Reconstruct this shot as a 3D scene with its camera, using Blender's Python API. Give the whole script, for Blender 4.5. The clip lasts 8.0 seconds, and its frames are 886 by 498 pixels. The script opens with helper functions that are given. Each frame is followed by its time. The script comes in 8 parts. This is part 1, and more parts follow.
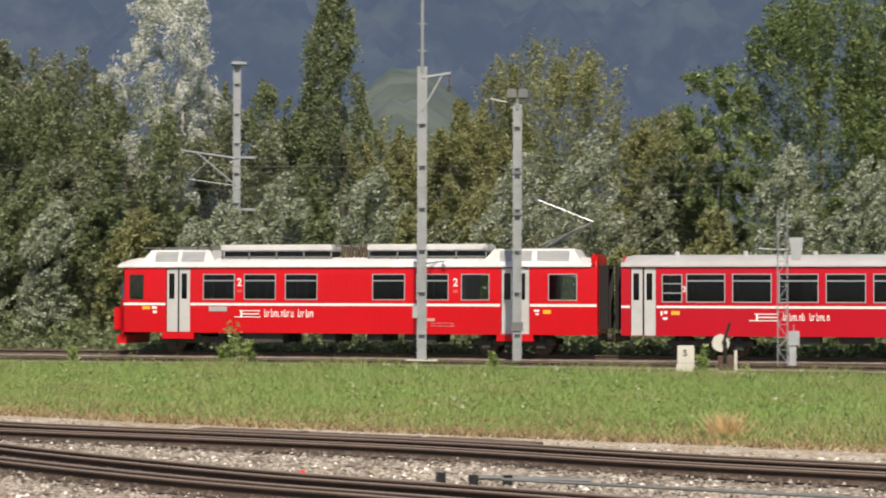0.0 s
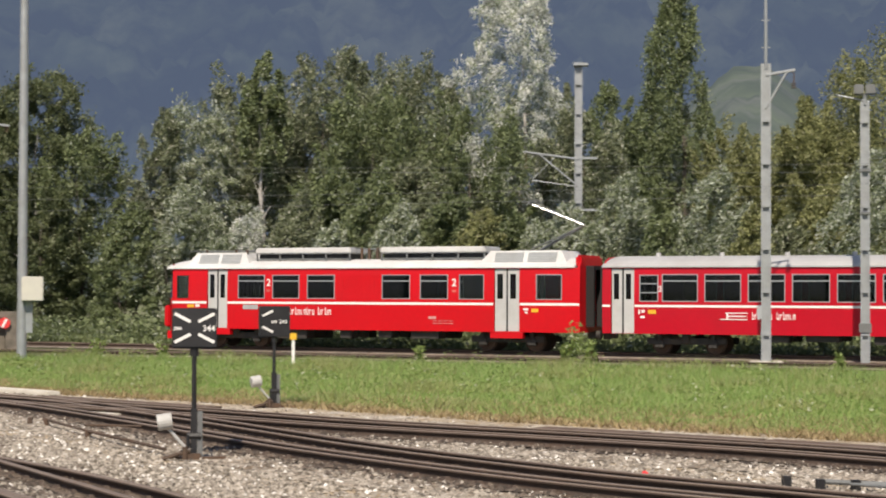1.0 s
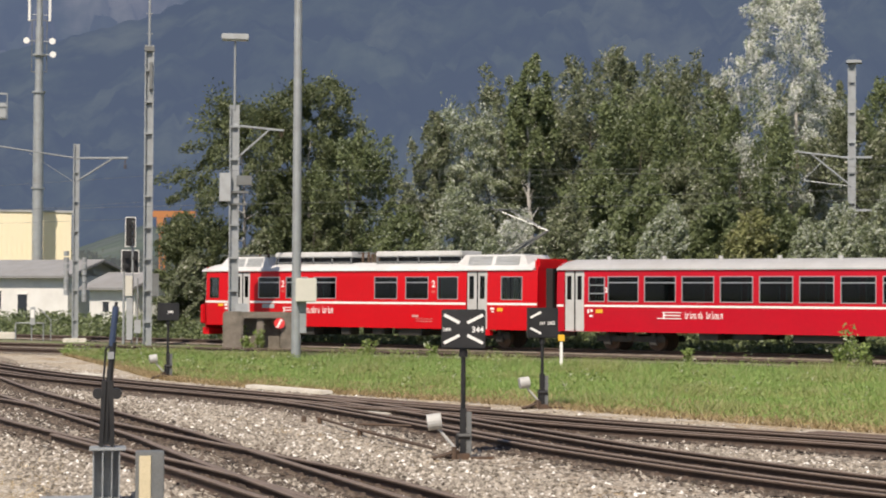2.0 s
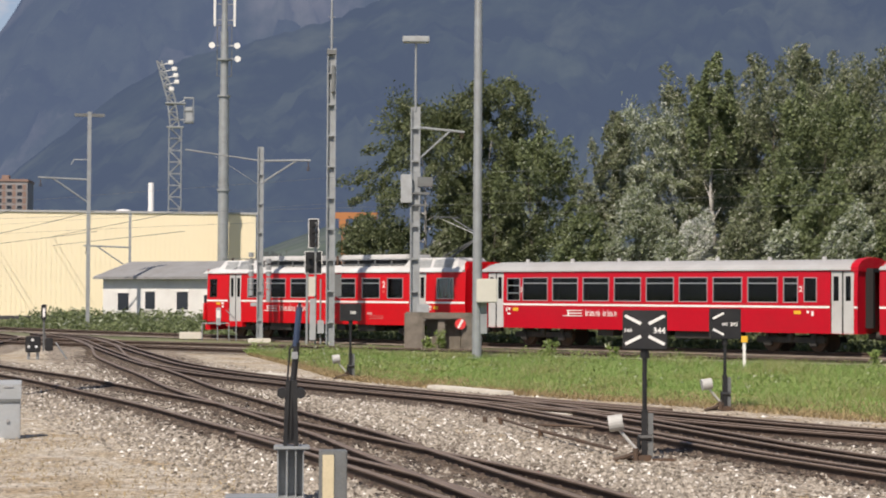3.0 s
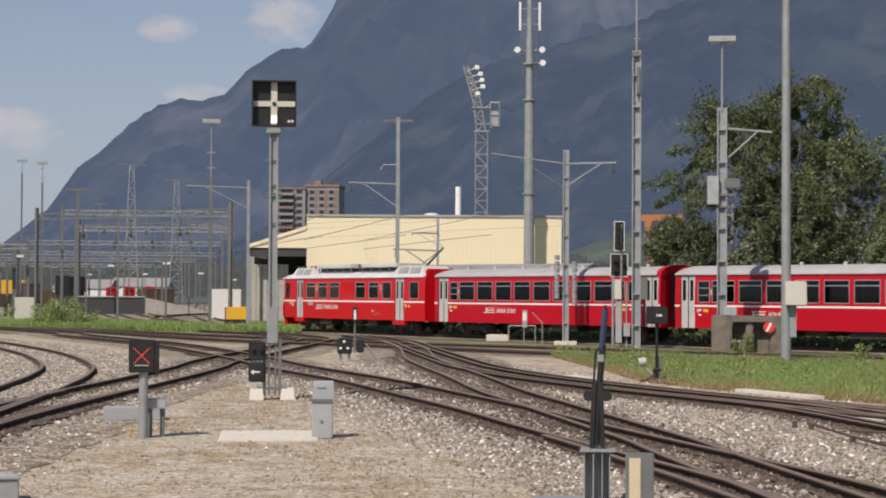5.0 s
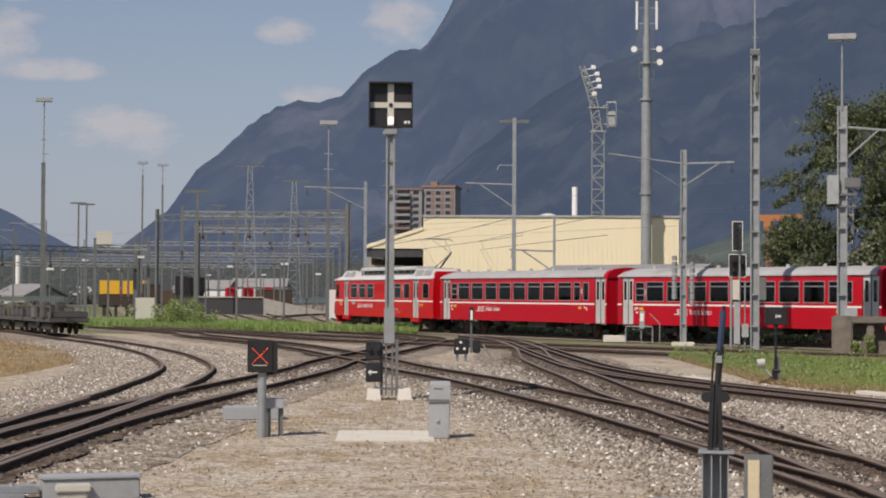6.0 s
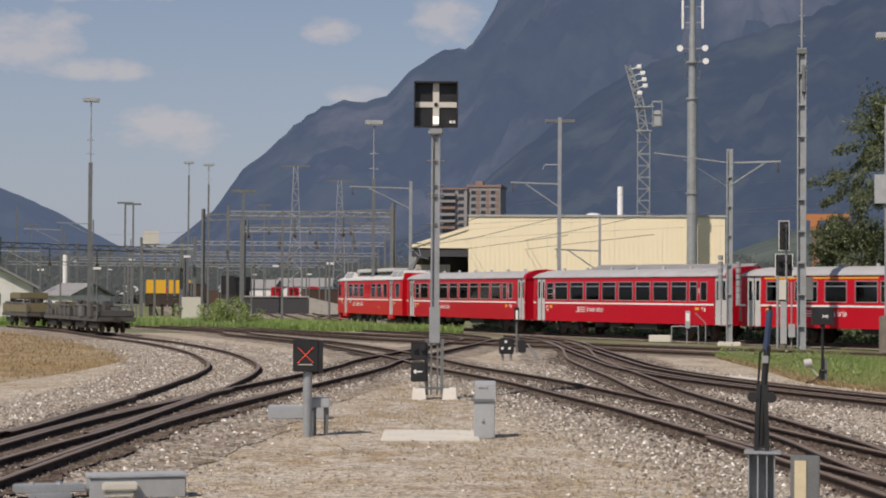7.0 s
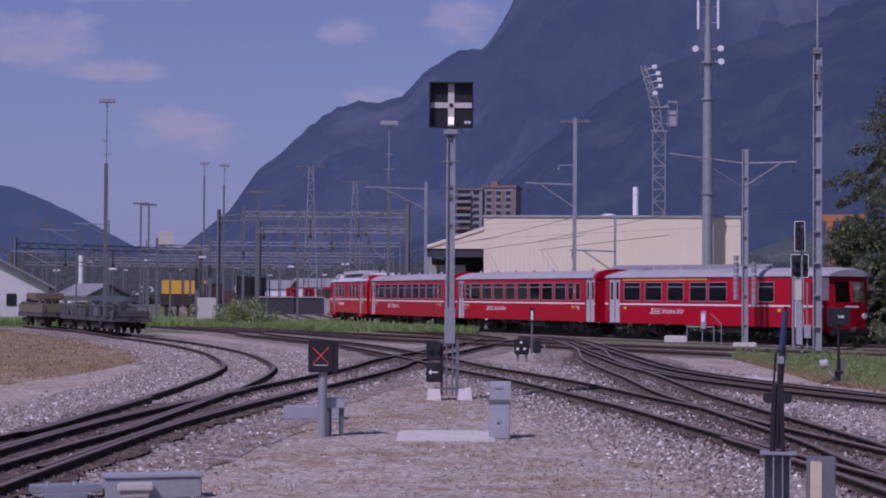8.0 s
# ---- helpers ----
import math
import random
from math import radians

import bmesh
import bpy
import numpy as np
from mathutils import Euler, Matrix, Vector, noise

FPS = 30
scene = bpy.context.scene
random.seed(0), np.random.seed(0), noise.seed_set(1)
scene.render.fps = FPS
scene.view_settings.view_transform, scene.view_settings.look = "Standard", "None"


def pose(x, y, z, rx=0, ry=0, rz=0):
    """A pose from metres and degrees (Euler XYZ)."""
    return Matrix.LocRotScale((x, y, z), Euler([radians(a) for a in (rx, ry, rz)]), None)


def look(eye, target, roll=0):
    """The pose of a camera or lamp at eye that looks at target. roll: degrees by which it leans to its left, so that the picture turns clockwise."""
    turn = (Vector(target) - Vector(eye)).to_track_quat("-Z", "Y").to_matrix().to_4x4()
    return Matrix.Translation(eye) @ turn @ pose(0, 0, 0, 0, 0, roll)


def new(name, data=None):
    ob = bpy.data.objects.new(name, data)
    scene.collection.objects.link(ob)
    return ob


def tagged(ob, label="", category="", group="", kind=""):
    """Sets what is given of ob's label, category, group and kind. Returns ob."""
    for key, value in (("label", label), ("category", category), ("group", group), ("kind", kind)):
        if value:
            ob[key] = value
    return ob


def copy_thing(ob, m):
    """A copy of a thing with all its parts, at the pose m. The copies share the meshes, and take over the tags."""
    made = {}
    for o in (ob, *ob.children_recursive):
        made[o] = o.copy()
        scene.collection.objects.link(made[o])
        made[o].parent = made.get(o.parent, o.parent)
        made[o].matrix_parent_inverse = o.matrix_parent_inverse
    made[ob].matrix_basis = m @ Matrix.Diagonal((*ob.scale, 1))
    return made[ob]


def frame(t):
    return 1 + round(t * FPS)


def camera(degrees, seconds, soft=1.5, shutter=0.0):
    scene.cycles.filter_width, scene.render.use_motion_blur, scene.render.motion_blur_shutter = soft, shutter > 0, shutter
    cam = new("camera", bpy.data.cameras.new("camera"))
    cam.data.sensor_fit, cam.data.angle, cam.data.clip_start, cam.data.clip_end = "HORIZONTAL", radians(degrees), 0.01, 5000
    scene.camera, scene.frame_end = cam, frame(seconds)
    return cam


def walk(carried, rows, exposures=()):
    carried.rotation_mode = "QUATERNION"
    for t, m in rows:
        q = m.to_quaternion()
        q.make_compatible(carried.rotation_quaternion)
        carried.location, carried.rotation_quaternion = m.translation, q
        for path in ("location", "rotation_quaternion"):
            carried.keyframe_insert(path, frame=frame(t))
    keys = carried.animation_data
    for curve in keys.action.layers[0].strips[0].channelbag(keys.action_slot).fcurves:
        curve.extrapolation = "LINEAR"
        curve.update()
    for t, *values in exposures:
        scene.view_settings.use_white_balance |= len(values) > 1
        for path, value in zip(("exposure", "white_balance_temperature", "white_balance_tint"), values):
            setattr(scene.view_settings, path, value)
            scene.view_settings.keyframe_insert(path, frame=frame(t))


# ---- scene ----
# A railway yard at the foot of a mountain: a camera on a tripod pans after a leaving train.
EYE = 2.16
cam = camera(26.73, 8.0, 1.9, 0.15)
TURNS = [
    (0.0, 91.397, -0.125, -15.173), (0.5, 91.375, -0.148, -9.686), (1.0, 91.378, -0.181, -4.693),
    (1.5, 91.382, -0.220, 0.004), (2.0, 91.394, -0.290, 3.524), (2.2, 91.388, -0.300, 4.630),
    (3.3, 91.400, -0.296, 10.500), (3.5, 91.408, -0.300, 11.340), (4.0, 91.413, -0.275, 13.787),
    (4.5, 91.411, -0.275, 16.306), (5.0, 91.423, -0.305, 18.443), (5.2, 91.425, -0.305, 19.237),
    (6.3, 91.419, -0.330, 22.703), (6.5, 91.418, -0.336, 23.000), (7.0, 91.400, -0.365, 23.408),
    (7.5, 91.410, -0.374, 23.634), (8.0, 91.413, -0.374, 23.875),
]
walk(cam, [(t, pose(0, 0, EYE, rx, ry, rz)) for t, rx, ry, rz in TURNS],
     exposures=[(0.0, 0.30, 7100, 13), (2.2, 0.28, 7000, 14), (3.5, 0.15, 6900, 15), (5.0, -0.02, 6850, 16), (6.5, -0.14, 6850, 16), (7.5, -0.14, 6850, 16), (7.65, -0.19, 6600, 21), (8.0, -0.80, 5400, 52)])

# ---- light ----
SUN_AZ, SUN_EL = 193.0, 50.0   # degrees clockwise from +y, and above the horizon
world = bpy.data.worlds.new("sky")
scene.world = world
world.use_nodes = True
wn = world.node_tree.nodes
wl = world.node_tree.links
sky = wn.new("ShaderNodeTexSky")
sky.sky_type, sky.sun_disc = 'NISHITA', False
sky.sun_elevation, sky.sun_rotation = radians(SUN_EL), radians(SUN_AZ)
sky.air_density, sky.dust_density, sky.ozone_density, sky.altitude = 1.0, 1.1, 3.2, 500
wbg = wn["Background"]
wbg.inputs["Strength"].default_value = 0.085
# fair-weather clouds over the valley: bearing, height and half sizes in degrees
wtc = wn.new("ShaderNodeTexCoord")
wsep = wn.new("ShaderNodeSeparateXYZ")
wl.new(wtc.outputs["Generated"], wsep.inputs[0])


def sky_math(op, a, b=None):
    q = wn.new("ShaderNodeMath")
    q.operation = op
    for k, v in enumerate((a, b)):
        if v is None:
            continue
        if isinstance(v, (int, float)):
            q.inputs[k].default_value = v
        else:
            wl.new(v, q.inputs[k])
    return q.outputs[0]


w_az = sky_math('MULTIPLY', sky_math('ARCTAN2', wsep.outputs[0], wsep.outputs[1]), 57.2958)
w_el = sky_math('MULTIPLY', sky_math('ARCSINE', wsep.outputs[2]), 57.2958)
CLOUDS = [(-36.0, 7.6, 2.1, 1.0), (-33.8, 6.75, 1.9, 0.42), (-31.6, 5.05, 2.0, 0.85), (-34.6, 9.1, 3.4, 0.40), (-27.0, 8.1, 1.1, 0.45), (-26.0, 6.05, 1.1, 0.42), (-23.5, 8.3, 1.3, 1.0),
          (-29.5, 11.5, 5.0, 1.0), (-42.0, 8.5, 4.0, 1.4), (-50.0, 12.0, 6.0, 2.0)]
cover = None
for a, e, w, h in CLOUDS:
    u = sky_math('DIVIDE', sky_math('SUBTRACT', w_az, a), w)
    v = sky_math('DIVIDE', sky_math('SUBTRACT', w_el, e), h)
    c = sky_math('SUBTRACT', 1.0, sky_math('ADD', sky_math('MULTIPLY', u, u), sky_math('MULTIPLY', v, v)))
    cover = c if cover is None else sky_math('MAXIMUM', cover, c)
wmap = wn.new("ShaderNodeMapping")
wmap.inputs["Scale"].default_value = (1.0, 1.0, 2.0)
wl.new(wtc.outputs["Generated"], wmap.inputs["Vector"])
wnoi = wn.new("ShaderNodeTexNoise")
wnoi.inputs["Scale"].default_value, wnoi.inputs["Detail"].default_value, wnoi.inputs["Roughness"].default_value = 34.0, 7.0, 0.6
wl.new(wmap.outputs["Vector"], wnoi.inputs["Vector"])
ragged = sky_math('ADD', sky_math('MAXIMUM', cover, -0.45), sky_math('MULTIPLY', sky_math('SUBTRACT', wnoi.outputs["Fac"], 0.5), 3.6))
wramp = wn.new("ShaderNodeValToRGB")
wramp.color_ramp.elements[0].position, wramp.color_ramp.elements[1].position = 0.10, 1.0
wramp.color_ramp.elements[0].color, wramp.color_ramp.elements[1].color = (0.06, 0.06, 0.06, 1), (0.66, 0.66, 0.66, 1)
wmix = wn.new("ShaderNodeMixRGB")
wmix.inputs["Color2"].default_value = (6.5, 6.45, 6.7, 1)
wl.new(ragged, wramp.inputs["Fac"])
wl.new(wramp.outputs["Color"], wmix.inputs["Fac"])
whaze = wn.new("ShaderNodeMixRGB")      # valley haze towards the horizon
whaze.inputs["Color2"].default_value = (4.25, 5.0, 6.4, 1)
wl.new(sky_math('MULTIPLY', sky_math('MAXIMUM', sky_math('SUBTRACT', 1.0, sky_math('DIVIDE', sky_math('ABSOLUTE', w_el), 13.0)), 0.0), 0.8), whaze.inputs["Fac"])
wl.new(sky.outputs["Color"], whaze.inputs["Color1"])
wl.new(whaze.outputs["Color"], wmix.inputs["Color1"])
wl.new(wmix.outputs["Color"], wbg.inputs["Color"])

sun_data = bpy.data.lights.new("sun", 'SUN')
sun_data.energy, sun_data.angle, sun_data.color = 4.3, radians(0.6), (1.0, 0.94, 0.84)
sun = new("sun", sun_data)
_a, _e = radians(SUN_AZ), radians(SUN_EL)
sun.matrix_world = look((0, 0, 0), (-math.sin(_a) * math.cos(_e), -math.cos(_a) * math.cos(_e), -math.sin(_e)))
sun.location = (-40, -40, 120)


# ---- materials ----
def mat(name, color, rough=0.6, metal=0.0, var=0.25, scale=4.0, fine=40.0, bump=0.2, dirt=None, dirt_amount=0.35, spec=0.5):
    """A painted or mineral surface: base colour, coarse and fine variation, relief, and patches of dirt."""
    m = bpy.data.materials.new(name)
    m.use_nodes = True
    n, l = m.node_tree.nodes, m.node_tree.links
    b = n["Principled BSDF"]
    b.inputs["Roughness"].default_value, b.inputs["Metallic"].default_value = rough, metal
    b.inputs["Specular IOR Level"].default_value = spec
    tc = n.new("ShaderNodeTexCoord")
    n1, n2 = n.new("ShaderNodeTexNoise"), n.new("ShaderNodeTexNoise")
    n1.inputs["Scale"].default_value, n1.inputs["Detail"].default_value = scale, 6
    n2.inputs["Scale"].default_value, n2.inputs["Detail"].default_value = fine, 4
    l.new(tc.outputs["Object"], n1.inputs["Vector"])
    l.new(tc.outputs["Object"], n2.inputs["Vector"])
    add = n.new("ShaderNodeMath")
    add.operation = 'ADD'
    l.new(n1.outputs["Fac"], add.inputs[0])
    l.new(n2.outputs["Fac"], add.inputs[1])
    mr = n.new("ShaderNodeMapRange")
    mr.inputs["From Min"].default_value, mr.inputs["From Max"].default_value = 0.6, 1.4
    mr.inputs["To Min"].default_value, mr.inputs["To Max"].default_value = 1 - var, 1 + var
    l.new(add.outputs[0], mr.inputs["Value"])
    mul = n.new("ShaderNodeMixRGB")
    mul.blend_type = 'MULTIPLY'
    mul.inputs["Fac"].default_value = 1.0
    mul.inputs["Color1"].default_value = (*color, 1)
    l.new(mr.outputs["Result"], mul.inputs["Color2"])
    last = mul.outputs["Color"]
    if dirt:
        n3 = n.new("ShaderNodeTexNoise")
        n3.inputs["Scale"].default_value, n3.inputs["Detail"].default_value, n3.inputs["Roughness"].default_value = scale * 0.6, 8, 0.65
        l.new(tc.outputs["Object"], n3.inputs["Vector"])
        r = n.new("ShaderNodeValToRGB")
        r.color_ramp.elements[0].position, r.color_ramp.elements[1].position = 0.45, 0.7
        r.color_ramp.elements[1].color = (dirt_amount, dirt_amount, dirt_amount, 1)
        r.color_ramp.elements[0].color = (0, 0, 0, 1)
        l.new(n3.outputs["Fac"], r.inputs["Fac"])
        mx = n.new("ShaderNodeMixRGB")
        mx.inputs["Color2"].default_value = (*dirt, 1)
        l.new(r.outputs["Color"], mx.inputs["Fac"])
        l.new(last, mx.inputs["Color1"])
        last = mx.outputs["Color"]
    l.new(last, b.inputs["Base Color"])
    if bump:
        bp = n.new("ShaderNodeBump")
        bp.inputs["Strength"].default_value, bp.inputs["Distance"].default_value = bump, 0.02
        l.new(n2.outputs["Fac"], bp.inputs["Height"])
        l.new(bp.outputs["Normal"], b.inputs["Normal"])
    return m


def leaf_mat(name, dark, light, pale=None, pale_share=0.0, rough=0.55, trans=0.4):
    """Leaves: each one its own shade, a share of them turned to the pale underside."""
    m = bpy.data.materials.new(name)
    m.use_nodes = True
    n, l = m.node_tree.nodes, m.node_tree.links
    b = n["Principled BSDF"]
    out = n["Material Output"]
    b.inputs["Roughness"].default_value = rough
    g = n.new("ShaderNodeNewGeometry")
    r = n.new("ShaderNodeValToRGB")
    e = r.color_ramp.elements
    e[0].color, e[1].color = (*dark, 1), (*light, 1)
    if pale:
        e[1].position = 1 - pale_share
        k = e.new(min(0.999, 1 - pale_share + 0.02))
        k.color = (*pale, 1)
    l.new(g.outputs["Random Per Island"], r.inputs["Fac"])
    l.new(r.outputs["Color"], b.inputs["Base Color"])
    t = n.new("ShaderNodeBsdfTranslucent")
    l.new(r.outputs["Color"], t.inputs["Color"])
    mx = n.new("ShaderNodeMixShader")
    mx.inputs["Fac"].default_value = trans
    l.new(b.outputs["BSDF"], mx.inputs[1])
    l.new(t.outputs["BSDF"], mx.inputs[2])
    l.new(mx.outputs["Shader"], out.inputs["Surface"])
    return m


def ground_mat(name, cols, scales, rough=0.95, stone=0.0, stone_scale=14.0, bump=0.5):
    """Loose ground: three colours mixed by two noises, with stones as cells."""
    m = bpy.data.materials.new(name)
    m.use_nodes = True
    n, l = m.node_tree.nodes, m.node_tree.links
    b = n["Principled BSDF"]
    b.inputs["Roughness"].default_value = rough
    b.inputs["Specular IOR Level"].default_value = 0.15
    tc = n.new("ShaderNodeTexCoord")
    last = None
    for i, sc in enumerate(scales):
        t = n.new("ShaderNodeTexNoise")
        t.inputs["Scale"].default_value, t.inputs["Detail"].default_value, t.inputs["Roughness"].default_value = sc, 7, 0.62
        l.new(tc.outputs["Object"], t.inputs["Vector"])
        r = n.new("ShaderNodeValToRGB")
        r.color_ramp.elements[0].position, r.color_ramp.elements[1].position = 0.42, 0.6
        l.new(t.outputs["Fac"], r.inputs["Fac"])
        mx = n.new("ShaderNodeMixRGB")
        l.new(r.outputs["Color"], mx.inputs["Fac"])
        if last is None:
            mx.inputs["Color1"].default_value = (*cols[0], 1)
        else:
            l.new(last, mx.inputs["Color1"])
        mx.inputs["Color2"].default_value = (*cols[i + 1], 1)
        last = mx.outputs["Color"]
    v = n.new("ShaderNodeTexVoronoi")
    v.inputs["Scale"].default_value = stone_scale
    l.new(tc.outputs["Object"], v.inputs["Vector"])
    if stone:
        sep = n.new("ShaderNodeSeparateColor")
        l.new(v.outputs["Color"], sep.inputs["Color"])
        mr = n.new("ShaderNodeMapRange")
        mr.inputs["To Min"].default_value, mr.inputs["To Max"].default_value = 1 - stone, 1 + stone * 0.75
        l.new(sep.outputs[0], mr.inputs["Value"])
        mu = n.new("ShaderNodeMixRGB")
        mu.blend_type, mu.inputs["Fac"].default_value = 'MULTIPLY', 1.0
        l.new(last, mu.inputs["Color1"])
        l.new(mr.outputs["Result"], mu.inputs["Color2"])
        last = mu.outputs["Color"]
    l.new(last, b.inputs["Base Color"])
    bp = n.new("ShaderNodeBump")
    bp.inputs["Strength"].default_value, bp.inputs["Distance"].default_value = bump, 0.05
    l.new(v.outputs["Distance"], bp.inputs["Height"])
    l.new(bp.outputs["Normal"], b.inputs["Normal"])
    return m


def glass_mat(name, tint, rough=0.04):
    m = bpy.data.materials.new(name)
    m.use_nodes = True
    n, l = m.node_tree.nodes, m.node_tree.links
    out = n["Material Output"]
    t = n.new("ShaderNodeBsdfTransparent")
    t.inputs["Color"].default_value = (*tint, 1)
    g = n.new("ShaderNodeBsdfGlossy")
    g.inputs["Roughness"].default_value = rough
    f = n.new("ShaderNodeFresnel")
    f.inputs["IOR"].default_value = 1.45
    mx = n.new("ShaderNodeMixShader")
    l.new(f.outputs["Fac"], mx.inputs["Fac"])
    l.new(t.outputs["BSDF"], mx.inputs[1])
    l.new(g.outputs["BSDF"], mx.inputs[2])
    l.new(mx.outputs["Shader"], out.inputs["Surface"])
    return m


def glow_mat(name, color, strength):
    m = bpy.data.materials.new(name)
    m.use_nodes = True
    b = m.node_tree.nodes["Principled BSDF"]
    b.inputs["Base Color"].default_value = (*color, 1)
    b.inputs["Emission Color"].default_value = (*color, 1)
    b.inputs["Emission Strength"].default_value = strength
    return m


RED_A = mat("red_paint_motor_car", (0.57, 0.005, 0.011), 0.32, var=0.07, scale=0.6, fine=6, bump=0.02, dirt=(0.34, 0.02, 0.02), dirt_amount=0.25, spec=0.32)
RED_B = mat("red_paint_coach", (0.48, 0.005, 0.018), 0.34, var=0.08, scale=0.6, fine=6, bump=0.02, dirt=(0.28, 0.02, 0.025), dirt_amount=0.3, spec=0.30)
ROOF = mat("roof_grey_paint", (0.39, 0.39, 0.39), 0.55, var=0.12, scale=1.2, fine=12, bump=0.05, dirt=(0.30, 0.28, 0.26), dirt_amount=0.45)
WHITE = mat("white_paint", (0.78, 0.77, 0.74), 0.45, var=0.06, bump=0.02)
DOORGREY = mat("silver_door_paint", (0.50, 0.50, 0.49), 0.4, var=0.08, scale=2, bump=0.02, dirt=(0.25, 0.24, 0.22), dirt_amount=0.3)
ALU = mat("aluminium_frame", (0.62, 0.62, 0.62), 0.35, 0.8, var=0.08, bump=0.02)
DARK = mat("dark_grey_underframe", (0.035, 0.033, 0.03), 0.7, var=0.3, scale=3, dirt=(0.10, 0.075, 0.05), dirt_amount=0.5)
BLACK = mat("black_paint", (0.012, 0.012, 0.013), 0.5, var=0.2, scale=3, dirt=(0.05, 0.05, 0.05))
RUBBER = mat("black_rubber", (0.02, 0.02, 0.02), 0.75, var=0.2)
SEAT = mat("seat_cloth", (0.07, 0.05, 0.06), 0.9, var=0.2)
INNER = mat("interior_panel", (0.22, 0.20, 0.17), 0.7, var=0.1)
GLASS = glass_mat("window_glass", (0.34, 0.37, 0.36))
CLEAR = glass_mat("clear_glass", (0.75, 0.80, 0.78))
YELLOW = mat("yellow_paint", (0.75, 0.42, 0.03), 0.5, var=0.08, bump=0.03)
STEEL = mat("galvanised_steel", (0.33, 0.35, 0.36), 0.55, 0.35, var=0.16, scale=2.5, dirt=(0.20, 0.19, 0.17), dirt_amount=0.4)
STEEL_DARK = mat("weathered_grey_steel", (0.17, 0.18, 0.18), 0.6, 0.3, var=0.2, scale=3, dirt=(0.12, 0.10, 0.08), dirt_amount=0.4)
RUST = mat("rusty_iron", (0.090, 0.062, 0.045), 0.8, 0.2, var=0.35, scale=6, dirt=(0.15, 0.07, 0.03), dirt_amount=0.4)
RAILMAT = mat("rail_steel", (0.058, 0.039, 0.029), 0.75, 0.0, var=0.3, scale=2, fine=30, dirt=(0.10, 0.06, 0.04), dirt_amount=0.5)
RAILTOP = mat("polished_rail_head", (0.185, 0.140, 0.108), 0.55, 0.0, var=0.2, scale=2, bump=0.03)
WOOD = mat("creosoted_timber", (0.050, 0.037, 0.029), 0.9, var=0.35, scale=5, bump=0.5, dirt=(0.11, 0.088, 0.068))
CONCRETE = mat("concrete", (0.42, 0.40, 0.36), 0.9, var=0.14, scale=3, fine=60, bump=0.25, dirt=(0.24, 0.21, 0.17))
CONCRETE_LT = mat("pale_concrete", (0.62, 0.59, 0.52), 0.9, var=0.10, scale=3, fine=60, bump=0.2, dirt=(0.42, 0.37, 0.30))
GREYBOX = mat("grey_cabinet_paint", (0.36, 0.38, 0.39), 0.5, var=0.1, dirt=(0.22, 0.21, 0.19))
CREAMBOX = mat("cream_cabinet_paint", (0.58, 0.56, 0.49), 0.5, var=0.06, bump=0.03)
BLUEPAINT = mat("dark_blue_paint", (0.03, 0.05, 0.10), 0.5, var=0.2)
REDDOT = mat("red_plastic", (0.70, 0.05, 0.05), 0.4, var=0.1)
ORANGE_GLOW = glow_mat("orange_lamp", (1.0, 0.10, 0.05), 0.55)
LAMPGLASS = mat("lamp_glass", (0.75, 0.75, 0.74), 0.2, var=0.03, bump=0)
LEAF_GREEN = leaf_mat("leaves_green", (0.080, 0.108, 0.048), (0.275, 0.325, 0.152), (0.45, 0.48, 0.38), 0.06)
LEAF_OLIVE = leaf_mat("leaves_olive", (0.125, 0.140, 0.052), (0.385, 0.395, 0.175), (0.48, 0.47, 0.31), 0.06)
LEAF_SILVER = leaf_mat("leaves_silver", (0.120, 0.152, 0.079), (0.338, 0.386, 0.225), (0.578, 0.611, 0.522), 0.34)
LEAF_WHITE = leaf_mat("leaves_white_poplar", (0.221, 0.253, 0.172), (0.408, 0.464, 0.316), (0.76, 0.765, 0.73), 0.60)
LEAF_BROAD = leaf_mat("leaves_broad_green", (0.075, 0.110, 0.040), (0.250, 0.320, 0.115), (0.40, 0.44, 0.24), 0.05)
LEAF_MID = leaf_mat("leaves_grey_green", (0.100, 0.124, 0.064), (0.300, 0.328, 0.194), (0.50, 0.50, 0.42), 0.12)
LEAF_DARK = leaf_mat("leaves_dark_green", (0.065, 0.085, 0.038), (0.165, 0.195, 0.085), (0.28, 0.30, 0.18), 0.06)
GRASS = leaf_mat("grass_blades", (0.21, 0.325, 0.085), (0.37, 0.50, 0.17), (0.46, 0.45, 0.24), 0.06, 0.6, 0.45)
DRYGRASS = leaf_mat("dry_grass_blades", (0.21, 0.155, 0.075), (0.42, 0.32, 0.17), (0.55, 0.43, 0.24), 0.2, 0.7, 0.3)
GRASS_PALE = leaf_mat("seeding_grass_blades", (0.27, 0.31, 0.10), (0.42, 0.44, 0.19), (0.52, 0.48, 0.28), 0.12, 0.6, 0.45)
STRAW = leaf_mat("straw_grass", (0.58, 0.42, 0.20), (0.82, 0.62, 0.36), None, 0, 0.7, 0.35)
WEED = leaf_mat("weed_leaves", (0.15, 0.215, 0.055), (0.34, 0.43, 0.14), (0.60, 0.62, 0.46), 0.10)
BARK = mat("bark", (0.10, 0.085, 0.068), 0.95, var=0.35, scale=4, bump=0.5)
BIRCHBARK = mat("birch_bark", (0.50, 0.47, 0.43), 0.85, var=0.25, scale=3, bump=0.3, dirt=(0.09, 0.08, 0.07), dirt_amount=0.8)
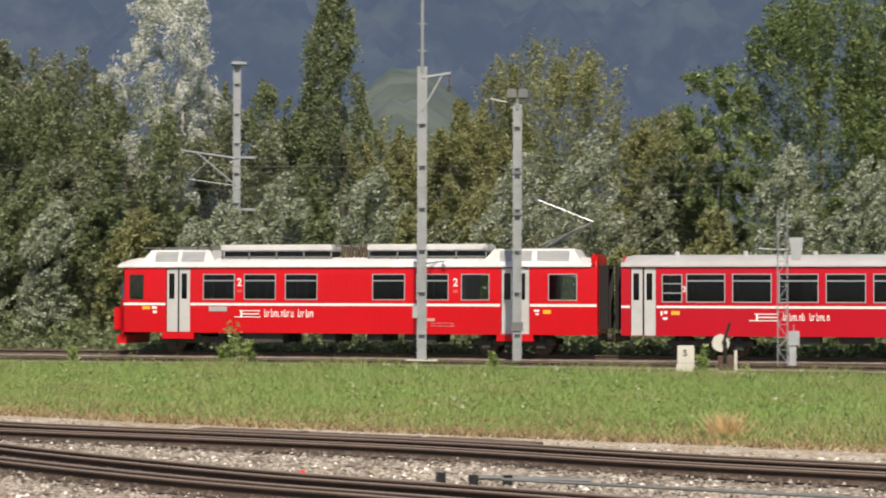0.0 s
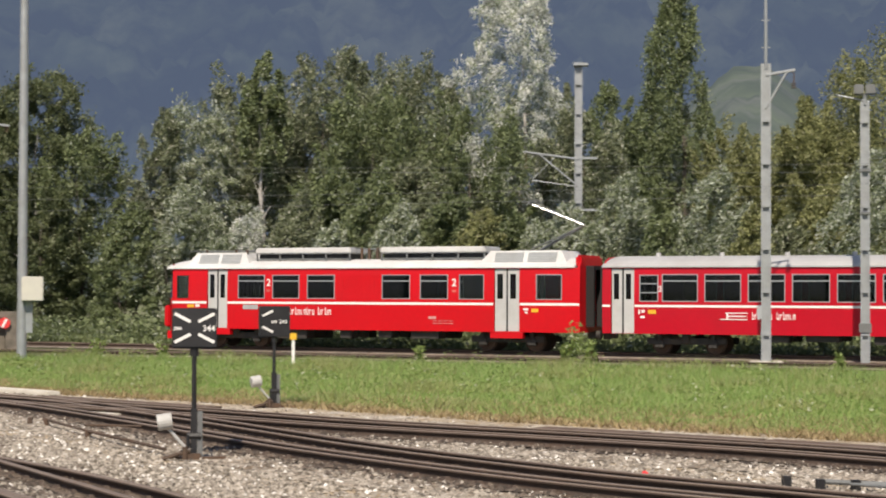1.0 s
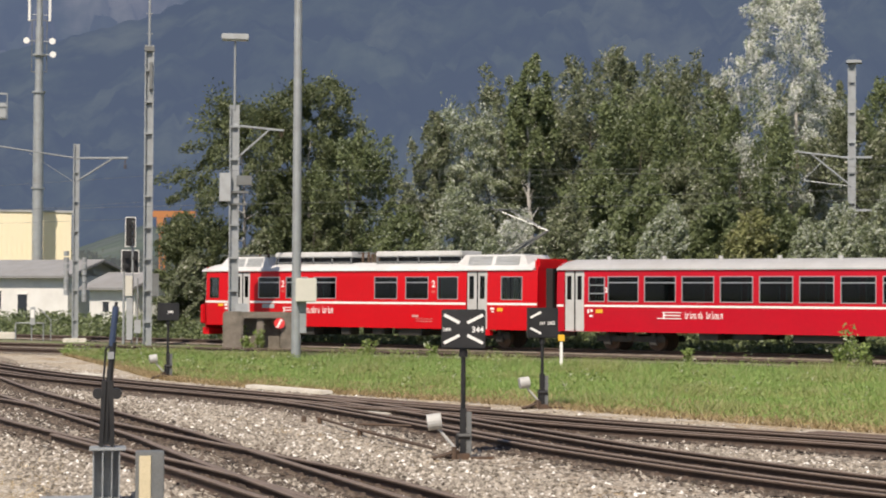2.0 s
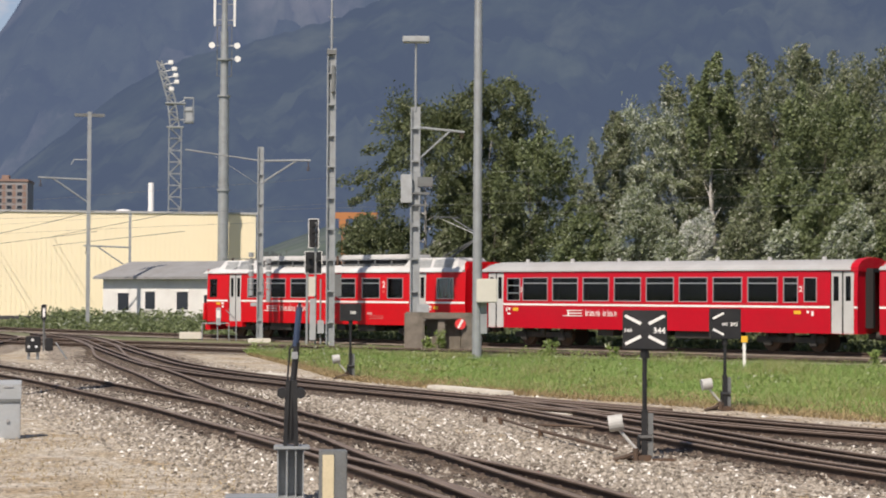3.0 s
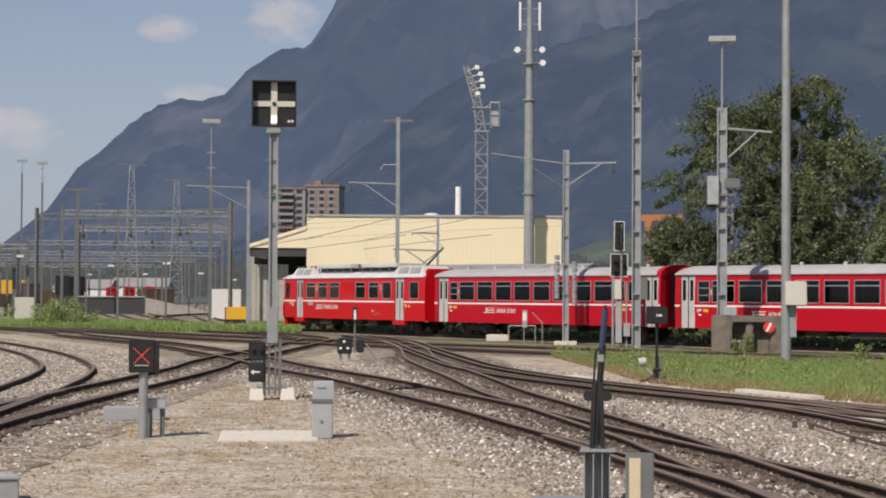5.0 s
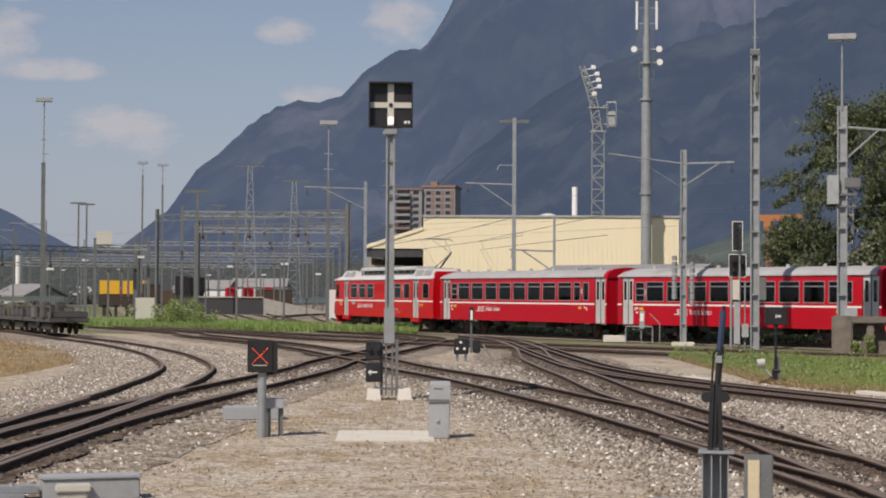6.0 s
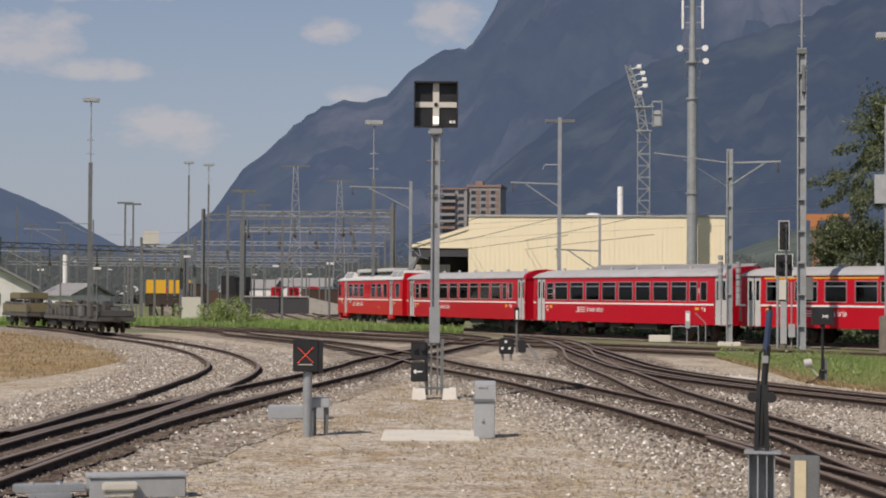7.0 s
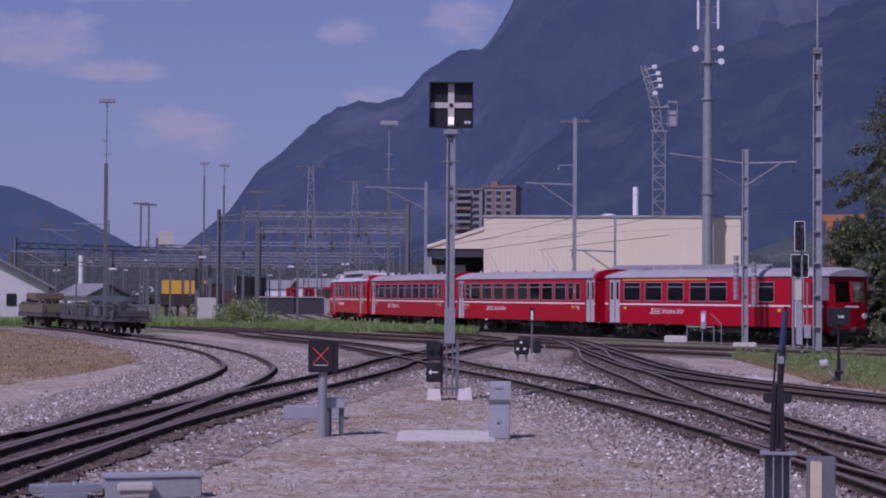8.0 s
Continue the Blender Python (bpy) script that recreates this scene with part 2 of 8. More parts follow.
BALLAST = ground_mat("ballast", [(0.30, 0.25, 0.195), (0.21, 0.162, 0.118), (0.36, 0.32, 0.27)], [0.5, 2.5], stone=0.65, stone_scale=13, bump=0.9)
STONE_LT = leaf_mat("ballast_stones", (0.095, 0.078, 0.058), (0.46, 0.41, 0.345), (0.78, 0.75, 0.70), 0.07, 0.9, 0.0)
STONE_RUST = leaf_mat("rusty_ballast_stones", (0.036, 0.028, 0.022), (0.15, 0.115, 0.09), (0.40, 0.36, 0.31), 0.05, 0.9, 0.0)
RUSTBED = ground_mat("rust_stained_ballast", [(0.115, 0.085, 0.062), (0.075, 0.055, 0.042), (0.17, 0.135, 0.105)], [0.8, 3.0], stone=0.5, stone_scale=14, bump=0.9)
DIRT = ground_mat("dry_gravel_ground", [(0.44, 0.375, 0.285), (0.355, 0.275, 0.18), (0.49, 0.44, 0.37)], [0.35, 1.6], stone=0.5, stone_scale=19, bump=0.6)
SOIL = ground_mat("meadow_soil", [(0.21, 0.26, 0.075), (0.28, 0.27, 0.11), (0.25, 0.30, 0.09)], [0.3, 1.4], stone=0.2, bump=0.5)
DRYSOIL = ground_mat("parched_turf", [(0.30, 0.205, 0.105), (0.39, 0.32, 0.22), (0.24, 0.175, 0.09)], [0.25, 1.2], stone=0.06, bump=0.5)
FARGROUND = ground_mat("valley_ground", [(0.17, 0.18, 0.10), (0.25, 0.23, 0.17), (0.12, 0.15, 0.06)], [0.03, 0.12], stone=0.1, stone_scale=0.6, bump=0.1)


# ---- mesh helpers ----
def box(bm, x0, x1, y0, y1, z0, z1, m=None, bev=0.0):
    r = bmesh.ops.create_cube(bm, size=1.0)
    vs = r["verts"]
    for v in vs:
        v.co = Vector((x0 + (v.co.x + 0.5) * (x1 - x0), y0 + (v.co.y + 0.5) * (y1 - y0), z0 + (v.co.z + 0.5) * (z1 - z0)))
    if bev:
        es = list({e for v in vs for e in v.link_edges})
        r = bmesh.ops.bevel(bm, geom=es, offset=bev, segments=2, affect='EDGES')
        vs = list({v for f in r["faces"] for v in f.verts} | {v for v in vs if v.is_valid})
    if m is not None:
        bmesh.ops.transform(bm, matrix=m, verts=[v for v in vs if v.is_valid])
    return vs


def rod(bm, a, b, r0, r1=None, n=8):
    """A round bar from a to b."""
    a, b = Vector(a), Vector(b)
    r1 = r0 if r1 is None else r1
    d = b - a
    m = Matrix.Translation((a + b) / 2) @ d.to_track_quat("Z", "Y").to_matrix().to_4x4()
    bmesh.ops.create_cone(bm, cap_ends=True, segments=n, radius1=r0, radius2=r1, depth=d.length, matrix=m)


def ball(bm, c, r, n=8, sz=1.0):
    bmesh.ops.create_uvsphere(bm, u_segments=n, v_segments=max(4, n // 2), radius=r, matrix=Matrix.Translation(c) @ Matrix.Diagonal((1, 1, sz, 1)))


def part(name, bm, material, parent=None, label="", smooth=False):
    me = bpy.data.meshes.new(name)
    bmesh.ops.recalc_face_normals(bm, faces=bm.faces)
    bm.to_mesh(me)
    bm.free()
    if smooth:
        for p in me.polygons:
            p.use_smooth = True
    me.materials.append(material)
    ob = new(name, me)
    ob.parent = parent
    if label:
        tagged(ob, label)
    return ob


def boxes(name, material, parent, items, label="", bev=0.0):
    first = None
    for it in items:
        bm = bmesh.new()
        box(bm, *it, bev=bev)
        ob = part(name, bm, material, parent, label)
        first = first or ob
    return first


def rods(name, material, parent, items, label="", n=8):
    first = None
    for it in items:
        bm = bmesh.new()
        rod(bm, *it, n=n)
        ob = part(name, bm, material, parent, label)
        first = first or ob
    return first


def frame_ring(name, material, parent, x0, x1, z0, z1, w, ya, yb):
    """A rectangular frame in one piece."""
    bm = bmesh.new()
    o = [(x0, z0), (x1, z0), (x1, z1), (x0, z1)]
    i = [(x0 + w, z0 + w), (x1 - w, z0 + w), (x1 - w, z1 - w), (x0 + w, z1 - w)]
    q = [[bm.verts.new((x, y, z)) for x, z in ring] for y in (ya, yb) for ring in (o, i)]
    for k in range(4):
        j = (k + 1) % 4
        bm.faces.new((q[0][k], q[0][j], q[1][j], q[1][k]))
        bm.faces.new((q[2][k], q[2][j], q[3][j], q[3][k]))
        bm.faces.new((q[0][k], q[0][j], q[2][j], q[2][k]))
        bm.faces.new((q[1][k], q[1][j], q[3][j], q[3][k]))
    return part(name, bm, material, parent)


def raw(name, verts, faces, material, parent=None):
    """A mesh from arrays of verts (N, 3) and faces (M, 3 or 4)."""
    verts, faces = np.asarray(verts, dtype=np.float32), np.asarray(faces, dtype=np.int32)
    me = bpy.data.meshes.new(name)
    k = faces.shape[1]
    me.vertices.add(len(verts))
    me.vertices.foreach_set("co", verts.ravel())
    me.loops.add(faces.size)
    me.loops.foreach_set("vertex_index", faces.ravel())
    me.polygons.add(len(faces))
    me.polygons.foreach_set("loop_start", np.arange(0, faces.size, k, dtype=np.int32))
    me.update(calc_edges=True)
    me.materials.append(material)
    ob = new(name, me)
    ob.parent = parent
    return ob


def thing(name, x, y, z=None, rz=0.0, label="", category="", group="", kind=""):
    ob = new(name)
    ob.empty_display_size = 0.2
    ob.matrix_basis = pose(x, y, GROUND if z is None else z, 0, 0, rz)
    return tagged(ob, label, category, group, kind)


def text_part(name, body, size, material, parent, m, label=""):
    """Letters in the built-in font, as a thin mesh."""
    c = bpy.data.curves.new(name, 'FONT')
    c.body, c.size, c.extrude, c.offset, c.align_x, c.align_y = body, size, 0.002, size * 0.022, 'CENTER', 'CENTER'
    tmp = new(name, c)
    bpy.context.view_layer.update()
    me = bpy.data.meshes.new_from_object(tmp.evaluated_get(bpy.context.evaluated_depsgraph_get()))
    bpy.data.objects.remove(tmp)
    me.materials.clear()
    me.materials.append(material)
    ob = new(name, me)
    ob.parent = parent
    ob.matrix_basis = m
    if label:
        tagged(ob, label)
    return ob


def spot(az, d):
    """The plan's place at d metres from the tripod, az degrees clockwise from +y."""
    return d * math.sin(radians(az)), d * math.cos(radians(az))


def spline(points, step=0.5):
    """A smooth line (Catmull-Rom) through the points, at even steps."""
    p = [np.array(q, float) for q in points]
    p = [2 * p[0] - p[1]] + p + [2 * p[-1] - p[-2]]
    out = []
    for i in range(1, len(p) - 2):
        n = max(2, int(np.linalg.norm(p[i + 1] - p[i]) / step))
        for k in range(n):
            t = k / n
            out.append(0.5 * (2 * p[i] + (p[i + 1] - p[i - 1]) * t + (2 * p[i - 1] - 5 * p[i] + 4 * p[i + 1] - p[i + 2]) * t ** 2
                              + (3 * p[i] - p[i - 1] - 3 * p[i + 1] + p[i + 2]) * t ** 3))
    out.append(p[-2])
    return np.array(out)


def normals(line):
    d = np.gradient(line, axis=0)
    d /= np.linalg.norm(d, axis=1)[:, None]
    return np.stack([-d[:, 1], d[:, 0]], 1)


GROUND = -0.17

# ---- the train's line: heading and curvature along its length ----
KAPPA_S = [-60.0, -35.0, -10.0, 15.0, 40.0, 65.0, 90.0, 115.0, 140.0]
KAPPA = [0.0021, 0.0002, -0.0016, -0.0034, -0.0050, -0.0057, -0.0061, -0.0063, -0.0066]
_s = np.arange(-110.0, 190.0, 0.5)
_h = np.cumsum(np.interp(_s, KAPPA_S, KAPPA)) * 0.5
_i0 = int(np.argmin(abs(_s)))
_h = _h - _h[_i0] + radians(149.71)
_x = np.concatenate([[0], np.cumsum((np.cos(_h[1:]) + np.cos(_h[:-1])) * 0.25)])
_y = np.concatenate([[0], np.cumsum((np.sin(_h[1:]) + np.sin(_h[:-1])) * 0.25)])
LINE = np.stack([_x - _x[_i0] + 0.274, _y - _y[_i0] + 75.746], 1)


def on_line(s):
    return Vector((float(np.interp(s, _s, LINE[:, 0])), float(np.interp(s, _s, LINE[:, 1]))))


# ---- ground ----
def sheet(name, material, outline, z, label, category, kind="structure", cut=None):
    """A flat piece of ground inside an outline."""
    bm = bmesh.new()
    f = bm.faces.new([bm.verts.new((x, y, z)) for x, y in outline])
    bmesh.ops.triangulate(bm, faces=[f])
    ob = part(name, bm, material)
    for p in ob.data.polygons:
        if p.normal.z < 0:
            p.flip()
    return tagged(ob, label, category, kind=kind)


def strip(line, w0, w1, z, name, material, label, category, ragged=0.0):
    nn = normals(line)
    k = [[ragged * noise.noise(Vector((q[0] * 0.9, q[1] * 0.9, s))) for q in line] for s in (w0, w1 + 5.0)]
    a, b = line + nn * (w0 + np.array(k[0]))[:, None], line + nn * (w1 + np.array(k[1]))[:, None]
    v = np.concatenate([np.c_[a, np.full(len(a), z)], np.c_[b, np.full(len(b), z)]])
    k = len(a)
    f = [(i, i + 1, k + i + 1, k + i) if w0 > w1 else (k + i, k + i + 1, i + 1, i) for i in range(k - 1)]
    ob = raw(name, v, f, material)
    return tagged(ob, label, category, kind="structure")


bm = bmesh.new()
rings = [0.5, 12, 30, 60, 100, 160, 260, 450, 800, 1500, 2600, 4200]
prev = None
for r in rings:
    ring = [bm.verts.new((r * math.sin(a * math.pi / 36), r * math.cos(a * math.pi / 36), GROUND - 0.02)) for a in range(72)]
    if prev:
        for i in range(72):
            bm.faces.new((prev[i], prev[(i + 1) % 72], ring[(i + 1) % 72], ring[i]))
    prev = ring
ground = part("ground", bm, FARGROUND)
for p in ground.data.polygons:
    if p.normal.z < 0:
        p.flip()
tagged(ground, "broad flat valley floor of grass and gravel", "ground", kind="structure")

# track centre lines
T_F = [(-36.5, 94.5), (-30.5, 84.5), (-24.5, 71.0), (-20.4, 61.8), (-17.2, 54.9), (-14.0, 49.4), (-11.0, 45.2), (-8.6, 42.2), (-5.2, 38.3)]
T_F1 = [(-8.6, 42.2), (-5.2, 38.3), (-2.0, 34.9), (1.1, 31.4), (4.3, 28.6), (7.1, 26.0), (9.4, 23.2), (11.6, 20.9), (15.0, 17.4), (22.0, 10.0)]
T_F2 = [(-8.6, 42.2), (-5.2, 38.2), (-2.4, 33.0), (-0.6, 29.2), (0.9, 26.2), (3.35, 22.3), (5.6, 19.6), (8.0, 16.6), (13.0, 10.0)]
T_N = [(-68.0, 107.0), (-55.0, 95.2), (-49.5, 87.6), (-39.0, 76.0), (-33.0, 68.2), (-27.0, 59.6), (-22.6, 52.8), (-17.4, 45.6), (-13.3, 39.2), (-10.7, 35.1), (-7.9, 30.3), (-5.4, 26.2), (-3.2, 22.6), (-1.4, 19.0), (1.0, 13.5), (4.0, 6.0)]
T_M = [(-30.7, 84.4), (-25.8, 73.3), (-21.5, 62.0), (-18.6, 55.3), (-15.4, 48.3), (-12.5, 41.7), (-10.1, 36.8), (-7.25, 31.0), (-5.93, 28.3), (-4.76, 25.6), (-3.14, 22.0), (-2.28, 20.1), (-0.9, 17.0)]
T_X = [(-62.0, 117.0), (-50.0, 104.0), (-42.0, 96.5), (-36.2, 88.0), (-33.0, 78.5), (-30.4, 69.4), (-26.9, 57.0), (-24.6, 50.4), (-22.0, 41.6), (-20.3, 35.7), (-18.9, 31.0), (-17.4, 26.4), (-15.6, 21.6), (-13.6, 16.5), (-11.0, 10.0)]
T_L = [(-74.0, 101.0), (-62.0, 90.0), (-52.4, 79.6), (-44.6, 71.4), (-37.3, 62.6), (-32.3, 55.7), (-28.4, 49.6), (-25.6, 44.2), (-23.6, 39.8), (-22.1, 36.4), (-20.6, 32.8), (-18.9, 28.6), (-17.57, 25.3), (-16.6, 22.4), (-15.8, 20.1), (-14.6, 16.8)]
T_2 = [(-110.0, 142.0), (-85.0, 122.0), (-66.0, 107.5), (-55.0, 98.4), (-41.5, 85.2), (-36.5, 81.5), (-31.5, 78.6), (-26.0, 75.2), (-21.9, 72.4), (-18.4, 70.2), (-8.0, 65.4), (2.0, 61.0), (11.5, 56.2), (18.5, 51.6), (24.5, 46.0), (31.0, 38.0), (40.0, 26.0)]
T_3 = [(-95.0, 134.0), (-72.0, 115.0), (-58.0, 103.5), (-45.0, 93.0), (-36.0, 86.5), (-28.0, 81.5), (-18.0, 76.4), (-6.0, 70.6), (8.0, 64.0), (18.0, 58.5), (28.0, 52.2), (40.0, 42.0)]

RAIL_PROFILE = [(-0.062, -0.150), (0.062, -0.150), (0.062, -0.138), (0.012, -0.122), (0.010, -0.045), (0.035, -0.034), (0.035, -0.006),
                (0.028, 0.0), (-0.028, 0.0), (-0.035, -0.006), (-0.035, -0.034), (-0.010, -0.045), (-0.012, -0.122), (-0.062, -0.138)]
RAIL_W = 1.45   # worn heads with wide fastenings


def rail(line, off, parent, name="rail"):
    nn = normals(line)
    c = line + nn * off
    k = len(RAIL_PROFILE)
    prof = np.array(RAIL_PROFILE)
    v = np.zeros((len(c), k, 3))
    v[:, :, 0] = c[:, None, 0] + nn[:, None, 0] * prof[None, :, 0] * RAIL_W
    v[:, :, 1] = c[:, None, 1] + nn[:, None, 1] * prof[None, :, 0] * RAIL_W
    v[:, :, 2] = prof[None, :, 1]
    f = [(i * k + j, i * k + (j + 1) % k, (i + 1) * k + (j + 1) % k, (i + 1) * k + j) for i in range(len(c) - 1) for j in range(k)]
    ob = raw(name, v.reshape(-1, 3), f, RAILMAT, parent)
    ob.data.materials.append(RAILTOP)
    for p in ob.data.polygons:
        if p.index % k in (6, 7, 8):
            p.material_index = 1
    return ob


SLEEPERS = []


def track(points, offs, label, sleeper=2.5, near=True, step=0.5, spacing=0.62, span=None):
    line = spline(points, step)
    ob = thing("railway_track", 0, 0, -0.003 * len(SLEEPERS), label=label, category="railway track", group="yard tracks")
    for o in offs:
        rail(line, o, ob)
    SLEEPERS.append((ob, line, sleeper, spacing, span))
    return ob, line


STD, MET = (-0.753, 0.753), (-0.535, 0.535)
DUAL = (-0.753, 0.753, 0.31, -0.42)
track_far, L_F = track(T_F, DUAL, "dark mixed-gauge track on timber sleepers in ballast")
track_far_b, L_F1 = track(T_F1, DUAL, "dark mixed-gauge track beside the grass strip")
track_far_c, L_F2 = track(T_F2, DUAL, "dark mixed-gauge track in pale ballast")
track_near, L_N = track(T_N, STD, "brown rusty track on timber sleepers in pale ballast")
# the rail of a further turnout that leaves the near track
rail(spline([(-7.75, 28.3), (-6.6, 26.3), (-5.61, 24.5), (-4.74, 22.9), (-4.16, 21.8), (-3.19, 19.9), (-1.9, 17.4), (-0.5, 14.6)], 0.5), 0, track_near)
track_m, L_M = track(T_M, MET, "curved rusty turnout track joining another")
track_x, L_X = track(T_X, STD, "rusty track that crosses another at a diamond")
for o in (-0.62, 0.62):     # check rails by the crossing
    rail(L_X[(L_X[:, 1] > 19.0) & (L_X[:, 1] < 37.5)], o, track_x, "check_rail")
track_l, L_L = track(T_L, STD, "sharply curved rusty siding in pale ballast")
for o in (-0.63, 0.63):
    rail(L_L[(L_L[:, 1] > 24.0) & (L_L[:, 1] < 34.0)], o, track_l, "check_rail")
track_2, L_2 = track(T_2, MET, "narrow-gauge track with weeds beside the grass strip")
track_3, L_3 = track(T_3, MET, "narrow-gauge track in pale ballast beside the main line")
line_main = LINE[(_s > -100) & (_s < 185)][::2]
track_main = thing("railway_track", 0, 0, 0, label="narrow-gauge main line on which the red train runs", category="railway track", group="yard tracks")
for o in MET:
    rail(line_main, o, track_main)
SLEEPERS.append((track_main, line_main, 2.0, 0.62, None))

# ballast beds
for bed, (ln, w) in enumerate(((L_N, 2.3), (L_M, 2.2), (L_X, 2.2), (L_L, 3.3), (L_F, 2.1), (L_F1, 2.1), (L_F2, 2.1), (L_2, 1.9), (L_3, 2.0), (line_main, 2.2))):
    strip(ln, w, -w, GROUND + 0.006 + 0.002 * bed, "ballast_bed", BALLAST, "bed of pale grey crushed stone under a track", "ballast", 0.35)

# rust-stained stone along each rail
for bed, (ln, offs) in enumerate(((L_N, STD), (L_M, MET), (L_X, STD), (L_L, STD), (L_F, (0,)), (L_F1, (0,)), (L_F2, (0,)), (L_2, MET), (L_3, MET), (line_main, MET))):
    if ln is L_L:       # the curve itself lies in clean stone
        ln = ln[ln[:, 1] < 33.0]
    for j, o in enumerate(offs):
        wide = 1.0 if offs == (0,) else 0.24
        strip(ln, o + wide, o - wide, GROUND + 0.046 - 0.002 * bed + 0.001 * j, "rust_stain", RUSTBED, "rust-brown stained stone along a rail", "ballast", 0.22)

# oily stained stone where the siding joins
strip(L_X[(L_X[:, 1] > 17.0) & (L_X[:, 1] < 34.0)], 1.15, -1.35, GROUND + 0.0475, "rust_stain", RUSTBED, "rust-brown stained stone under the turnout", "ballast", 0.5)
strip(L_L[(L_L[:, 1] > 17.0) & (L_L[:, 1] < 30.0)], 1.0, -1.0, GROUND + 0.0485, "rust_stain", RUSTBED, "rust-brown stained stone under the turnout", "ballast", 0.4)
# ground sheets between the tracks
sheet("gravel_ground", DIRT, [(-60, 8), (30, 8), (30, 17), (8, 46), (-10, 66), (-24, 79), (-36, 89), (-46, 93), (-72, 92), (-90, 60)], GROUND, "trodden dry gravel with thin parched grass", "gravel")
between = [tuple(q) for q in (L_F1 + normals(L_F1) * 2.0)[::6]]


def mountain(name, material, profile, near_d, far_d, base_h, seed, label, rough=1.0):
    """A slope that climbs from near_d to its crest at far_d; profile: (azimuth, crest's angle of elevation) in degrees."""
    az = np.arange(profile[0][0], profile[-1][0] + 0.01, 0.22)
    el = np.interp(az, [p[0] for p in profile], [p[1] for p in profile])
    rows = 46
    v = []
    for j in range(rows):
        t = j / (rows - 1)
        for i, a in enumerate(az):
            d = near_d + (far_d - near_d) * t
            crest = far_d * math.tan(radians(el[i]))
            p = Vector((a * 0.55 + seed, t * 9.0, seed))
            ridge = noise.fractal(p, 0.9, 2.1, 6)
            gully = noise.fractal(Vector((a * 0.9 + t * 3.0 + seed, t * 3.2, 3.3 + seed)), 0.8, 2.0, 5)
            h = base_h + (crest - base_h) * (t ** 1.25)
            h += (ridge * 0.14 + gully * 0.06) * crest * math.sin(math.pi * t) * rough
            h += noise.fractal(Vector((a * 4.0, seed, 1.0)), 0.8, 2.0, 4) * crest * 0.012 * t
            v.append((*spot(a, d), h))
    n = len(az)
    f = [(j * n + i, j * n + i + 1, (j + 1) * n + i + 1, (j + 1) * n + i) for j in range(rows - 1) for i in range(n - 1)]
    ob = raw(name, v, f, material)
    for p in ob.data.polygons:
        p.use_smooth = True
    return tagged(ob, label, "mountain", kind="structure")


def hazed_slope_mat(name, wood, meadow, rock, s1, s2, haze, amount):
    """Wooded slopes seen through kilometres of air: woods, clearings and rock; the air's blue haze is mixed in as
    emission.
    """
    m = bpy.data.materials.new(name)
    m.use_nodes = True
    n, l = m.node_tree.nodes, m.node_tree.links
    b = n["Principled BSDF"]
    out = n["Material Output"]
    b.inputs["Roughness"].default_value, b.inputs["Specular IOR Level"].default_value = 1.0, 0.0
    tc = n.new("ShaderNodeTexCoord")
    last = None
    for sc, lo, hi, c in ((s1, 0.42, 0.72, meadow), (s2, 0.50, 0.80, rock)):
        t = n.new("ShaderNodeTexNoise")
        t.inputs["Scale"].default_value, t.inputs["Detail"].default_value, t.inputs["Roughness"].default_value = sc, 9, 0.62
        l.new(tc.outputs["Object"], t.inputs["Vector"])
        r = n.new("ShaderNodeValToRGB")
        r.color_ramp.elements[0].position, r.color_ramp.elements[1].position = lo, hi
        l.new(t.outputs["Fac"], r.inputs["Fac"])
        mx = n.new("ShaderNodeMixRGB")
        l.new(r.outputs["Color"], mx.inputs["Fac"])
        if last is None:
            mx.inputs["Color1"].default_value = (*wood, 1)
        else:
            l.new(last, mx.inputs["Color1"])
        mx.inputs["Color2"].default_value = (*c, 1)
        last = mx.outputs["Color"]
    l.new(last, b.inputs["Base Color"])
    # painted haze: one even glow laid over the lit surface
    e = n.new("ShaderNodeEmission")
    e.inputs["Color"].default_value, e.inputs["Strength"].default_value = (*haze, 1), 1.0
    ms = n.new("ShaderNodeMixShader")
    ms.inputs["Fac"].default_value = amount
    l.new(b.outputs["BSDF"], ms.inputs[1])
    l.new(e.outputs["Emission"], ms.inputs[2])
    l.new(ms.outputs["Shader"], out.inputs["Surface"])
    return m


# cloud shade is put into SLOPE's and SPUR's dark colours, haze into the emission
SLOPE = hazed_slope_mat("wooded_mountain_slope", (0.010, 0.018, 0.012), (0.075, 0.095, 0.060), (0.30, 0.28, 0.27), 0.007, 0.0045, (0.106, 0.146, 0.245), 0.74)
SLOPE_FAR = hazed_slope_mat("distant_mountain_slope", (0.03, 0.04, 0.04), (0.05, 0.06, 0.05), (0.10, 0.10, 0.10), 0.004, 0.003, (0.110, 0.155, 0.250), 0.78)
FOOTHILL = hazed_slope_mat("sunny_foothill", (0.030, 0.048, 0.020), (0.15, 0.19, 0.09), (0.20, 0.20, 0.18), 0.012, 0.02, (0.125, 0.152, 0.185), 0.58)
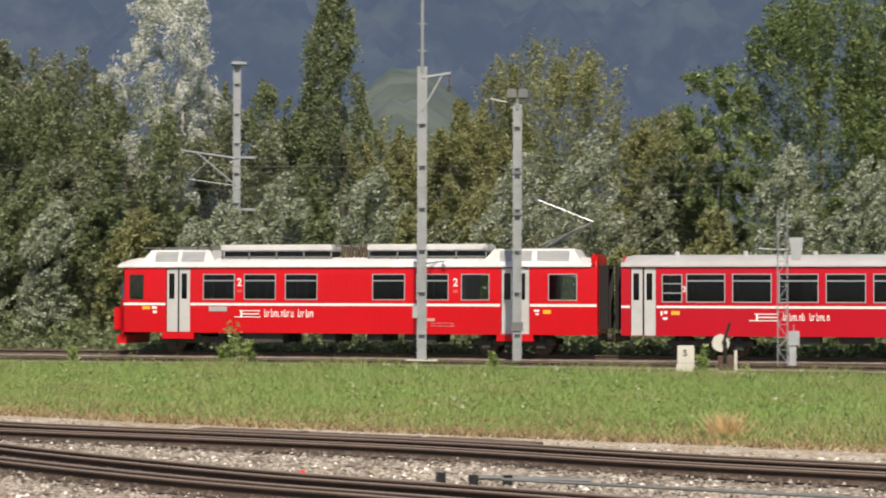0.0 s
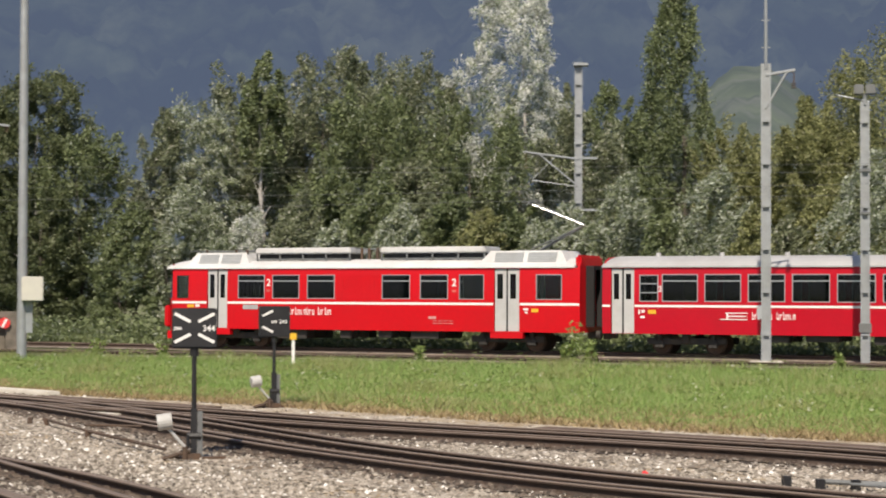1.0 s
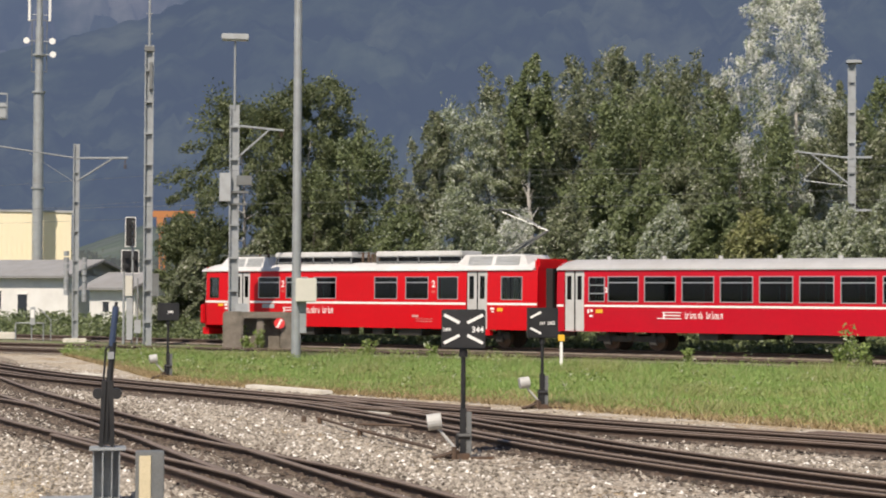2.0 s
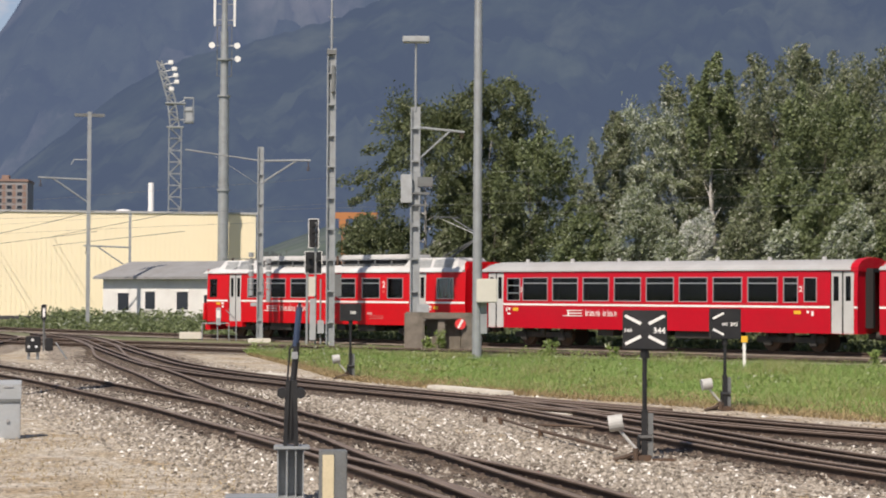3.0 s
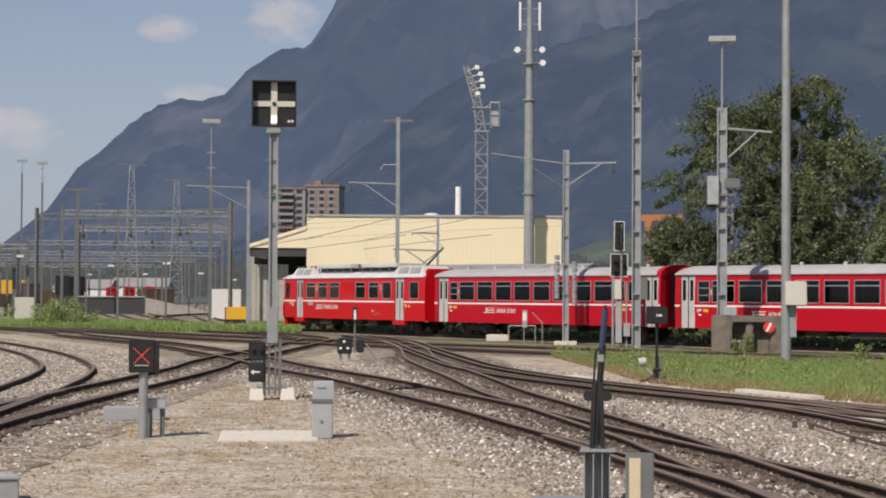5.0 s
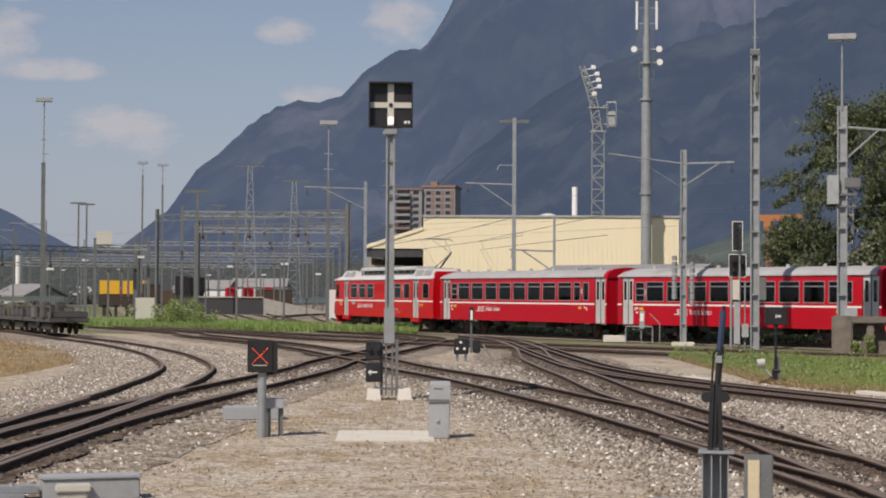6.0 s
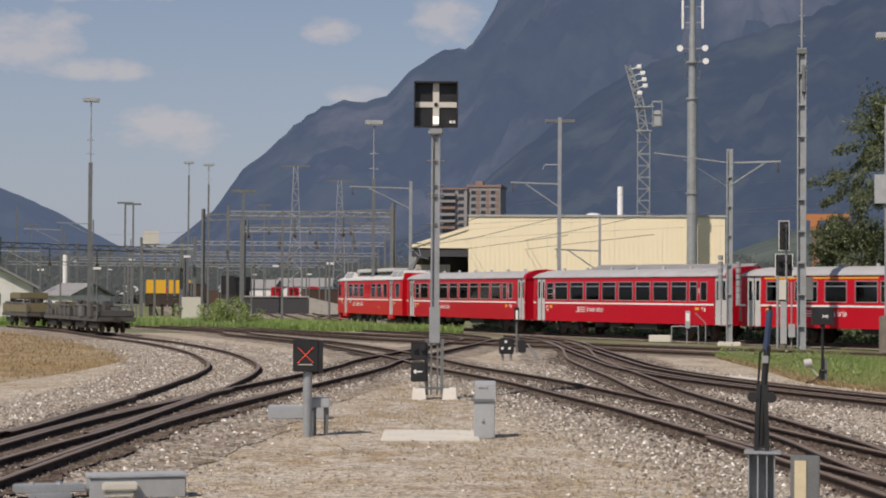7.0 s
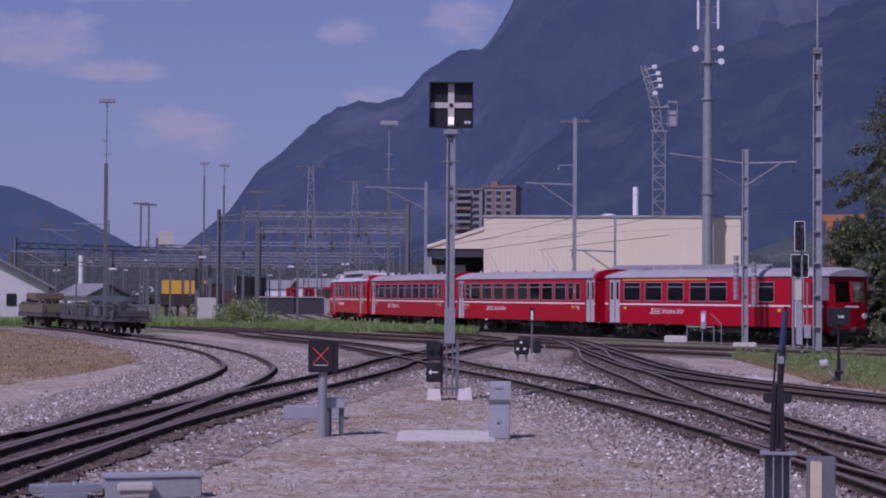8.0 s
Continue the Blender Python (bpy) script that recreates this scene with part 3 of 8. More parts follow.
# azimuth, elevation of the crest
CREST = [(-34.2, 0.6), (-31.9, 1.4), (-30.4, 2.6), (-29.6, 3.8), (-28.7, 4.5), (-28.0, 5.2), (-27.2, 5.75), (-26.5, 5.95), (-25.8, 5.95), (-25.2, 6.1), (-24.5, 6.85), (-23.7, 7.45), (-22.7, 7.6),
         (-22.2, 8.2), (-21.6, 9.4), (-20.5, 11.0), (-18, 13.0), (-10, 14.5), (0, 15.0), (12, 14.5), (24, 14.0), (40, 12.0)]
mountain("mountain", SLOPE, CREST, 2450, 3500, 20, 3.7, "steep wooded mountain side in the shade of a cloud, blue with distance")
# the spur's cloud shade is painted: darker woods under a dimmer haze glow
SPUR = hazed_slope_mat("shaded_mountain_spur", (0.008, 0.014, 0.009), (0.062, 0.085, 0.046), (0.12, 0.135, 0.09), 0.012, 0.006, (0.091, 0.127, 0.211), 0.74)
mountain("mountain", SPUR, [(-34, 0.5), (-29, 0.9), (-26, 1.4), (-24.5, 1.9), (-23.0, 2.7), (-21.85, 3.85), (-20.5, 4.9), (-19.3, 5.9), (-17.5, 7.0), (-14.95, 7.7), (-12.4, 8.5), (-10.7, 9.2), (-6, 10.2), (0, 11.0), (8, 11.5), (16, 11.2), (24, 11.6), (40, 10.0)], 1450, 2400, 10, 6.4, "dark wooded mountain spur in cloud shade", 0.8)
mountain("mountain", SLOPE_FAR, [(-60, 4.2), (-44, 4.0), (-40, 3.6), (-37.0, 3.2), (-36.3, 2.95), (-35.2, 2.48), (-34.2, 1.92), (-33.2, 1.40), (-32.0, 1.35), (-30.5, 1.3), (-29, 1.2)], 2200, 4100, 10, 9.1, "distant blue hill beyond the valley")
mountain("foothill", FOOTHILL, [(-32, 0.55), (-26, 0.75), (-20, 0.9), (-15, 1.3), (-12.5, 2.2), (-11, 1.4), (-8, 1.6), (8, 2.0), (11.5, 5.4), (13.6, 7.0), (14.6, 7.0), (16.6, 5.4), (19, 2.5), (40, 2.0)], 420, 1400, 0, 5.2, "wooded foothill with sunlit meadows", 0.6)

# ---- the train ----
ROOF_WHITE = mat("dusty_white_roof", (0.60, 0.60, 0.59), 0.5, var=0.10, scale=1.2, fine=12, bump=0.05, dirt=(0.36, 0.34, 0.31), dirt_amount=0.4)
HALF, SILL, EAVE, LEN, GAP = 1.33, 0.73, 3.15, 18.14, 0.836


def side_wall(length, openings, y, thick, name, material, parent, z0=SILL, z1=EAVE, xr=None):
    """A car's side with real openings: (x0, x1, z0, z1)."""
    xa, xb = xr or (-length / 2, length / 2)
    xs = sorted({xa, xb, *[o[0] for o in openings], *[o[1] for o in openings]})
    zs = sorted({z0, z1, *[o[2] for o in openings], *[o[3] for o in openings]})
    xs, zs = [q for q in xs if xa <= q <= xb], [q for q in zs if z0 <= q <= z1]
    nx, nz = len(xs) - 1, len(zs) - 1

    def solid(i, j):
        if not (0 <= i < nx and 0 <= j < nz):
            return False
        cx, cz = (xs[i] + xs[i + 1]) / 2, (zs[j] + zs[j + 1]) / 2
        return not any(o[0] < cx < o[1] and o[2] < cz < o[3] for o in openings)
    bm = bmesh.new()
    yi = y - math.copysign(thick, y)
    memo = {}

    def V(i, j, k):
        key = (i, j, k)
        if key not in memo:
            z = zs[j]
            tuck = 0.05 * max(0.0, (z - 1.9) / 1.3) ** 2 + 0.03 * max(0.0, (1.3 - z) / 0.6) ** 2   # the side leans in a little above and below
            memo[key] = bm.verts.new((xs[i], (y if k == 0 else yi) - math.copysign(tuck, y), z))
        return memo[key]
    for i in range(nx):
        for j in range(nz):
            if not solid(i, j):
                continue
            bm.faces.new((V(i, j, 0), V(i + 1, j, 0), V(i + 1, j + 1, 0), V(i, j + 1, 0)))
            bm.faces.new((V(i, j, 1), V(i + 1, j, 1), V(i + 1, j + 1, 1), V(i, j + 1, 1)))
            for (di, dj, a, b) in ((-1, 0, (i, j), (i, j + 1)), (1, 0, (i + 1, j), (i + 1, j + 1)), (0, -1, (i, j), (i + 1, j)), (0, 1, (i, j + 1), (i + 1, j + 1))):
                if not solid(i + di, j + dj):
                    bm.faces.new((V(*a, 0), V(*b, 0), V(*b, 1), V(*a, 1)))
    return part(name, bm, material, parent)


def roof_shell(x0, x1, parent, material, taper=0.35, rise=0.44, name="roof"):
    bm = bmesh.new()
    prof = [(-HALF - 0.02, 0.0), (-HALF - 0.01, 0.06), (-1.22, 0.17), (-1.0, 0.28), (-0.65, 0.38), (-0.3, 0.43), (0, 0.44), (0.3, 0.43), (0.65, 0.38), (1.0, 0.28), (1.22, 0.17), (HALF + 0.01, 0.06), (HALF + 0.02, 0.0)]
    n = 9
    rings = []
    for x, s in ((x0, 0.72), (x0 + taper * 0.4, 0.9), (x0 + taper, 1.0), (x1 - taper, 1.0), (x1 - taper * 0.4, 0.9), (x1, 0.72)):
        rings.append([bm.verts.new((x, p * (0.97 + 0.03 * s), EAVE - 0.004 + z * rise / 0.44 * s)) for p, z in prof])
    for a, b in zip(rings, rings[1:]):
        for i in range(len(prof) - 1):
            bm.faces.new((a[i], a[i + 1], b[i + 1], b[i]))
    bm.faces.new(rings[0])
    bm.faces.new(rings[-1])
    for a, b in zip(rings, rings[1:]):
        bm.faces.new((a[0], a[-1], b[-1], b[0]))
    return part(name, bm, material, parent, "weathered white-grey rounded roof", smooth=False)


def window(parent, x0, x1, z0, z1, y, hopper=True, bars=0, pane=None, sash=True):
    """A car window: aluminium frame, tinted pane, tilting top light."""
    sgn = math.copysign(1, y)
    tuck = 0.05 * max(0.0, ((z0 + z1) / 2 - 1.9) / 1.3) ** 2
    ya = y - sgn * tuck

    def bar(a, b, c, d, out=0.012, th=0.05):
        q = (a, b, min(ya + sgn * out, ya - sgn * th), max(ya + sgn * out, ya - sgn * th), c, d)
        return q
    w = 0.035
    f = frame_ring("window", ALU if sash else RUBBER, parent, x0, x1, z0, z1, w, ya + sgn * 0.012, ya - sgn * 0.05)
    fr = []
    if hopper:
        fr.append(bar(x0 + w, x1 - w, z1 - 0.27, z1 - 0.225, 0.016))
    for k in range(bars):
        zz = z0 + (z1 - z0) * (k + 1) / (bars + 1)
        fr.append(bar(x0 + w, x1 - w, zz - 0.02, zz + 0.02))
    boxes("transom", ALU, f, fr)
    bm = bmesh.new()
    yy = ya - sgn * 0.025
    box(bm, x0 + w * 0.5, x1 - w * 0.5, yy - 0.003, yy + 0.003, z0 + w * 0.5, z1 - w * 0.5)
    part("pane", bm, pane or GLASS, f)
    return f


def door(parent, x0, x1, y, z0=0.74, z1=3.10):
    """A pair of silver folding leaves with tall slot windows, set back a little."""
    sgn = math.copysign(1, y)
    d = new("door")
    d.parent = parent
    tagged(d, "silver-grey folding entrance door with two slot windows")
    m = (x0 + x1) / 2
    for a, b in ((x0 + 0.02, m - 0.035), (m + 0.035, x1 - 0.02)):
        w = b - a
        ya = y - sgn * 0.07
        bm = bmesh.new()
        lo, hi = min(ya, ya - sgn * 0.04), max(ya, ya - sgn * 0.04)
        wx0, wx1, wz0, wz1 = a + w * 0.30, b - w * 0.18, 1.98, 2.92
        for q in ((a, b, lo, hi, z0, wz0), (a, b, lo, hi, wz1, z1), (a, wx0, lo, hi, wz0, wz1), (wx1, b, lo, hi, wz0, wz1)):
            box(bm, *q)
        part("leaf", bm, DOORGREY, d)
        boxes("pane", GLASS, d, [(wx0, wx1, (lo + hi) / 2 - 0.003, (lo + hi) / 2 + 0.003, wz0, wz1)])
    bm = bmesh.new()
    ya = y - sgn * 0.075
    box(bm, m - 0.035, m + 0.035, min(ya, ya - sgn * 0.03), max(ya, ya - sgn * 0.03), z0, z1)
    part("seal", bm, RUBBER, d)
    return d


def bogie(parent, x):
    b = new("bogie")
    b.parent = parent
    b.location = (x, 0, 0)
    tagged(b, "dark dusty two-axle bogie")
    bm = bmesh.new()
    for s in (-1, 1):
        box(bm, -1.5, 1.5, s * 0.86 - 0.06, s * 0.86 + 0.06, 0.34, 0.58, bev=0.03)
        for q in (-1.0, 1.0):
            box(bm, q - 0.17, q + 0.17, s * 0.90 - 0.08, s * 0.90 + 0.08, 0.22, 0.50, bev=0.03)
            rod(bm, (q, s * 0.92, 0.5), (q, s * 0.92, 0.72), 0.09, n=10)
        rod(bm, (0, s * 0.88, 0.40), (0, s * 0.88, 0.74), 0.16, n=10)
    box(bm, -0.3, 0.3, -0.85, 0.85, 0.40, 0.62)
    part("frame", bm, DARK, b)
    for q in (-1.0, 1.0):
        for s in (-1, 1):
            bm = bmesh.new()
            rod(bm, (q, s * 0.50, 0.375), (q, s * 0.61, 0.375), 0.375, n=20)
            rod(bm, (q, s * 0.46, 0.375), (q, s * 0.50, 0.375), 0.40, n=20)
            part("wheel", bm, RUST, b)
    return b


def bars(parent, name, material, y, items, label=""):
    """Small marks on the side: (x0, x1, z0, z1), 4 mm proud."""
    s = math.copysign(1, y)
    for x0, x1, z0, z1 in items:
        tuck = 0.05 * max(0.0, ((z0 + z1) / 2 - 1.9) / 1.3) ** 2 + 0.03 * max(0.0, (1.3 - (z0 + z1) / 2) / 0.6) ** 2
        ya = y - s * tuck
        bm = bmesh.new()
        box(bm, x0, x1, min(ya, ya + s * 0.005), max(ya, ya + s * 0.005), z0, z1)
        part(name, bm, material, parent, label)


def lettering(parent, y, x, z, words, h=0.20, material=None):
    """A maker's mark and line name as plain bars."""
    items = []
    q = x
    for wlen, n in words:
        step = wlen / n
        w, k_ = step * 0.20, step * 0.74
        for k in range(n):
            up = h * (1.35 if k == 0 or k % 4 == 2 else 0.95)
            items.append((q - w, q, z, z + up))
            if k % 3 != 1:
                items.append((q - k_, q - k_ + w, z, z + h * 0.95))
            items.append((q - k_ + w, q - w, z + h * (0.72 if k % 2 else 0.0), z + h * (0.95 if k % 2 else 0.2)))
            q -= step
        q -= 0.14
    bars(parent, "lettering", material or WHITE, y, items, "white line name, unreadable bars")
    # swept emblem before the name
    em = [(x + 0.16, x + 1.16, z - 0.02, z + 0.015), (x + 0.16, x + 0.98, z + 0.21, z + 0.245)] + [(x + 0.2, x + 0.86, z + 0.09, z + 0.135), (x + 0.86, x + 0.93, z + 0.015, z + 0.21)]
    bars(parent, "emblem", WHITE, y, em, "white emblem of swept lines")


def roof_vents(parent, first, n):
    for k in range(n):
        x = first + 2.4 * k
        bm = bmesh.new()
        rod(bm, (x, 0.42, 3.5), (x, 0.42, 3.70), 0.12, 0.08, n=10)
        part("roof_vent", bm, ROOF, parent)


def seats(parent, x0, x1, pitch=1.59):
    x = x0
    while x < x1:
        for s in (-1, 1):
            bm = bmesh.new()
            box(bm, x - 0.07, x + 0.07, s * 0.22 if s > 0 else -1.15, s * 1.15 if s > 0 else -0.22, 1.0, 2.02, bev=0.04)
            box(bm, x - 0.5, x + 0.5, s * 0.22 if s > 0 else -1.15, s * 1.15 if s > 0 else -0.22, 1.25, 1.40, bev=0.04)
            part("seat", bm, SEAT, parent)
        x += pitch


def end_wall(parent, x, material, gangway=True, name="end_wall"):
    s = math.copysign(1, x)
    bm = bmesh.new()
    prof = [(-1.30, SILL), (-1.33, 1.2), (-1.33, 1.9), (-1.28, EAVE), (-1.18, 3.34), (-0.8, 3.50), (0, 3.56), (0.8, 3.50), (1.18, 3.34), (1.28, EAVE), (1.33, 1.9), (1.33, 1.2), (1.30, SILL)]
    a = [bm.verts.new((x, p * 0.985, z)) for p, z in prof]
    b = [bm.verts.new((x - s * 0.06, p * 0.985, z)) for p, z in prof]
    bm.faces.new(a)
    bm.faces.new(b)
    for i in range(len(prof)):
        j = (i + 1) % len(prof)
        bm.faces.new((a[i], a[j], b[j], b[i]))
    w = part(name, bm, material, parent)
    if gangway:
        bm = bmesh.new()
        fold = []
        for k in range(10):
            g = 0.03 if k % 2 else 0.0
            u = ((-0.62 - g, 0.95), (-0.62 - g, 3.2 + g), (0.62 + g, 3.2 + g), (0.62 + g, 0.95), (0.5, 0.95), (0.5, 3.08), (-0.5, 3.08), (-0.5, 0.95))
            fold.append([bm.verts.new((x + s * 0.037 * k, p, z)) for p, z in u])
        for a, b in zip(fold, fold[1:]):
            for k in range(8):
                bm.faces.new((a[k], a[(k + 1) % 8], b[(k + 1) % 8], b[k]))
        bm.faces.new(fold[0])
        bm.faces.new(fold[-1])
        part("gangway_bellows", bm, RUBBER, parent, "grey-black folded gangway bellows")
    return w


def new_car(label, category="railway coach"):
    ob = thing("railway_car", 0, 0, 0, label=label, category=category, group="red train")
    return ob


def underframe(ob, equip):
    bm = bmesh.new()
    box(bm, -LEN / 2 + 0.2, LEN / 2 - 0.2, -1.2, 1.2, 0.80, 0.98)
    part("floor", bm, DARK, ob)
    for x0, x1, z0 in equip:
        for s in (-1, 1):
            bm = bmesh.new()
            box(bm, x0, x1, s * 0.45 if s > 0 else -1.12, s * 1.12 if s > 0 else -0.45, z0, 0.80, bev=0.03)
            part("equipment_box", bm, DARK, ob)
    for s in (-1, 1):
        bm = bmesh.new()
        box(bm, s * LEN / 2 - 0.15, s * LEN / 2 + 0.15, -0.12, 0.12, 0.52, 0.76, bev=0.02)
        rod(bm, (s * (LEN / 2 + 0.1), 0, 0.64), (s * (LEN / 2 + 0.36), 0, 0.64), 0.16, n=14)
        part("coupler", bm, DARK, ob)
    bogie(ob, 6.0)
    bogie(ob, -6.0)


def ceiling_panel(ob):
    boxes("ceiling_panel", INNER, ob, [(-LEN / 2 + 0.3, LEN / 2 - 0.3, -1.15, 1.15, 3.02, 3.05)])


F = LEN / 2     # distances below run from the front end backwards


def coach(label):
    ob = new_car(label)
    wins = [(2.27 + 1.588 * k, 3.62 + 1.588 * k) for k in range(8)]
    op, doors = [], [(0.33, 1.22), (17.0, 17.98)]
    small = (1.42, 2.14)
    half, narrow = (14.97, 15.62), (15.87, 16.43)
    for y in (HALF, -HALF):
        op = [(F - b, F - a, 1.90, 2.90) for a, b in wins] + [(F - b, F - a, 0.74, 3.12) for a, b in doors]
        op += [(F - small[1], F - small[0], 1.90, 2.88), (F - half[1], F - half[0], 1.90, 2.90), (F - narrow[1], F - narrow[0], 1.93, 2.88)]
        side_wall(LEN, op, y, 0.05, "side_wall", RED_B, ob)
        for a, b in wins:
            window(ob, F - b, F - a, 1.90, 2.90, y)
        window(ob, F - half[1], F - half[0], 1.90, 2.90, y)
        window(ob, F - narrow[1], F - narrow[0], 1.93, 2.88, y, hopper=False)
        window(ob, F - small[1], F - small[0], 1.90, 2.88, y, hopper=False, bars=2)
        for a, b in doors:
            door(ob, F - b, F - a, y)
        segs = [(-F, F - doors[1][1] - 0.02), (F - doors[1][0] + 0.02, F - doors[0][1] - 0.02), (F - doors[0][0] + 0.02, F)]
        bars(ob, "stripe", WHITE, y, [(a, b, 1.70, 1.785) for a, b in segs], "thin white waist stripe")
        lettering(ob, y, F - 5.6, 1.28, ((0.75, 7), (0.7, 6)))
        bars(ob, "notice", YELLOW, y, [(F - 2.05, F - 1.75, 1.46, 1.60), (F - 15.75, F - 15.45, 1.46, 1.60)], "small yellow notice")
        bars(ob, "pictogram", WHITE, y, [(F - 1.62, F - 1.5, 1.50, 1.60), (F - 1.45, F - 1.38, 1.44, 1.60), (F - 1.62, F - 1.46, 1.30, 1.38), (F - 16.1, F - 16.0, 1.5, 1.6), (F - 16.3, F - 16.2, 1.4, 1.58)])
        s = math.copysign(1, y)
        for q in (2.2, 15.74):
            text_part("class_numeral", "2", 0.30, WHITE, ob, pose(F - q, y - s * 0.012, 2.42 if q > 5 else 2.35, 90, 0, 180 if s > 0 else 0) @ pose(0, 0, 0.0), "white numeral")
    for k in range(2):
        end_wall(ob, (F - 0.03) * (1 if k else -1), RED_B)
    bm = bmesh.new()
    arch = [(-1.30, 3.10), (-1.29, 3.26), (-1.18, 3.40), (-0.95, 3.52), (-0.6, 3.61), (0, 3.66), (0.6, 3.61), (0.95, 3.52), (1.18, 3.40), (1.29, 3.26), (1.30, 3.10)]
    ends = [[bm.verts.new((x, y, z)) for y, z in arch] for x in (-F - 0.02, -F + 0.30)]
    bm.faces.new(ends[0])
    bm.faces.new(ends[1])
    for k in range(len(arch)):
        j = (k + 1) % len(arch)
        bm.faces.new((ends[0][k], ends[0][j], ends[1][j], ends[1][k]))
    part("roof_end", bm, RED_B, ob, "red arched end of the roof")
    roof_shell(-F + 0.28, F + 0.02, ob, ROOF)
    roof_vents(ob, -7.2, 7)
    ceiling_panel(ob)
    seats(ob, -5.4, 6.6)
    boxes("inner_partition", INNER, ob, [(6.75, 6.80, -1.2, 1.2, 1.0, 3.0), (-6.35, -6.30, -1.2, 1.2, 1.0, 3.0), (-7.0, -6.95, -1.2, 1.2, 1.0, 3.0)])
    underframe(ob, [(-2.8, -0.8, 0.42), (0.4, 1.6, 0.50), (2.2, 3.0, 0.46)])
    return ob


def motor_car():
    ob = new_car("bright red electric motor coach with white stripe and raised pantograph", "railcar")

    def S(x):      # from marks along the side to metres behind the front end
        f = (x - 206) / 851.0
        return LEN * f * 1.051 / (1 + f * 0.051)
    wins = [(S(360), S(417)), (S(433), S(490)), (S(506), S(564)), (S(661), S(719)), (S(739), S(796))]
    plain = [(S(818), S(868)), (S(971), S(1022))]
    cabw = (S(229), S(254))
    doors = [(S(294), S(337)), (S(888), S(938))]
    for y in (HALF, -HALF):
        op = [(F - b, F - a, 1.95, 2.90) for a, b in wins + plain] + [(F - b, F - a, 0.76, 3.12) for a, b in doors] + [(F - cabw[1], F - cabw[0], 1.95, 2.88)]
        side_wall(LEN, op, y, 0.05, "side_wall", RED_A, ob, xr=(-F, F - 0.30))
        for a, b in wins:
            window(ob, F - b, F - a, 1.95, 2.90, y)
        for a, b in plain:
            window(ob, F - b, F - a, 1.95, 2.90, y, hopper=False, pane=CLEAR)
        window(ob, F - cabw[1], F - cabw[0], 1.95, 2.88, y, hopper=False, sash=False, pane=CLEAR)
        for a, b in doors:
            door(ob, F - b, F - a, y, 0.76)
        segs = [(-F + 0.02, F - doors[1][1] - 0.02), (F - doors[1][0] + 0.02, F - doors[0][1] - 0.02), (F - doors[0][0] + 0.02, F - 0.28)]
        bars(ob, "stripe", WHITE, y, [(a, b, 1.735, 1.83) for a, b in segs], "thin white waist stripe")
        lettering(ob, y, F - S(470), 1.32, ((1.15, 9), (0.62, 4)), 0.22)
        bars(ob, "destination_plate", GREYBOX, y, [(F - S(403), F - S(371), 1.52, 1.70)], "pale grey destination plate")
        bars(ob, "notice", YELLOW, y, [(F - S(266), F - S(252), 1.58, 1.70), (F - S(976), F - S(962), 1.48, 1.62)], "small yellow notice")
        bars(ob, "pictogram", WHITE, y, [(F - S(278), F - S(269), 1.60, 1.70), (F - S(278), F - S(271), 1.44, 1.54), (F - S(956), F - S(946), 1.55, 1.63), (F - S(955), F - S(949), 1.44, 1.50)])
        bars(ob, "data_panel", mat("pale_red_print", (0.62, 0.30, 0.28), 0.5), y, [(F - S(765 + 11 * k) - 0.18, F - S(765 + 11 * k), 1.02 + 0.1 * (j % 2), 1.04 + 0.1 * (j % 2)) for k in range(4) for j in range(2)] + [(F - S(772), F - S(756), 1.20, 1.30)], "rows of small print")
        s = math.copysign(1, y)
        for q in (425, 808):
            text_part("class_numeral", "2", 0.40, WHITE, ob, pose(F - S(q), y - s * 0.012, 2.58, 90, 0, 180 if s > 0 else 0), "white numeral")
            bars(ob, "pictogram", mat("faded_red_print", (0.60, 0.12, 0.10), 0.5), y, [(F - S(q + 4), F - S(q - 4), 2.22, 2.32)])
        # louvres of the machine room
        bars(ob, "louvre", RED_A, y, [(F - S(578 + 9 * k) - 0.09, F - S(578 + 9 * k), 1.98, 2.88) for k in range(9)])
        # footboards under the doors
        boxes("footboard", RED_A, ob, [(F - b - 0.15, F - a + 0.15, s * 1.10 if s > 0 else -1.34, s * 1.34 if s > 0 else -1.10, 0.50, 0.72) for a, b in doors])
    # cab front: bevelled nose with two windscreens
    bm = bmesh.new()
    x1 = F - 0.30
    prof = [(1.33, 0.0), (1.22, 0.16), (0.98, 0.27), (0.0, 0.34), (-0.98, 0.27), (-1.22, 0.16), (-1.33, 0.0)]
    zs = [0.62, 1.75, 1.95, 2.92, EAVE, 3.35]
    ins = [0.0, 0.02, 0.0, -0.10, -0.14, -0.24]
    grid = [[bm.verts.new((x1 + d + (i_ if d > 0 else 0) * (d / 0.34), p * (1 - 0.02 * (z > 2.9)), z)) for p, d in prof] for z, i_ in zip(zs, ins)]
    screens = []
    for j in range(len(zs) - 1):
        for i in range(len(prof) - 1):
            if j == 2:
                screens.append([grid[j][i].co.copy(), grid[j][i + 1].co.copy(), grid[j + 1][i + 1].co.copy(), grid[j + 1][i].co.copy()])
                continue
            bm.faces.new((grid[j][i], grid[j][i + 1], grid[j + 1][i + 1], grid[j + 1][i]))
    bmesh.ops.solidify(bm, geom=bm.faces[:], thickness=0.04)
    part("cab_front", bm, RED_A, ob, "red driving cab front")
    for q in screens:
        bm = bmesh.new()
        bm.faces.new([bm.verts.new(c) for c in q])
        bmesh.ops.solidify(bm, geom=bm.faces[:], thickness=0.01)
        part("windscreen", bm, GLASS, ob)
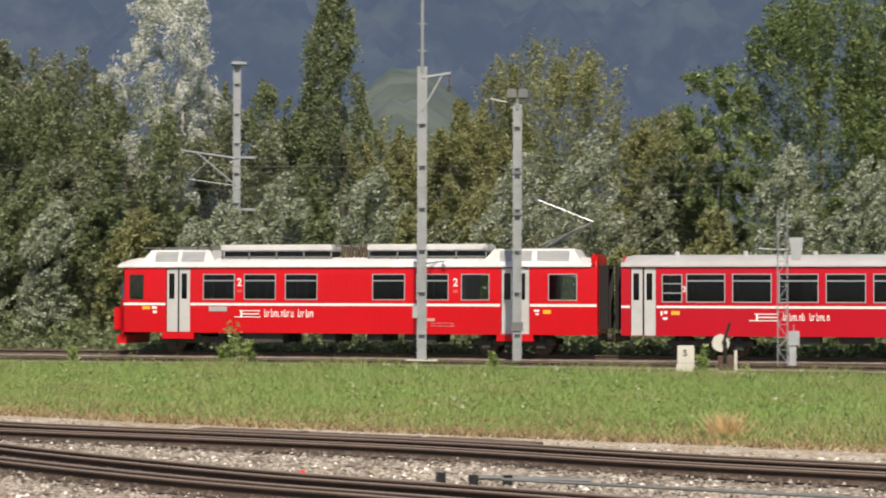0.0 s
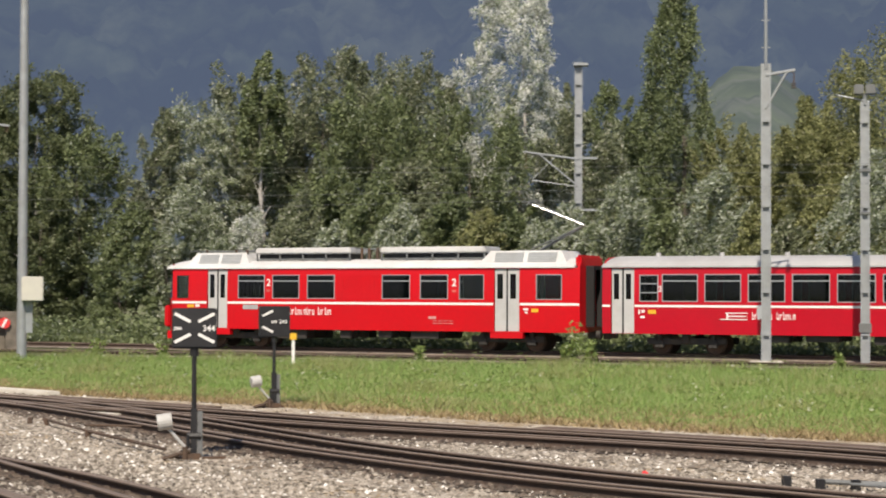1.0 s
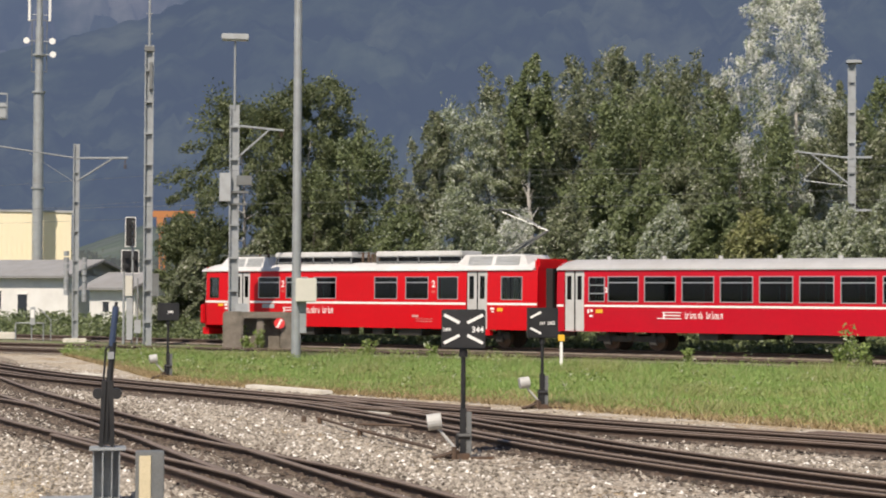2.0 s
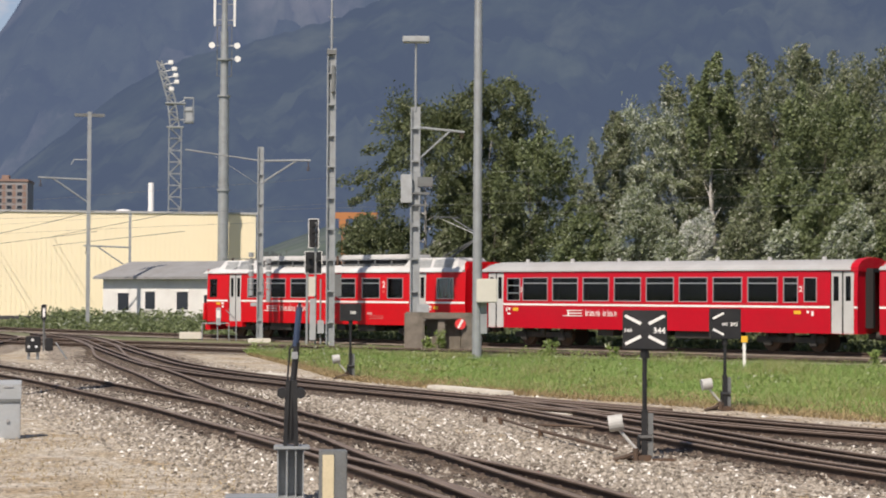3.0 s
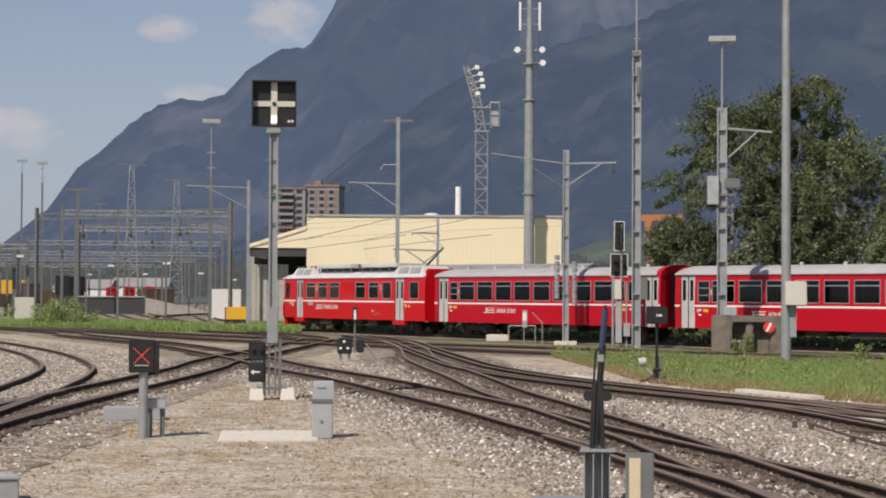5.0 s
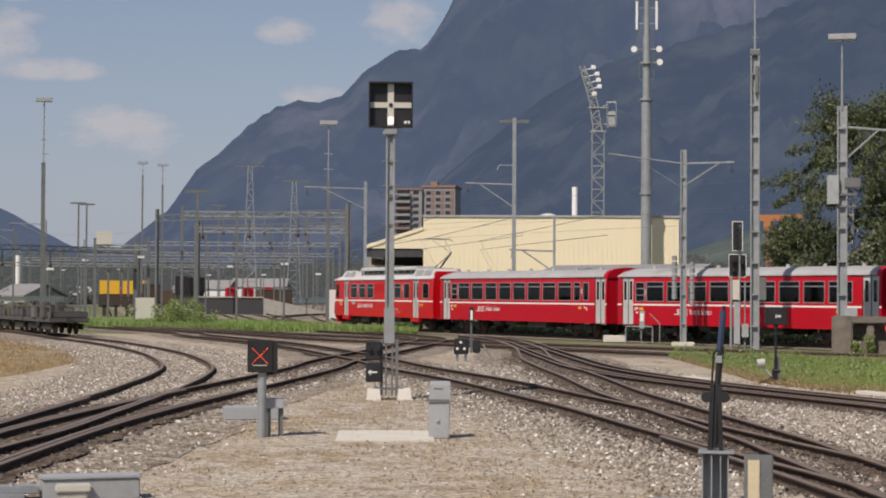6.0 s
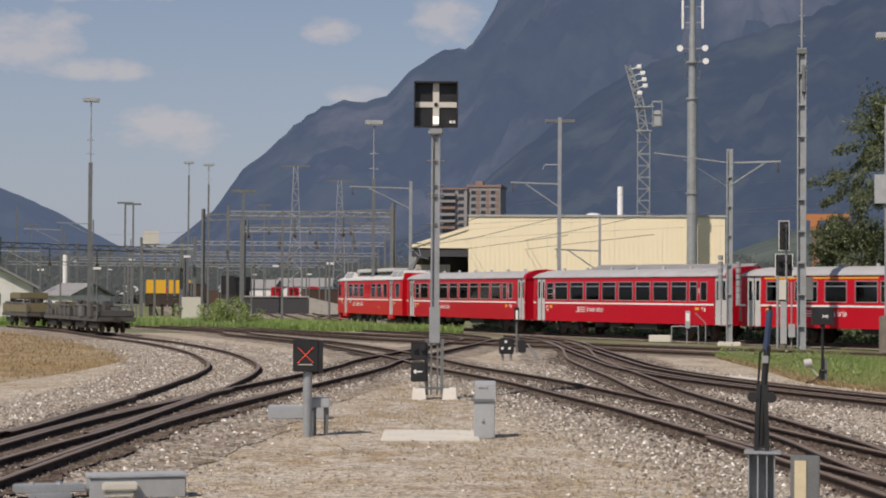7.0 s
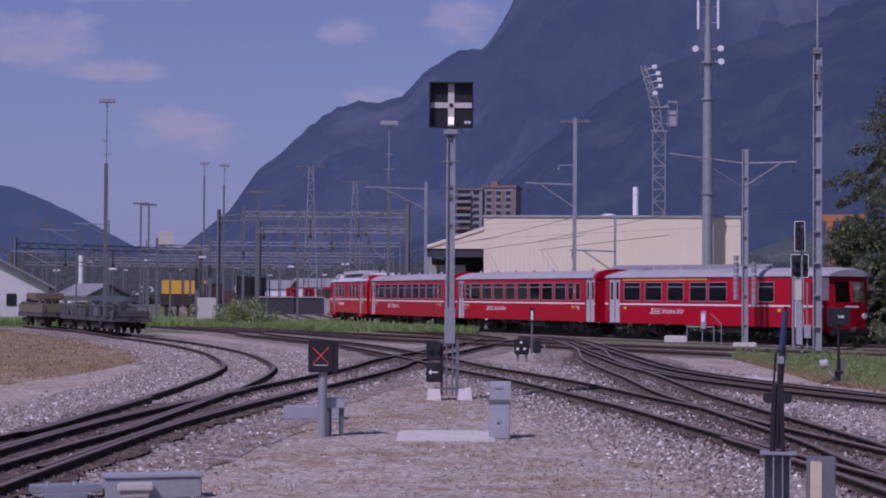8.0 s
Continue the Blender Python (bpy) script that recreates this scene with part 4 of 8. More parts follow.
    rods("headlight", LAMPGLASS, ob, [((F + 0.0, s, 1.2), (F + 0.19, s, 1.2), 0.12) for s in (-0.8, 0.8)], n=14)
    boxes("snow_plough", RED_A, ob, [(F - 0.3, F + 0.05, -1.15, 1.15, 0.30, 0.62)])
    boxes("buffer_beam", RED_A, ob, [(F - 0.1, F + 0.16, -1.25, 1.25, 0.78, 1.66)], bev=0.05)
    end_wall(ob, -(F - 0.03), RED_A)
    bm = bmesh.new()
    box(bm, -F + 0.02, -F + 0.25, -1.18, 1.18, 3.14, 3.62, bev=0.08)
    part("roof_end", bm, RED_A, ob)
    roof_shell(-F + 0.22, F - 0.02, ob, ROOF_WHITE, taper=0.5, rise=0.38)
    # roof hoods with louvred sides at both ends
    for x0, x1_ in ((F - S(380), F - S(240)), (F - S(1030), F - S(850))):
        bm = bmesh.new()
        lo, hi = x0, x1_
        base = [(lo, 1.12), (hi, 1.12), (hi, -1.12), (lo, -1.12)]
        top = [(lo + 0.35, 0.86), (hi - 0.45, 0.86), (hi - 0.45, -0.86), (lo + 0.35, -0.86)]
        a = [bm.verts.new((x, y, 3.24)) for x, y in base]
        b = [bm.verts.new((x, y, 3.80)) for x, y in top]
        bm.faces.new(a)
        bm.faces.new(b)
        for i in range(4):
            bm.faces.new((a[i], a[(i + 1) % 4], b[(i + 1) % 4], b[i]))
        h = part("roof_hood", bm, ROOF_WHITE, ob, "white sloped equipment hood")
        for k in (0, 1):
            n0, n1 = lo + 0.5 + k * (hi - lo - 1.0) / 2, lo + 0.5 + (k + 0.86) * (hi - lo - 1.0) / 2
            for s in (-1, 1):
                bm = bmesh.new()
                for j in range(6):
                    z = 3.36 + 0.065 * j
                    yy = 1.12 - (z - 3.24) / 0.56 * 0.26
                    box(bm, n0, n1, s * yy - 0.012, s * yy + 0.012, z, z + 0.045)
                part("louvre", bm, GREYBOX, h)
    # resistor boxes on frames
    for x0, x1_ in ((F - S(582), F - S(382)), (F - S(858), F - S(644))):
        bm = bmesh.new()
        box(bm, x0, x1_, -0.78, 0.78, 3.74, 3.99, bev=0.05)
        r = part("resistor_cover", bm, ROOF_WHITE, ob, "long white resistor cover on the roof")
        bm = bmesh.new()
        for s in (-0.7, 0.7):
            box(bm, x0, x1_, s - 0.03, s + 0.03, 3.50, 3.56)
            k = int((x1_ - x0) / 1.0)
            for i in range(k + 1):
                xx = x0 + 0.05 + (x1_ - x0 - 0.1) * i / k
                box(bm, xx - 0.03, xx + 0.03, s - 0.03, s + 0.03, 3.38, 3.75)
        part("frame", bm, STEEL_DARK, r)
        boxes("grid", BLACK, r, [(x0 + 0.1, x1_ - 0.1, -0.6, 0.6, 3.56, 3.74)])
    rods("roof_conductor", STEEL_DARK, ob, [((F - 0.8, y, 3.88), (F - S(380), y, 3.88), 0.018) for y in (-0.75, 0.75)] + [((F - S(582), 0.3, 3.95), (F - S(644), 0.3, 3.9), 0.03)], n=6)
    rods("roof_insulator", RUST, ob, [((F - x, 0.75, 3.5), (F - x, 0.75, 3.93), 0.055) for x in (1.6, 3.0, 3.5)] + [((F - x, y, 3.48), (F - x, y, 3.97), 0.06) for x in (S(595), S(610), S(628), S(636)) for y in (0.3, -0.4)])
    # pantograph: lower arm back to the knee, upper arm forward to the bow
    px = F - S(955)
    p = new("pantograph")
    p.parent = ob
    tagged(p, "raised single-arm pantograph")
    knee, head = (px - 1.75, 0, 4.78), (px + 0.35, 0, 5.62)
    rods("lower_arm", STEEL_DARK, p, [((px, 0, 3.85), knee, 0.06), ((px + 0.3, 0.25, 3.85), (knee[0] + 0.1, 0, knee[2] - 0.05), 0.025)])
    rods("upper_arm", ALU, p, [((knee[0], -0.05, knee[2]), (head[0], -0.45, head[2]), 0.018), ((knee[0], 0.05, knee[2]), (head[0], 0.45, head[2]), 0.018)])
    rods("bow", STEEL_DARK, p, [((head[0] - 0.15, -0.7, 5.66), (head[0] - 0.15, 0.7, 5.66), 0.03), ((head[0] + 0.15, -0.7, 5.66), (head[0] + 0.15, 0.7, 5.66), 0.03),
                                ((head[0] - 0.15, -0.7, 5.66), (head[0] - 0.15, -0.95, 5.5), 0.02), ((head[0] - 0.15, 0.7, 5.66), (head[0] - 0.15, 0.95, 5.5), 0.02), ((head[0] - 0.15, 0.5, 5.65), (head[0] + 0.15, 0.5, 5.65), 0.02), ((head[0] - 0.15, -0.5, 5.65), (head[0] + 0.15, -0.5, 5.65), 0.02)])
    boxes("base", STEEL_DARK, p, [(px - 0.9, px + 0.9, -0.55, 0.55, 3.76, 3.84)])
    ceiling_panel(ob)
    seats(ob, -1.5, 5.8, 1.62)
    boxes("inner_partition", INNER, ob, [(6.9, 6.95, -1.2, 1.2, 1.0, 3.0), (-0.3 - 1.2, -0.3, -0.6, 1.1, 1.0, 3.0), (-4.3, -4.25, -1.2, 1.2, 1.0, 3.0)])
    underframe(ob, [(2.6, 4.2, 0.36), (0.6, 1.1, 0.40), (-1.2, -0.6, 0.44), (-3.2, -2.0, 0.42)])
    return ob


def control_car():
    ob = new_car("red driving trailer with yellow first-class line and rounded rear cab")
    wins = [(1.75, 3.25), (3.65, 5.15), (5.6, 7.0), (7.5, 8.9), (9.05, 10.5), (12.9, 14.1)]
    doors = [(0.35, 1.35), (15.3, 16.2)]
    L2 = -F + 0.55
    for y in (HALF, -HALF):
        op = [(F - b, F - a, 1.92, 2.90) for a, b in wins] + [(F - b, F - a, 0.74, 3.12) for a, b in doors] + [(F - 17.35, F - 16.75, 1.95, 2.85)]
        side_wall(LEN, op, y, 0.05, "side_wall", RED_B, ob, xr=(L2, F))
        for a, b in wins:
            window(ob, F - b, F - a, 1.92, 2.90, y)
        window(ob, F - 17.35, F - 16.75, 1.95, 2.85, y, hopper=False, sash=False)
        for a, b in doors:
            door(ob, F - b, F - a, y)
        segs = [(L2, F - doors[1][1] - 0.02), (F - doors[1][0] + 0.02, F - doors[0][1] - 0.02), (F - doors[0][0] + 0.02, F)]
        bars(ob, "stripe", WHITE, y, [(a, b, 1.70, 1.785) for a, b in segs], "thin white waist stripe")
        bars(ob, "class_line", YELLOW, y, [(F - 8.9, F - 1.6, 3.00, 3.07)], "yellow first-class line above the windows")
        lettering(ob, y, F - 5.2, 1.28, ((1.1, 9), (0.6, 4)))
        bars(ob, "notice", YELLOW, y, [(F - 2.0, F - 1.75, 1.46, 1.60), (F - 14.6, F - 14.35, 1.46, 1.60)], "small yellow notice")
    end_wall(ob, F - 0.03, RED_B)
    bm = bmesh.new()
    prof = [(1.33, 0.0), (1.20, 0.20), (0.9, 0.36), (0.0, 0.46), (-0.9, 0.36), (-1.20, 0.20), (-1.33, 0.0)]
    zs, ins = [0.55, 1.70, 1.95, 2.90, EAVE], [0.0, 0.0, 0.0, -0.10, -0.16]
    grid = [[bm.verts.new((L2 - d - i_ * (d / 0.46), p, z)) for p, d in prof] for z, i_ in zip(zs, ins)]
    screens = []
    for j in range(len(zs) - 1):
        for i in range(len(prof) - 1):
            if j == 2 and i in (2, 3):
                screens.append([grid[j][i].co.copy(), grid[j][i + 1].co.copy(), grid[j + 1][i + 1].co.copy(), grid[j + 1][i].co.copy()])
                continue
            bm.faces.new((grid[j][i], grid[j][i + 1], grid[j + 1][i + 1], grid[j + 1][i]))
    bmesh.ops.solidify(bm, geom=bm.faces[:], thickness=0.04)
    part("cab_front", bm, RED_B, ob, "red rounded cab end")
    for q in screens:
        bm = bmesh.new()
        c = sum(q, Vector()) / 4
        bm.faces.new([bm.verts.new(c + (v - c) * 0.99) for v in q])
        bmesh.ops.solidify(bm, geom=bm.faces[:], thickness=0.01)
        part("windscreen", bm, GLASS, ob)
    for s in (-0.85, 0.85):
        bm = bmesh.new()
        rod(bm, (L2 - 0.34, s, 1.30), (L2 - 0.44, s, 1.30), 0.14, n=16)
        part("headlight", bm, LAMPGLASS, ob)
    rods("pillar", RED_B, ob, [((L2 - 0.45, 0, 1.93), (L2 - 0.36, 0, 2.92), 0.07)])
    rods("wiper", BLACK, ob, [((L2 - 0.47, s * 0.3, 1.94), (L2 - 0.40, s * 0.62, 2.5), 0.015) for s in (-1, 1)])
    boxes("stripe", WHITE, ob, [(L2 - 0.468, L2 - 0.455, -0.4, 0.4, 1.70, 1.785)])
    boxes("buffer_beam", BLACK, ob, [(L2 - 0.5, L2, -1.1, 1.1, 0.40, 0.72)], bev=0.05)
    roof_shell(-F + 0.12, F + 0.02, ob, ROOF, taper=0.9)
    roof_vents(ob, -6.2, 6)
    ceiling_panel(ob)
    seats(ob, -4.0, 6.6, 1.95)
    boxes("inner_partition", INNER, ob, [(7.1, 7.15, -1.2, 1.2, 1.0, 3.0), (-5.6, -5.55, -1.2, 1.2, 1.0, 3.0), (-7.3, -7.25, -1.2, 1.2, 1.0, 3.0)])
    underframe(ob, [(-2.6, -0.9, 0.42), (0.4, 1.4, 0.50)])
    return ob


CARS = [motor_car(), coach("red second-class coach with white stripe behind the motor coach")]
CARS.append(copy_thing(CARS[1], pose(0, 0, 0)))
CARS.append(control_car())
# the front's way along the line, seconds and metres
FRONT = [(0.0, -7.91), (2.0, 18.52), (3.5, 38.17), (4.5, 51.05), (5.2, 59.91), (6.5, 76.82), (8.0, 96.09)]


def car_rows(i):
    rows = []
    ts, ss = [q[0] for q in FRONT], [q[1] for q in FRONT]
    fit = np.polyfit(ts, ss, 3)
    for k in range(17):
        t = k * 0.5
        c = float(np.polyval(fit, t)) - i * (LEN + GAP) - LEN / 2
        a, b = on_line(c + 6.0), on_line(c - 6.0)
        m = (a + b) / 2
        rows.append((t, pose(m.x, m.y, 0, 0, 0, math.degrees(math.atan2(a.y - b.y, a.x - b.x)))))
    return rows

# ---- trees ----
def leaf_cloud(rng, centres, radii, per, size, droop=0.0, flat=1.0, dirs=None, slim=1.0):
    """Pointed leaves scattered in sprays round the centres; dirs: the way each spray grows. Returns verts and triangles."""
    n = len(centres) * per
    c = np.repeat(centres, per, axis=0)
    r = np.repeat(radii, per)
    d = rng.normal(size=(n, 3))
    d /= np.linalg.norm(d, axis=1)[:, None]
    d *= (rng.random(n) ** 0.45)[:, None]
    d[:, 2] *= flat
    a = rng.normal(size=(n, 3))
    if dirs is None:
        p = c + d * r[:, None]
    else:
        g = np.repeat(dirs, per, axis=0)
        t = rng.uniform(-1.25, 1.25, n)
        p = c + d * (r * (0.72 - 0.32 * t / 1.25))[:, None] + g * (t * r)[:, None]
        a = a * 0.62 + g
    if droop:
        p[:, 2] -= droop * rng.random(n) * r
    a[:, 2] -= droop * 1.0
    a /= np.linalg.norm(a, axis=1)[:, None]
    b = np.cross(a, rng.normal(size=(n, 3)))
    b /= np.linalg.norm(b, axis=1)[:, None]
    s = size * (0.6 + 0.8 * rng.random(n))[:, None]
    v = np.stack([p - a * s - b * s * 0.52 * slim, p - a * s * 0.8 + b * s * 0.52 * slim, p + a * s * 1.2], 1).reshape(-1, 3)
    f = np.arange(n * 3).reshape(-1, 3)
    return v, f


def tree(az, d, height, width, leaf, bark, seed, label, category="tree", clumps=110, per=75, size=0.17, base=0.12, shape="round", droop=0.0, lean=0.0, name="tree", bend=0.0, low=0.0):
    rng = np.random.default_rng(seed)
    x, y = spot(az, d)
    ob = thing(name, x, y, rz=0.0 if shape == "bush" else rng.random() * 360, label=label, category=category, group="trees behind the line")
    # trunk and limbs
    bm = bmesh.new()
    tops = []
    limb = 0.4 if bark is BIRCHBARK else 0.34
    stems = 1 if shape != "bush" else 4
    for k in range(stems):
        pts, q = [], Vector((rng.normal() * 0.3 * (stems > 1), rng.normal() * 0.3 * (stems > 1), -0.1))
        ang = rng.random() * 6.28
        out = 0.0 if stems == 1 else 0.30
        h = height * (0.93 if shape == "column" else 0.80) * (1 if stems == 1 else 0.75)
        for i in range(8):
            pts.append(q.copy())
            q = q + Vector((math.cos(ang) * out * h / 7 + rng.normal() * 0.02 * h * 0.5 + lean * h / 7, math.sin(ang) * out * h / 7 + rng.normal() * 0.01 * h, h / 7))
        r0 = max(0.05, height * 0.012) * (1 if stems == 1 else 0.6)
        for i in range(7):
            rod(bm, pts[i], pts[i + 1], r0 * (1 - i / 8), r0 * (1 - (i + 1) / 8), n=7)
        for k2 in range(16 if stems == 1 else 5):
            t = 0.22 + 0.7 * rng.random()
            i = min(6, int(t * 7))
            a = pts[i].lerp(pts[i + 1], t * 7 - i)
            ang2 = rng.random() * 6.28
            ln = width * (0.26 if shape != "column" else 0.2) * (1.15 - t * 0.6) * (0.6 + 0.6 * rng.random())
            b = a + Vector((math.cos(ang2) * ln, math.sin(ang2) * ln, ln * (0.55 if shape != "column" else 1.4)))
            mid = a.lerp(b, 0.5) + Vector((0, 0, -0.06 * ln))
            rod(bm, a, mid, r0 * limb * (1.1 - t), r0 * limb * 0.7 * (1.1 - t), n=5)
            rod(bm, mid, b, r0 * limb * 0.7 * (1.1 - t), 0.012, n=5)
            tops.append(b)
    part("trunk", bm, bark, ob)
    # crown
    cs, rs = [], []
    while len(cs) < clumps:
        u = rng.random(3) * 2 - 1
        t = rng.random()
        if shape == "column":
            prof = (min(1, t * 4) ** 0.7) * (1 - t) ** 0.55 * 1.25
        elif shape == "bush":
            prof = (min(1, t * 5 + 0.25)) * (1 - t ** 2.2) ** 0.6
        elif shape == "cone":
            prof = min(1, t * 5 + 0.2) * (1 - t * 0.92)
        else:
            prof = math.sqrt(max(0.0, 1 - (2 * t - 0.86) ** 2 * 0.64)) if t < 0.96 else 0.45
        ang = rng.random() * 6.283
        rad = math.sqrt(rng.random()) * 0.35 + 0.65 * rng.random() ** 0.35
        wob = 0.94 + 0.42 * noise.noise(Vector((math.cos(ang) * 1.3 + seed, math.sin(ang) * 1.3, t * 3.1)))
        rr = width * 0.5 * prof * rad * wob
        zz = height * (base + (1 - base) * t) * (1 + 0.03 * rng.normal() * (t > 0.7))
        cs.append((math.cos(ang) * rr + lean * zz, math.sin(ang) * rr, zz))
        rs.append(max(0.32, width * 0.082 * (0.5 + 1.0 * rng.random())))
    cs = np.array(cs)
    g = cs - np.array([0, 0, height * (0.35 if shape != "column" else 0.0)])
    g /= np.linalg.norm(g, axis=1)[:, None] + 0.01
    g[:, 2] += 0.9 if shape == "column" else -1.3 * (droop > 0.4) + 0.35 * (droop < 0.4)
    if shape == "bush":
        g = g * 0.8 + np.array([0.55, 0.0, 0.15])
    g += rng.normal(size=g.shape) * 0.35
    g /= np.linalg.norm(g, axis=1)[:, None]
    v, f = leaf_cloud(rng, cs, np.array(rs), per, size, droop, 0.8, g, 0.75 if leaf in (LEAF_SILVER, LEAF_WHITE) else 1.0)
    v[:, 2] = np.maximum(v[:, 2], 0.05)
    raw("crown", v, f, leaf, ob)
    return ob


LBL_G = "broad-leaved tree with dense green crown behind the line"
LBL_S = "silvery willow bush with wind-turned leaves beside the line"
# tall trees: azimuth, distance, height, width, leaves, bark, shape
TALL = [
    (6.8, 97, 18.2, 6.8, LEAF_WHITE, BIRCHBARK, "round", 0.18, "tall white poplar with pale shimmering leaves"),
    (4.0, 99, 13.6, 8.5, LEAF_MID, BARK, "round", 0.05, LBL_G),
    (1.2, 98, 14.6, 8.5, LEAF_MID, BARK, "round", 0.05, LBL_G),
    (-1.2, 101, 13.6, 7.5, LEAF_MID, BARK, "round", 0.05, LBL_G),
    (2.4, 92, 11.6, 8.0, LEAF_GREEN, BARK, "round", 0.05, LBL_G),
    (5.6, 92, 10.8, 7.5, LEAF_GREEN, BARK, "round", 0.05, LBL_G),
    (8.9, 95, 11.2, 6.5, LEAF_MID, BARK, "round", 0.05, LBL_G),
    (11.8, 112, 20.4, 7.4, LEAF_GREEN, BARK, "column", 0.10, "slender green poplar with upright limbs"),
    (9.9, 108, 13.5, 6.5, LEAF_GREEN, BARK, "round", 0.05, LBL_G),
    (13.6, 104, 11.0, 6.5, LEAF_OLIVE, BARK, "round", 0.05, LBL_G),
    (15.9, 102, 12.0, 6.0, LEAF_OLIVE, BARK, "round", 0.05, LBL_G),
    (18.2, 104, 15.2, 12.4, LEAF_OLIVE, BARK, "round", 0.10, "large olive-green poplar with a rounded crown"),
    (21.7, 100, 11.0, 5.5, LEAF_OLIVE, BARK, "round", 0.05, LBL_G),
    (23.7, 84, 12.4, 4.4, LEAF_BROAD, BIRCHBARK, "round", 0.48, "birch with a white trunk and hanging twigs"),
    (26.6, 93, 16.6, 10.2, LEAF_BROAD, BARK, "round", 0.04, "large dark green tree at the wood's edge"),
    (29.6, 92, 15.8, 9.5, LEAF_BROAD, BARK, "round", 0.04, "large dark green tree at the wood's edge"),
    (33.5, 90, 15.0, 10.0, LEAF_DARK, BARK, "round", 0.04, LBL_G),
    (22.6, 88, 8.4, 6.0, LEAF_DARK, BARK, "round", 0.03, LBL_G),
    (-0.85, 94, 14.0, 3.2, LEAF_GREEN, BIRCHBARK, "column", 0.62, "thin birch whose bare white stem stands above the others"),
    (-2.9, 97, 12.2, 6.0, LEAF_SILVER, BIRCHBARK, "round", 0.10, "grey-leaved willow with pale bare twigs"),
    (-3.9, 96, 11.6, 4.0, LEAF_MID, BIRCHBARK, "column", 0.52, "half-bare birch with a pale stem"),
    (-7.5, 101, 13.6, 7.2, LEAF_DARK, BIRCHBARK, "round", 0.05, "dense dark birch with hanging twigs"),
    (-9.6, 102, 12.8, 8.6, LEAF_DARK, BIRCHBARK, "round", 0.05, "dense dark birch with hanging twigs"),
    (-6.3, 98, 10.4, 6.4, LEAF_GREEN, BARK, "round", 0.04, LBL_G),
    (-7.6, 95, 7.4, 5.4, LEAF_DARK, BARK, "round", 0.03, LBL_G),
    (-10.9, 99, 6.4, 5.6, LEAF_DARK, BARK, "round", 0.03, LBL_G),
    (10.8, 118, 12.6, 9.0, LEAF_MID, BARK, "round", 0.03, LBL_G),
    (14.6, 114, 11.6, 9.0, LEAF_OLIVE, BARK, "round", 0.03, LBL_G),
    (17.0, 112, 12.4, 8.0, LEAF_MID, BARK, "round", 0.03, LBL_G),
    (22.2, 108, 12.2, 8.4, LEAF_OLIVE, BARK, "round", 0.03, LBL_G),
    (7.6, 106, 13.4, 8.0, LEAF_MID, BARK, "round", 0.03, LBL_G),
    (3.0, 106, 14.4, 9.5, LEAF_MID, BARK, "round", 0.03, LBL_G),
    (-0.2, 100, 12.8, 8.0, LEAF_MID, BARK, "round", 0.03, LBL_G),
]
for i, (az, d, h, w, lf, bk, sh, base, lb) in enumerate(TALL):
    big = h * w
    tree(az, d, h, w, lf, bk, 100 + i, lb, clumps=int((80 + big * 1.15) * (0.4 if base > 0.45 else 1.0 if lf is LEAF_WHITE else 0.85)), per=240, size=0.088, base=base, shape=sh, droop=0.5 if bk is BIRCHBARK else 0.15)
# bushes along the line: azimuth, distance, height, width, leaves
BUSHES = [
    (2.3, 83, 7.2, 5.4, LEAF_GREEN), (4.4, 84, 6.6, 4.8, LEAF_GREEN), (0.0, 86, 6.4, 4.6, LEAF_MID), (6.6, 86, 5.6, 4.4, LEAF_GREEN), (8.3, 84, 6.0, 4.2, LEAF_SILVER),
    (9.9, 84, 7.4, 4.4, LEAF_SILVER), (12.6, 82, 7.6, 5.0, LEAF_SILVER), (11.2, 82, 5.6, 3.6, LEAF_GREEN), (14.9, 82, 5.4, 4.2, LEAF_MID), (17.2, 80, 8.0, 4.8, LEAF_SILVER),
    (19.2, 79, 8.4, 5.0, LEAF_SILVER), (21.2, 78, 6.4, 4.0, LEAF_MID), (23.0, 77, 5.6, 3.6, LEAF_OLIVE), (25.3, 78, 7.9, 4.2, LEAF_SILVER), (27.6, 77, 7.6, 4.0, LEAF_SILVER),
    (29.8, 76, 6.0, 4.6, LEAF_GREEN), (-1.6, 92, 6.2, 4.2, LEAF_WHITE), (-3.4, 93, 7.6, 4.6, LEAF_SILVER), (-5.1, 93, 6.4, 4.4, LEAF_GREEN), (-9.3, 96, 5.0, 4.0, LEAF_MID),
    (-11.4, 97, 4.2, 3.6, LEAF_MID), (1.1, 89, 8.0, 5.0, LEAF_GREEN), (3.4, 90, 8.6, 5.4, LEAF_MID), (16.0, 86, 7.0, 5.0, LEAF_OLIVE), (-2.4, 90, 5.0, 3.4, LEAF_SILVER),
    (3.0, 81, 6.0, 3.2, LEAF_SILVER), (5.6, 81, 5.8, 3.6, LEAF_OLIVE), (7.4, 81, 5.4, 3.2, LEAF_SILVER), (1.0, 82, 5.2, 3.4, LEAF_SILVER), (13.8, 80, 5.6, 3.0, LEAF_OLIVE),
    (24.2, 74, 4.2, 3.0, LEAF_GREEN), (20.4, 74, 4.0, 3.0, LEAF_OLIVE), (32.0, 74, 6.0, 5.0, LEAF_MID),
]
for i, (az, d, h, w, lf) in enumerate(BUSHES):
    lb = LBL_S if lf in (LEAF_SILVER, LEAF_WHITE) else "leafy green shrub in the wood's edge beside the line"
    tree(az, d, h, w, lf, BARK, 300 + i, lb, "bush", clumps=int(60 + h * w * 1.7), per=185, size=0.082, base=0.03, shape="bush", droop=0.2, name="bush", lean=0.08)

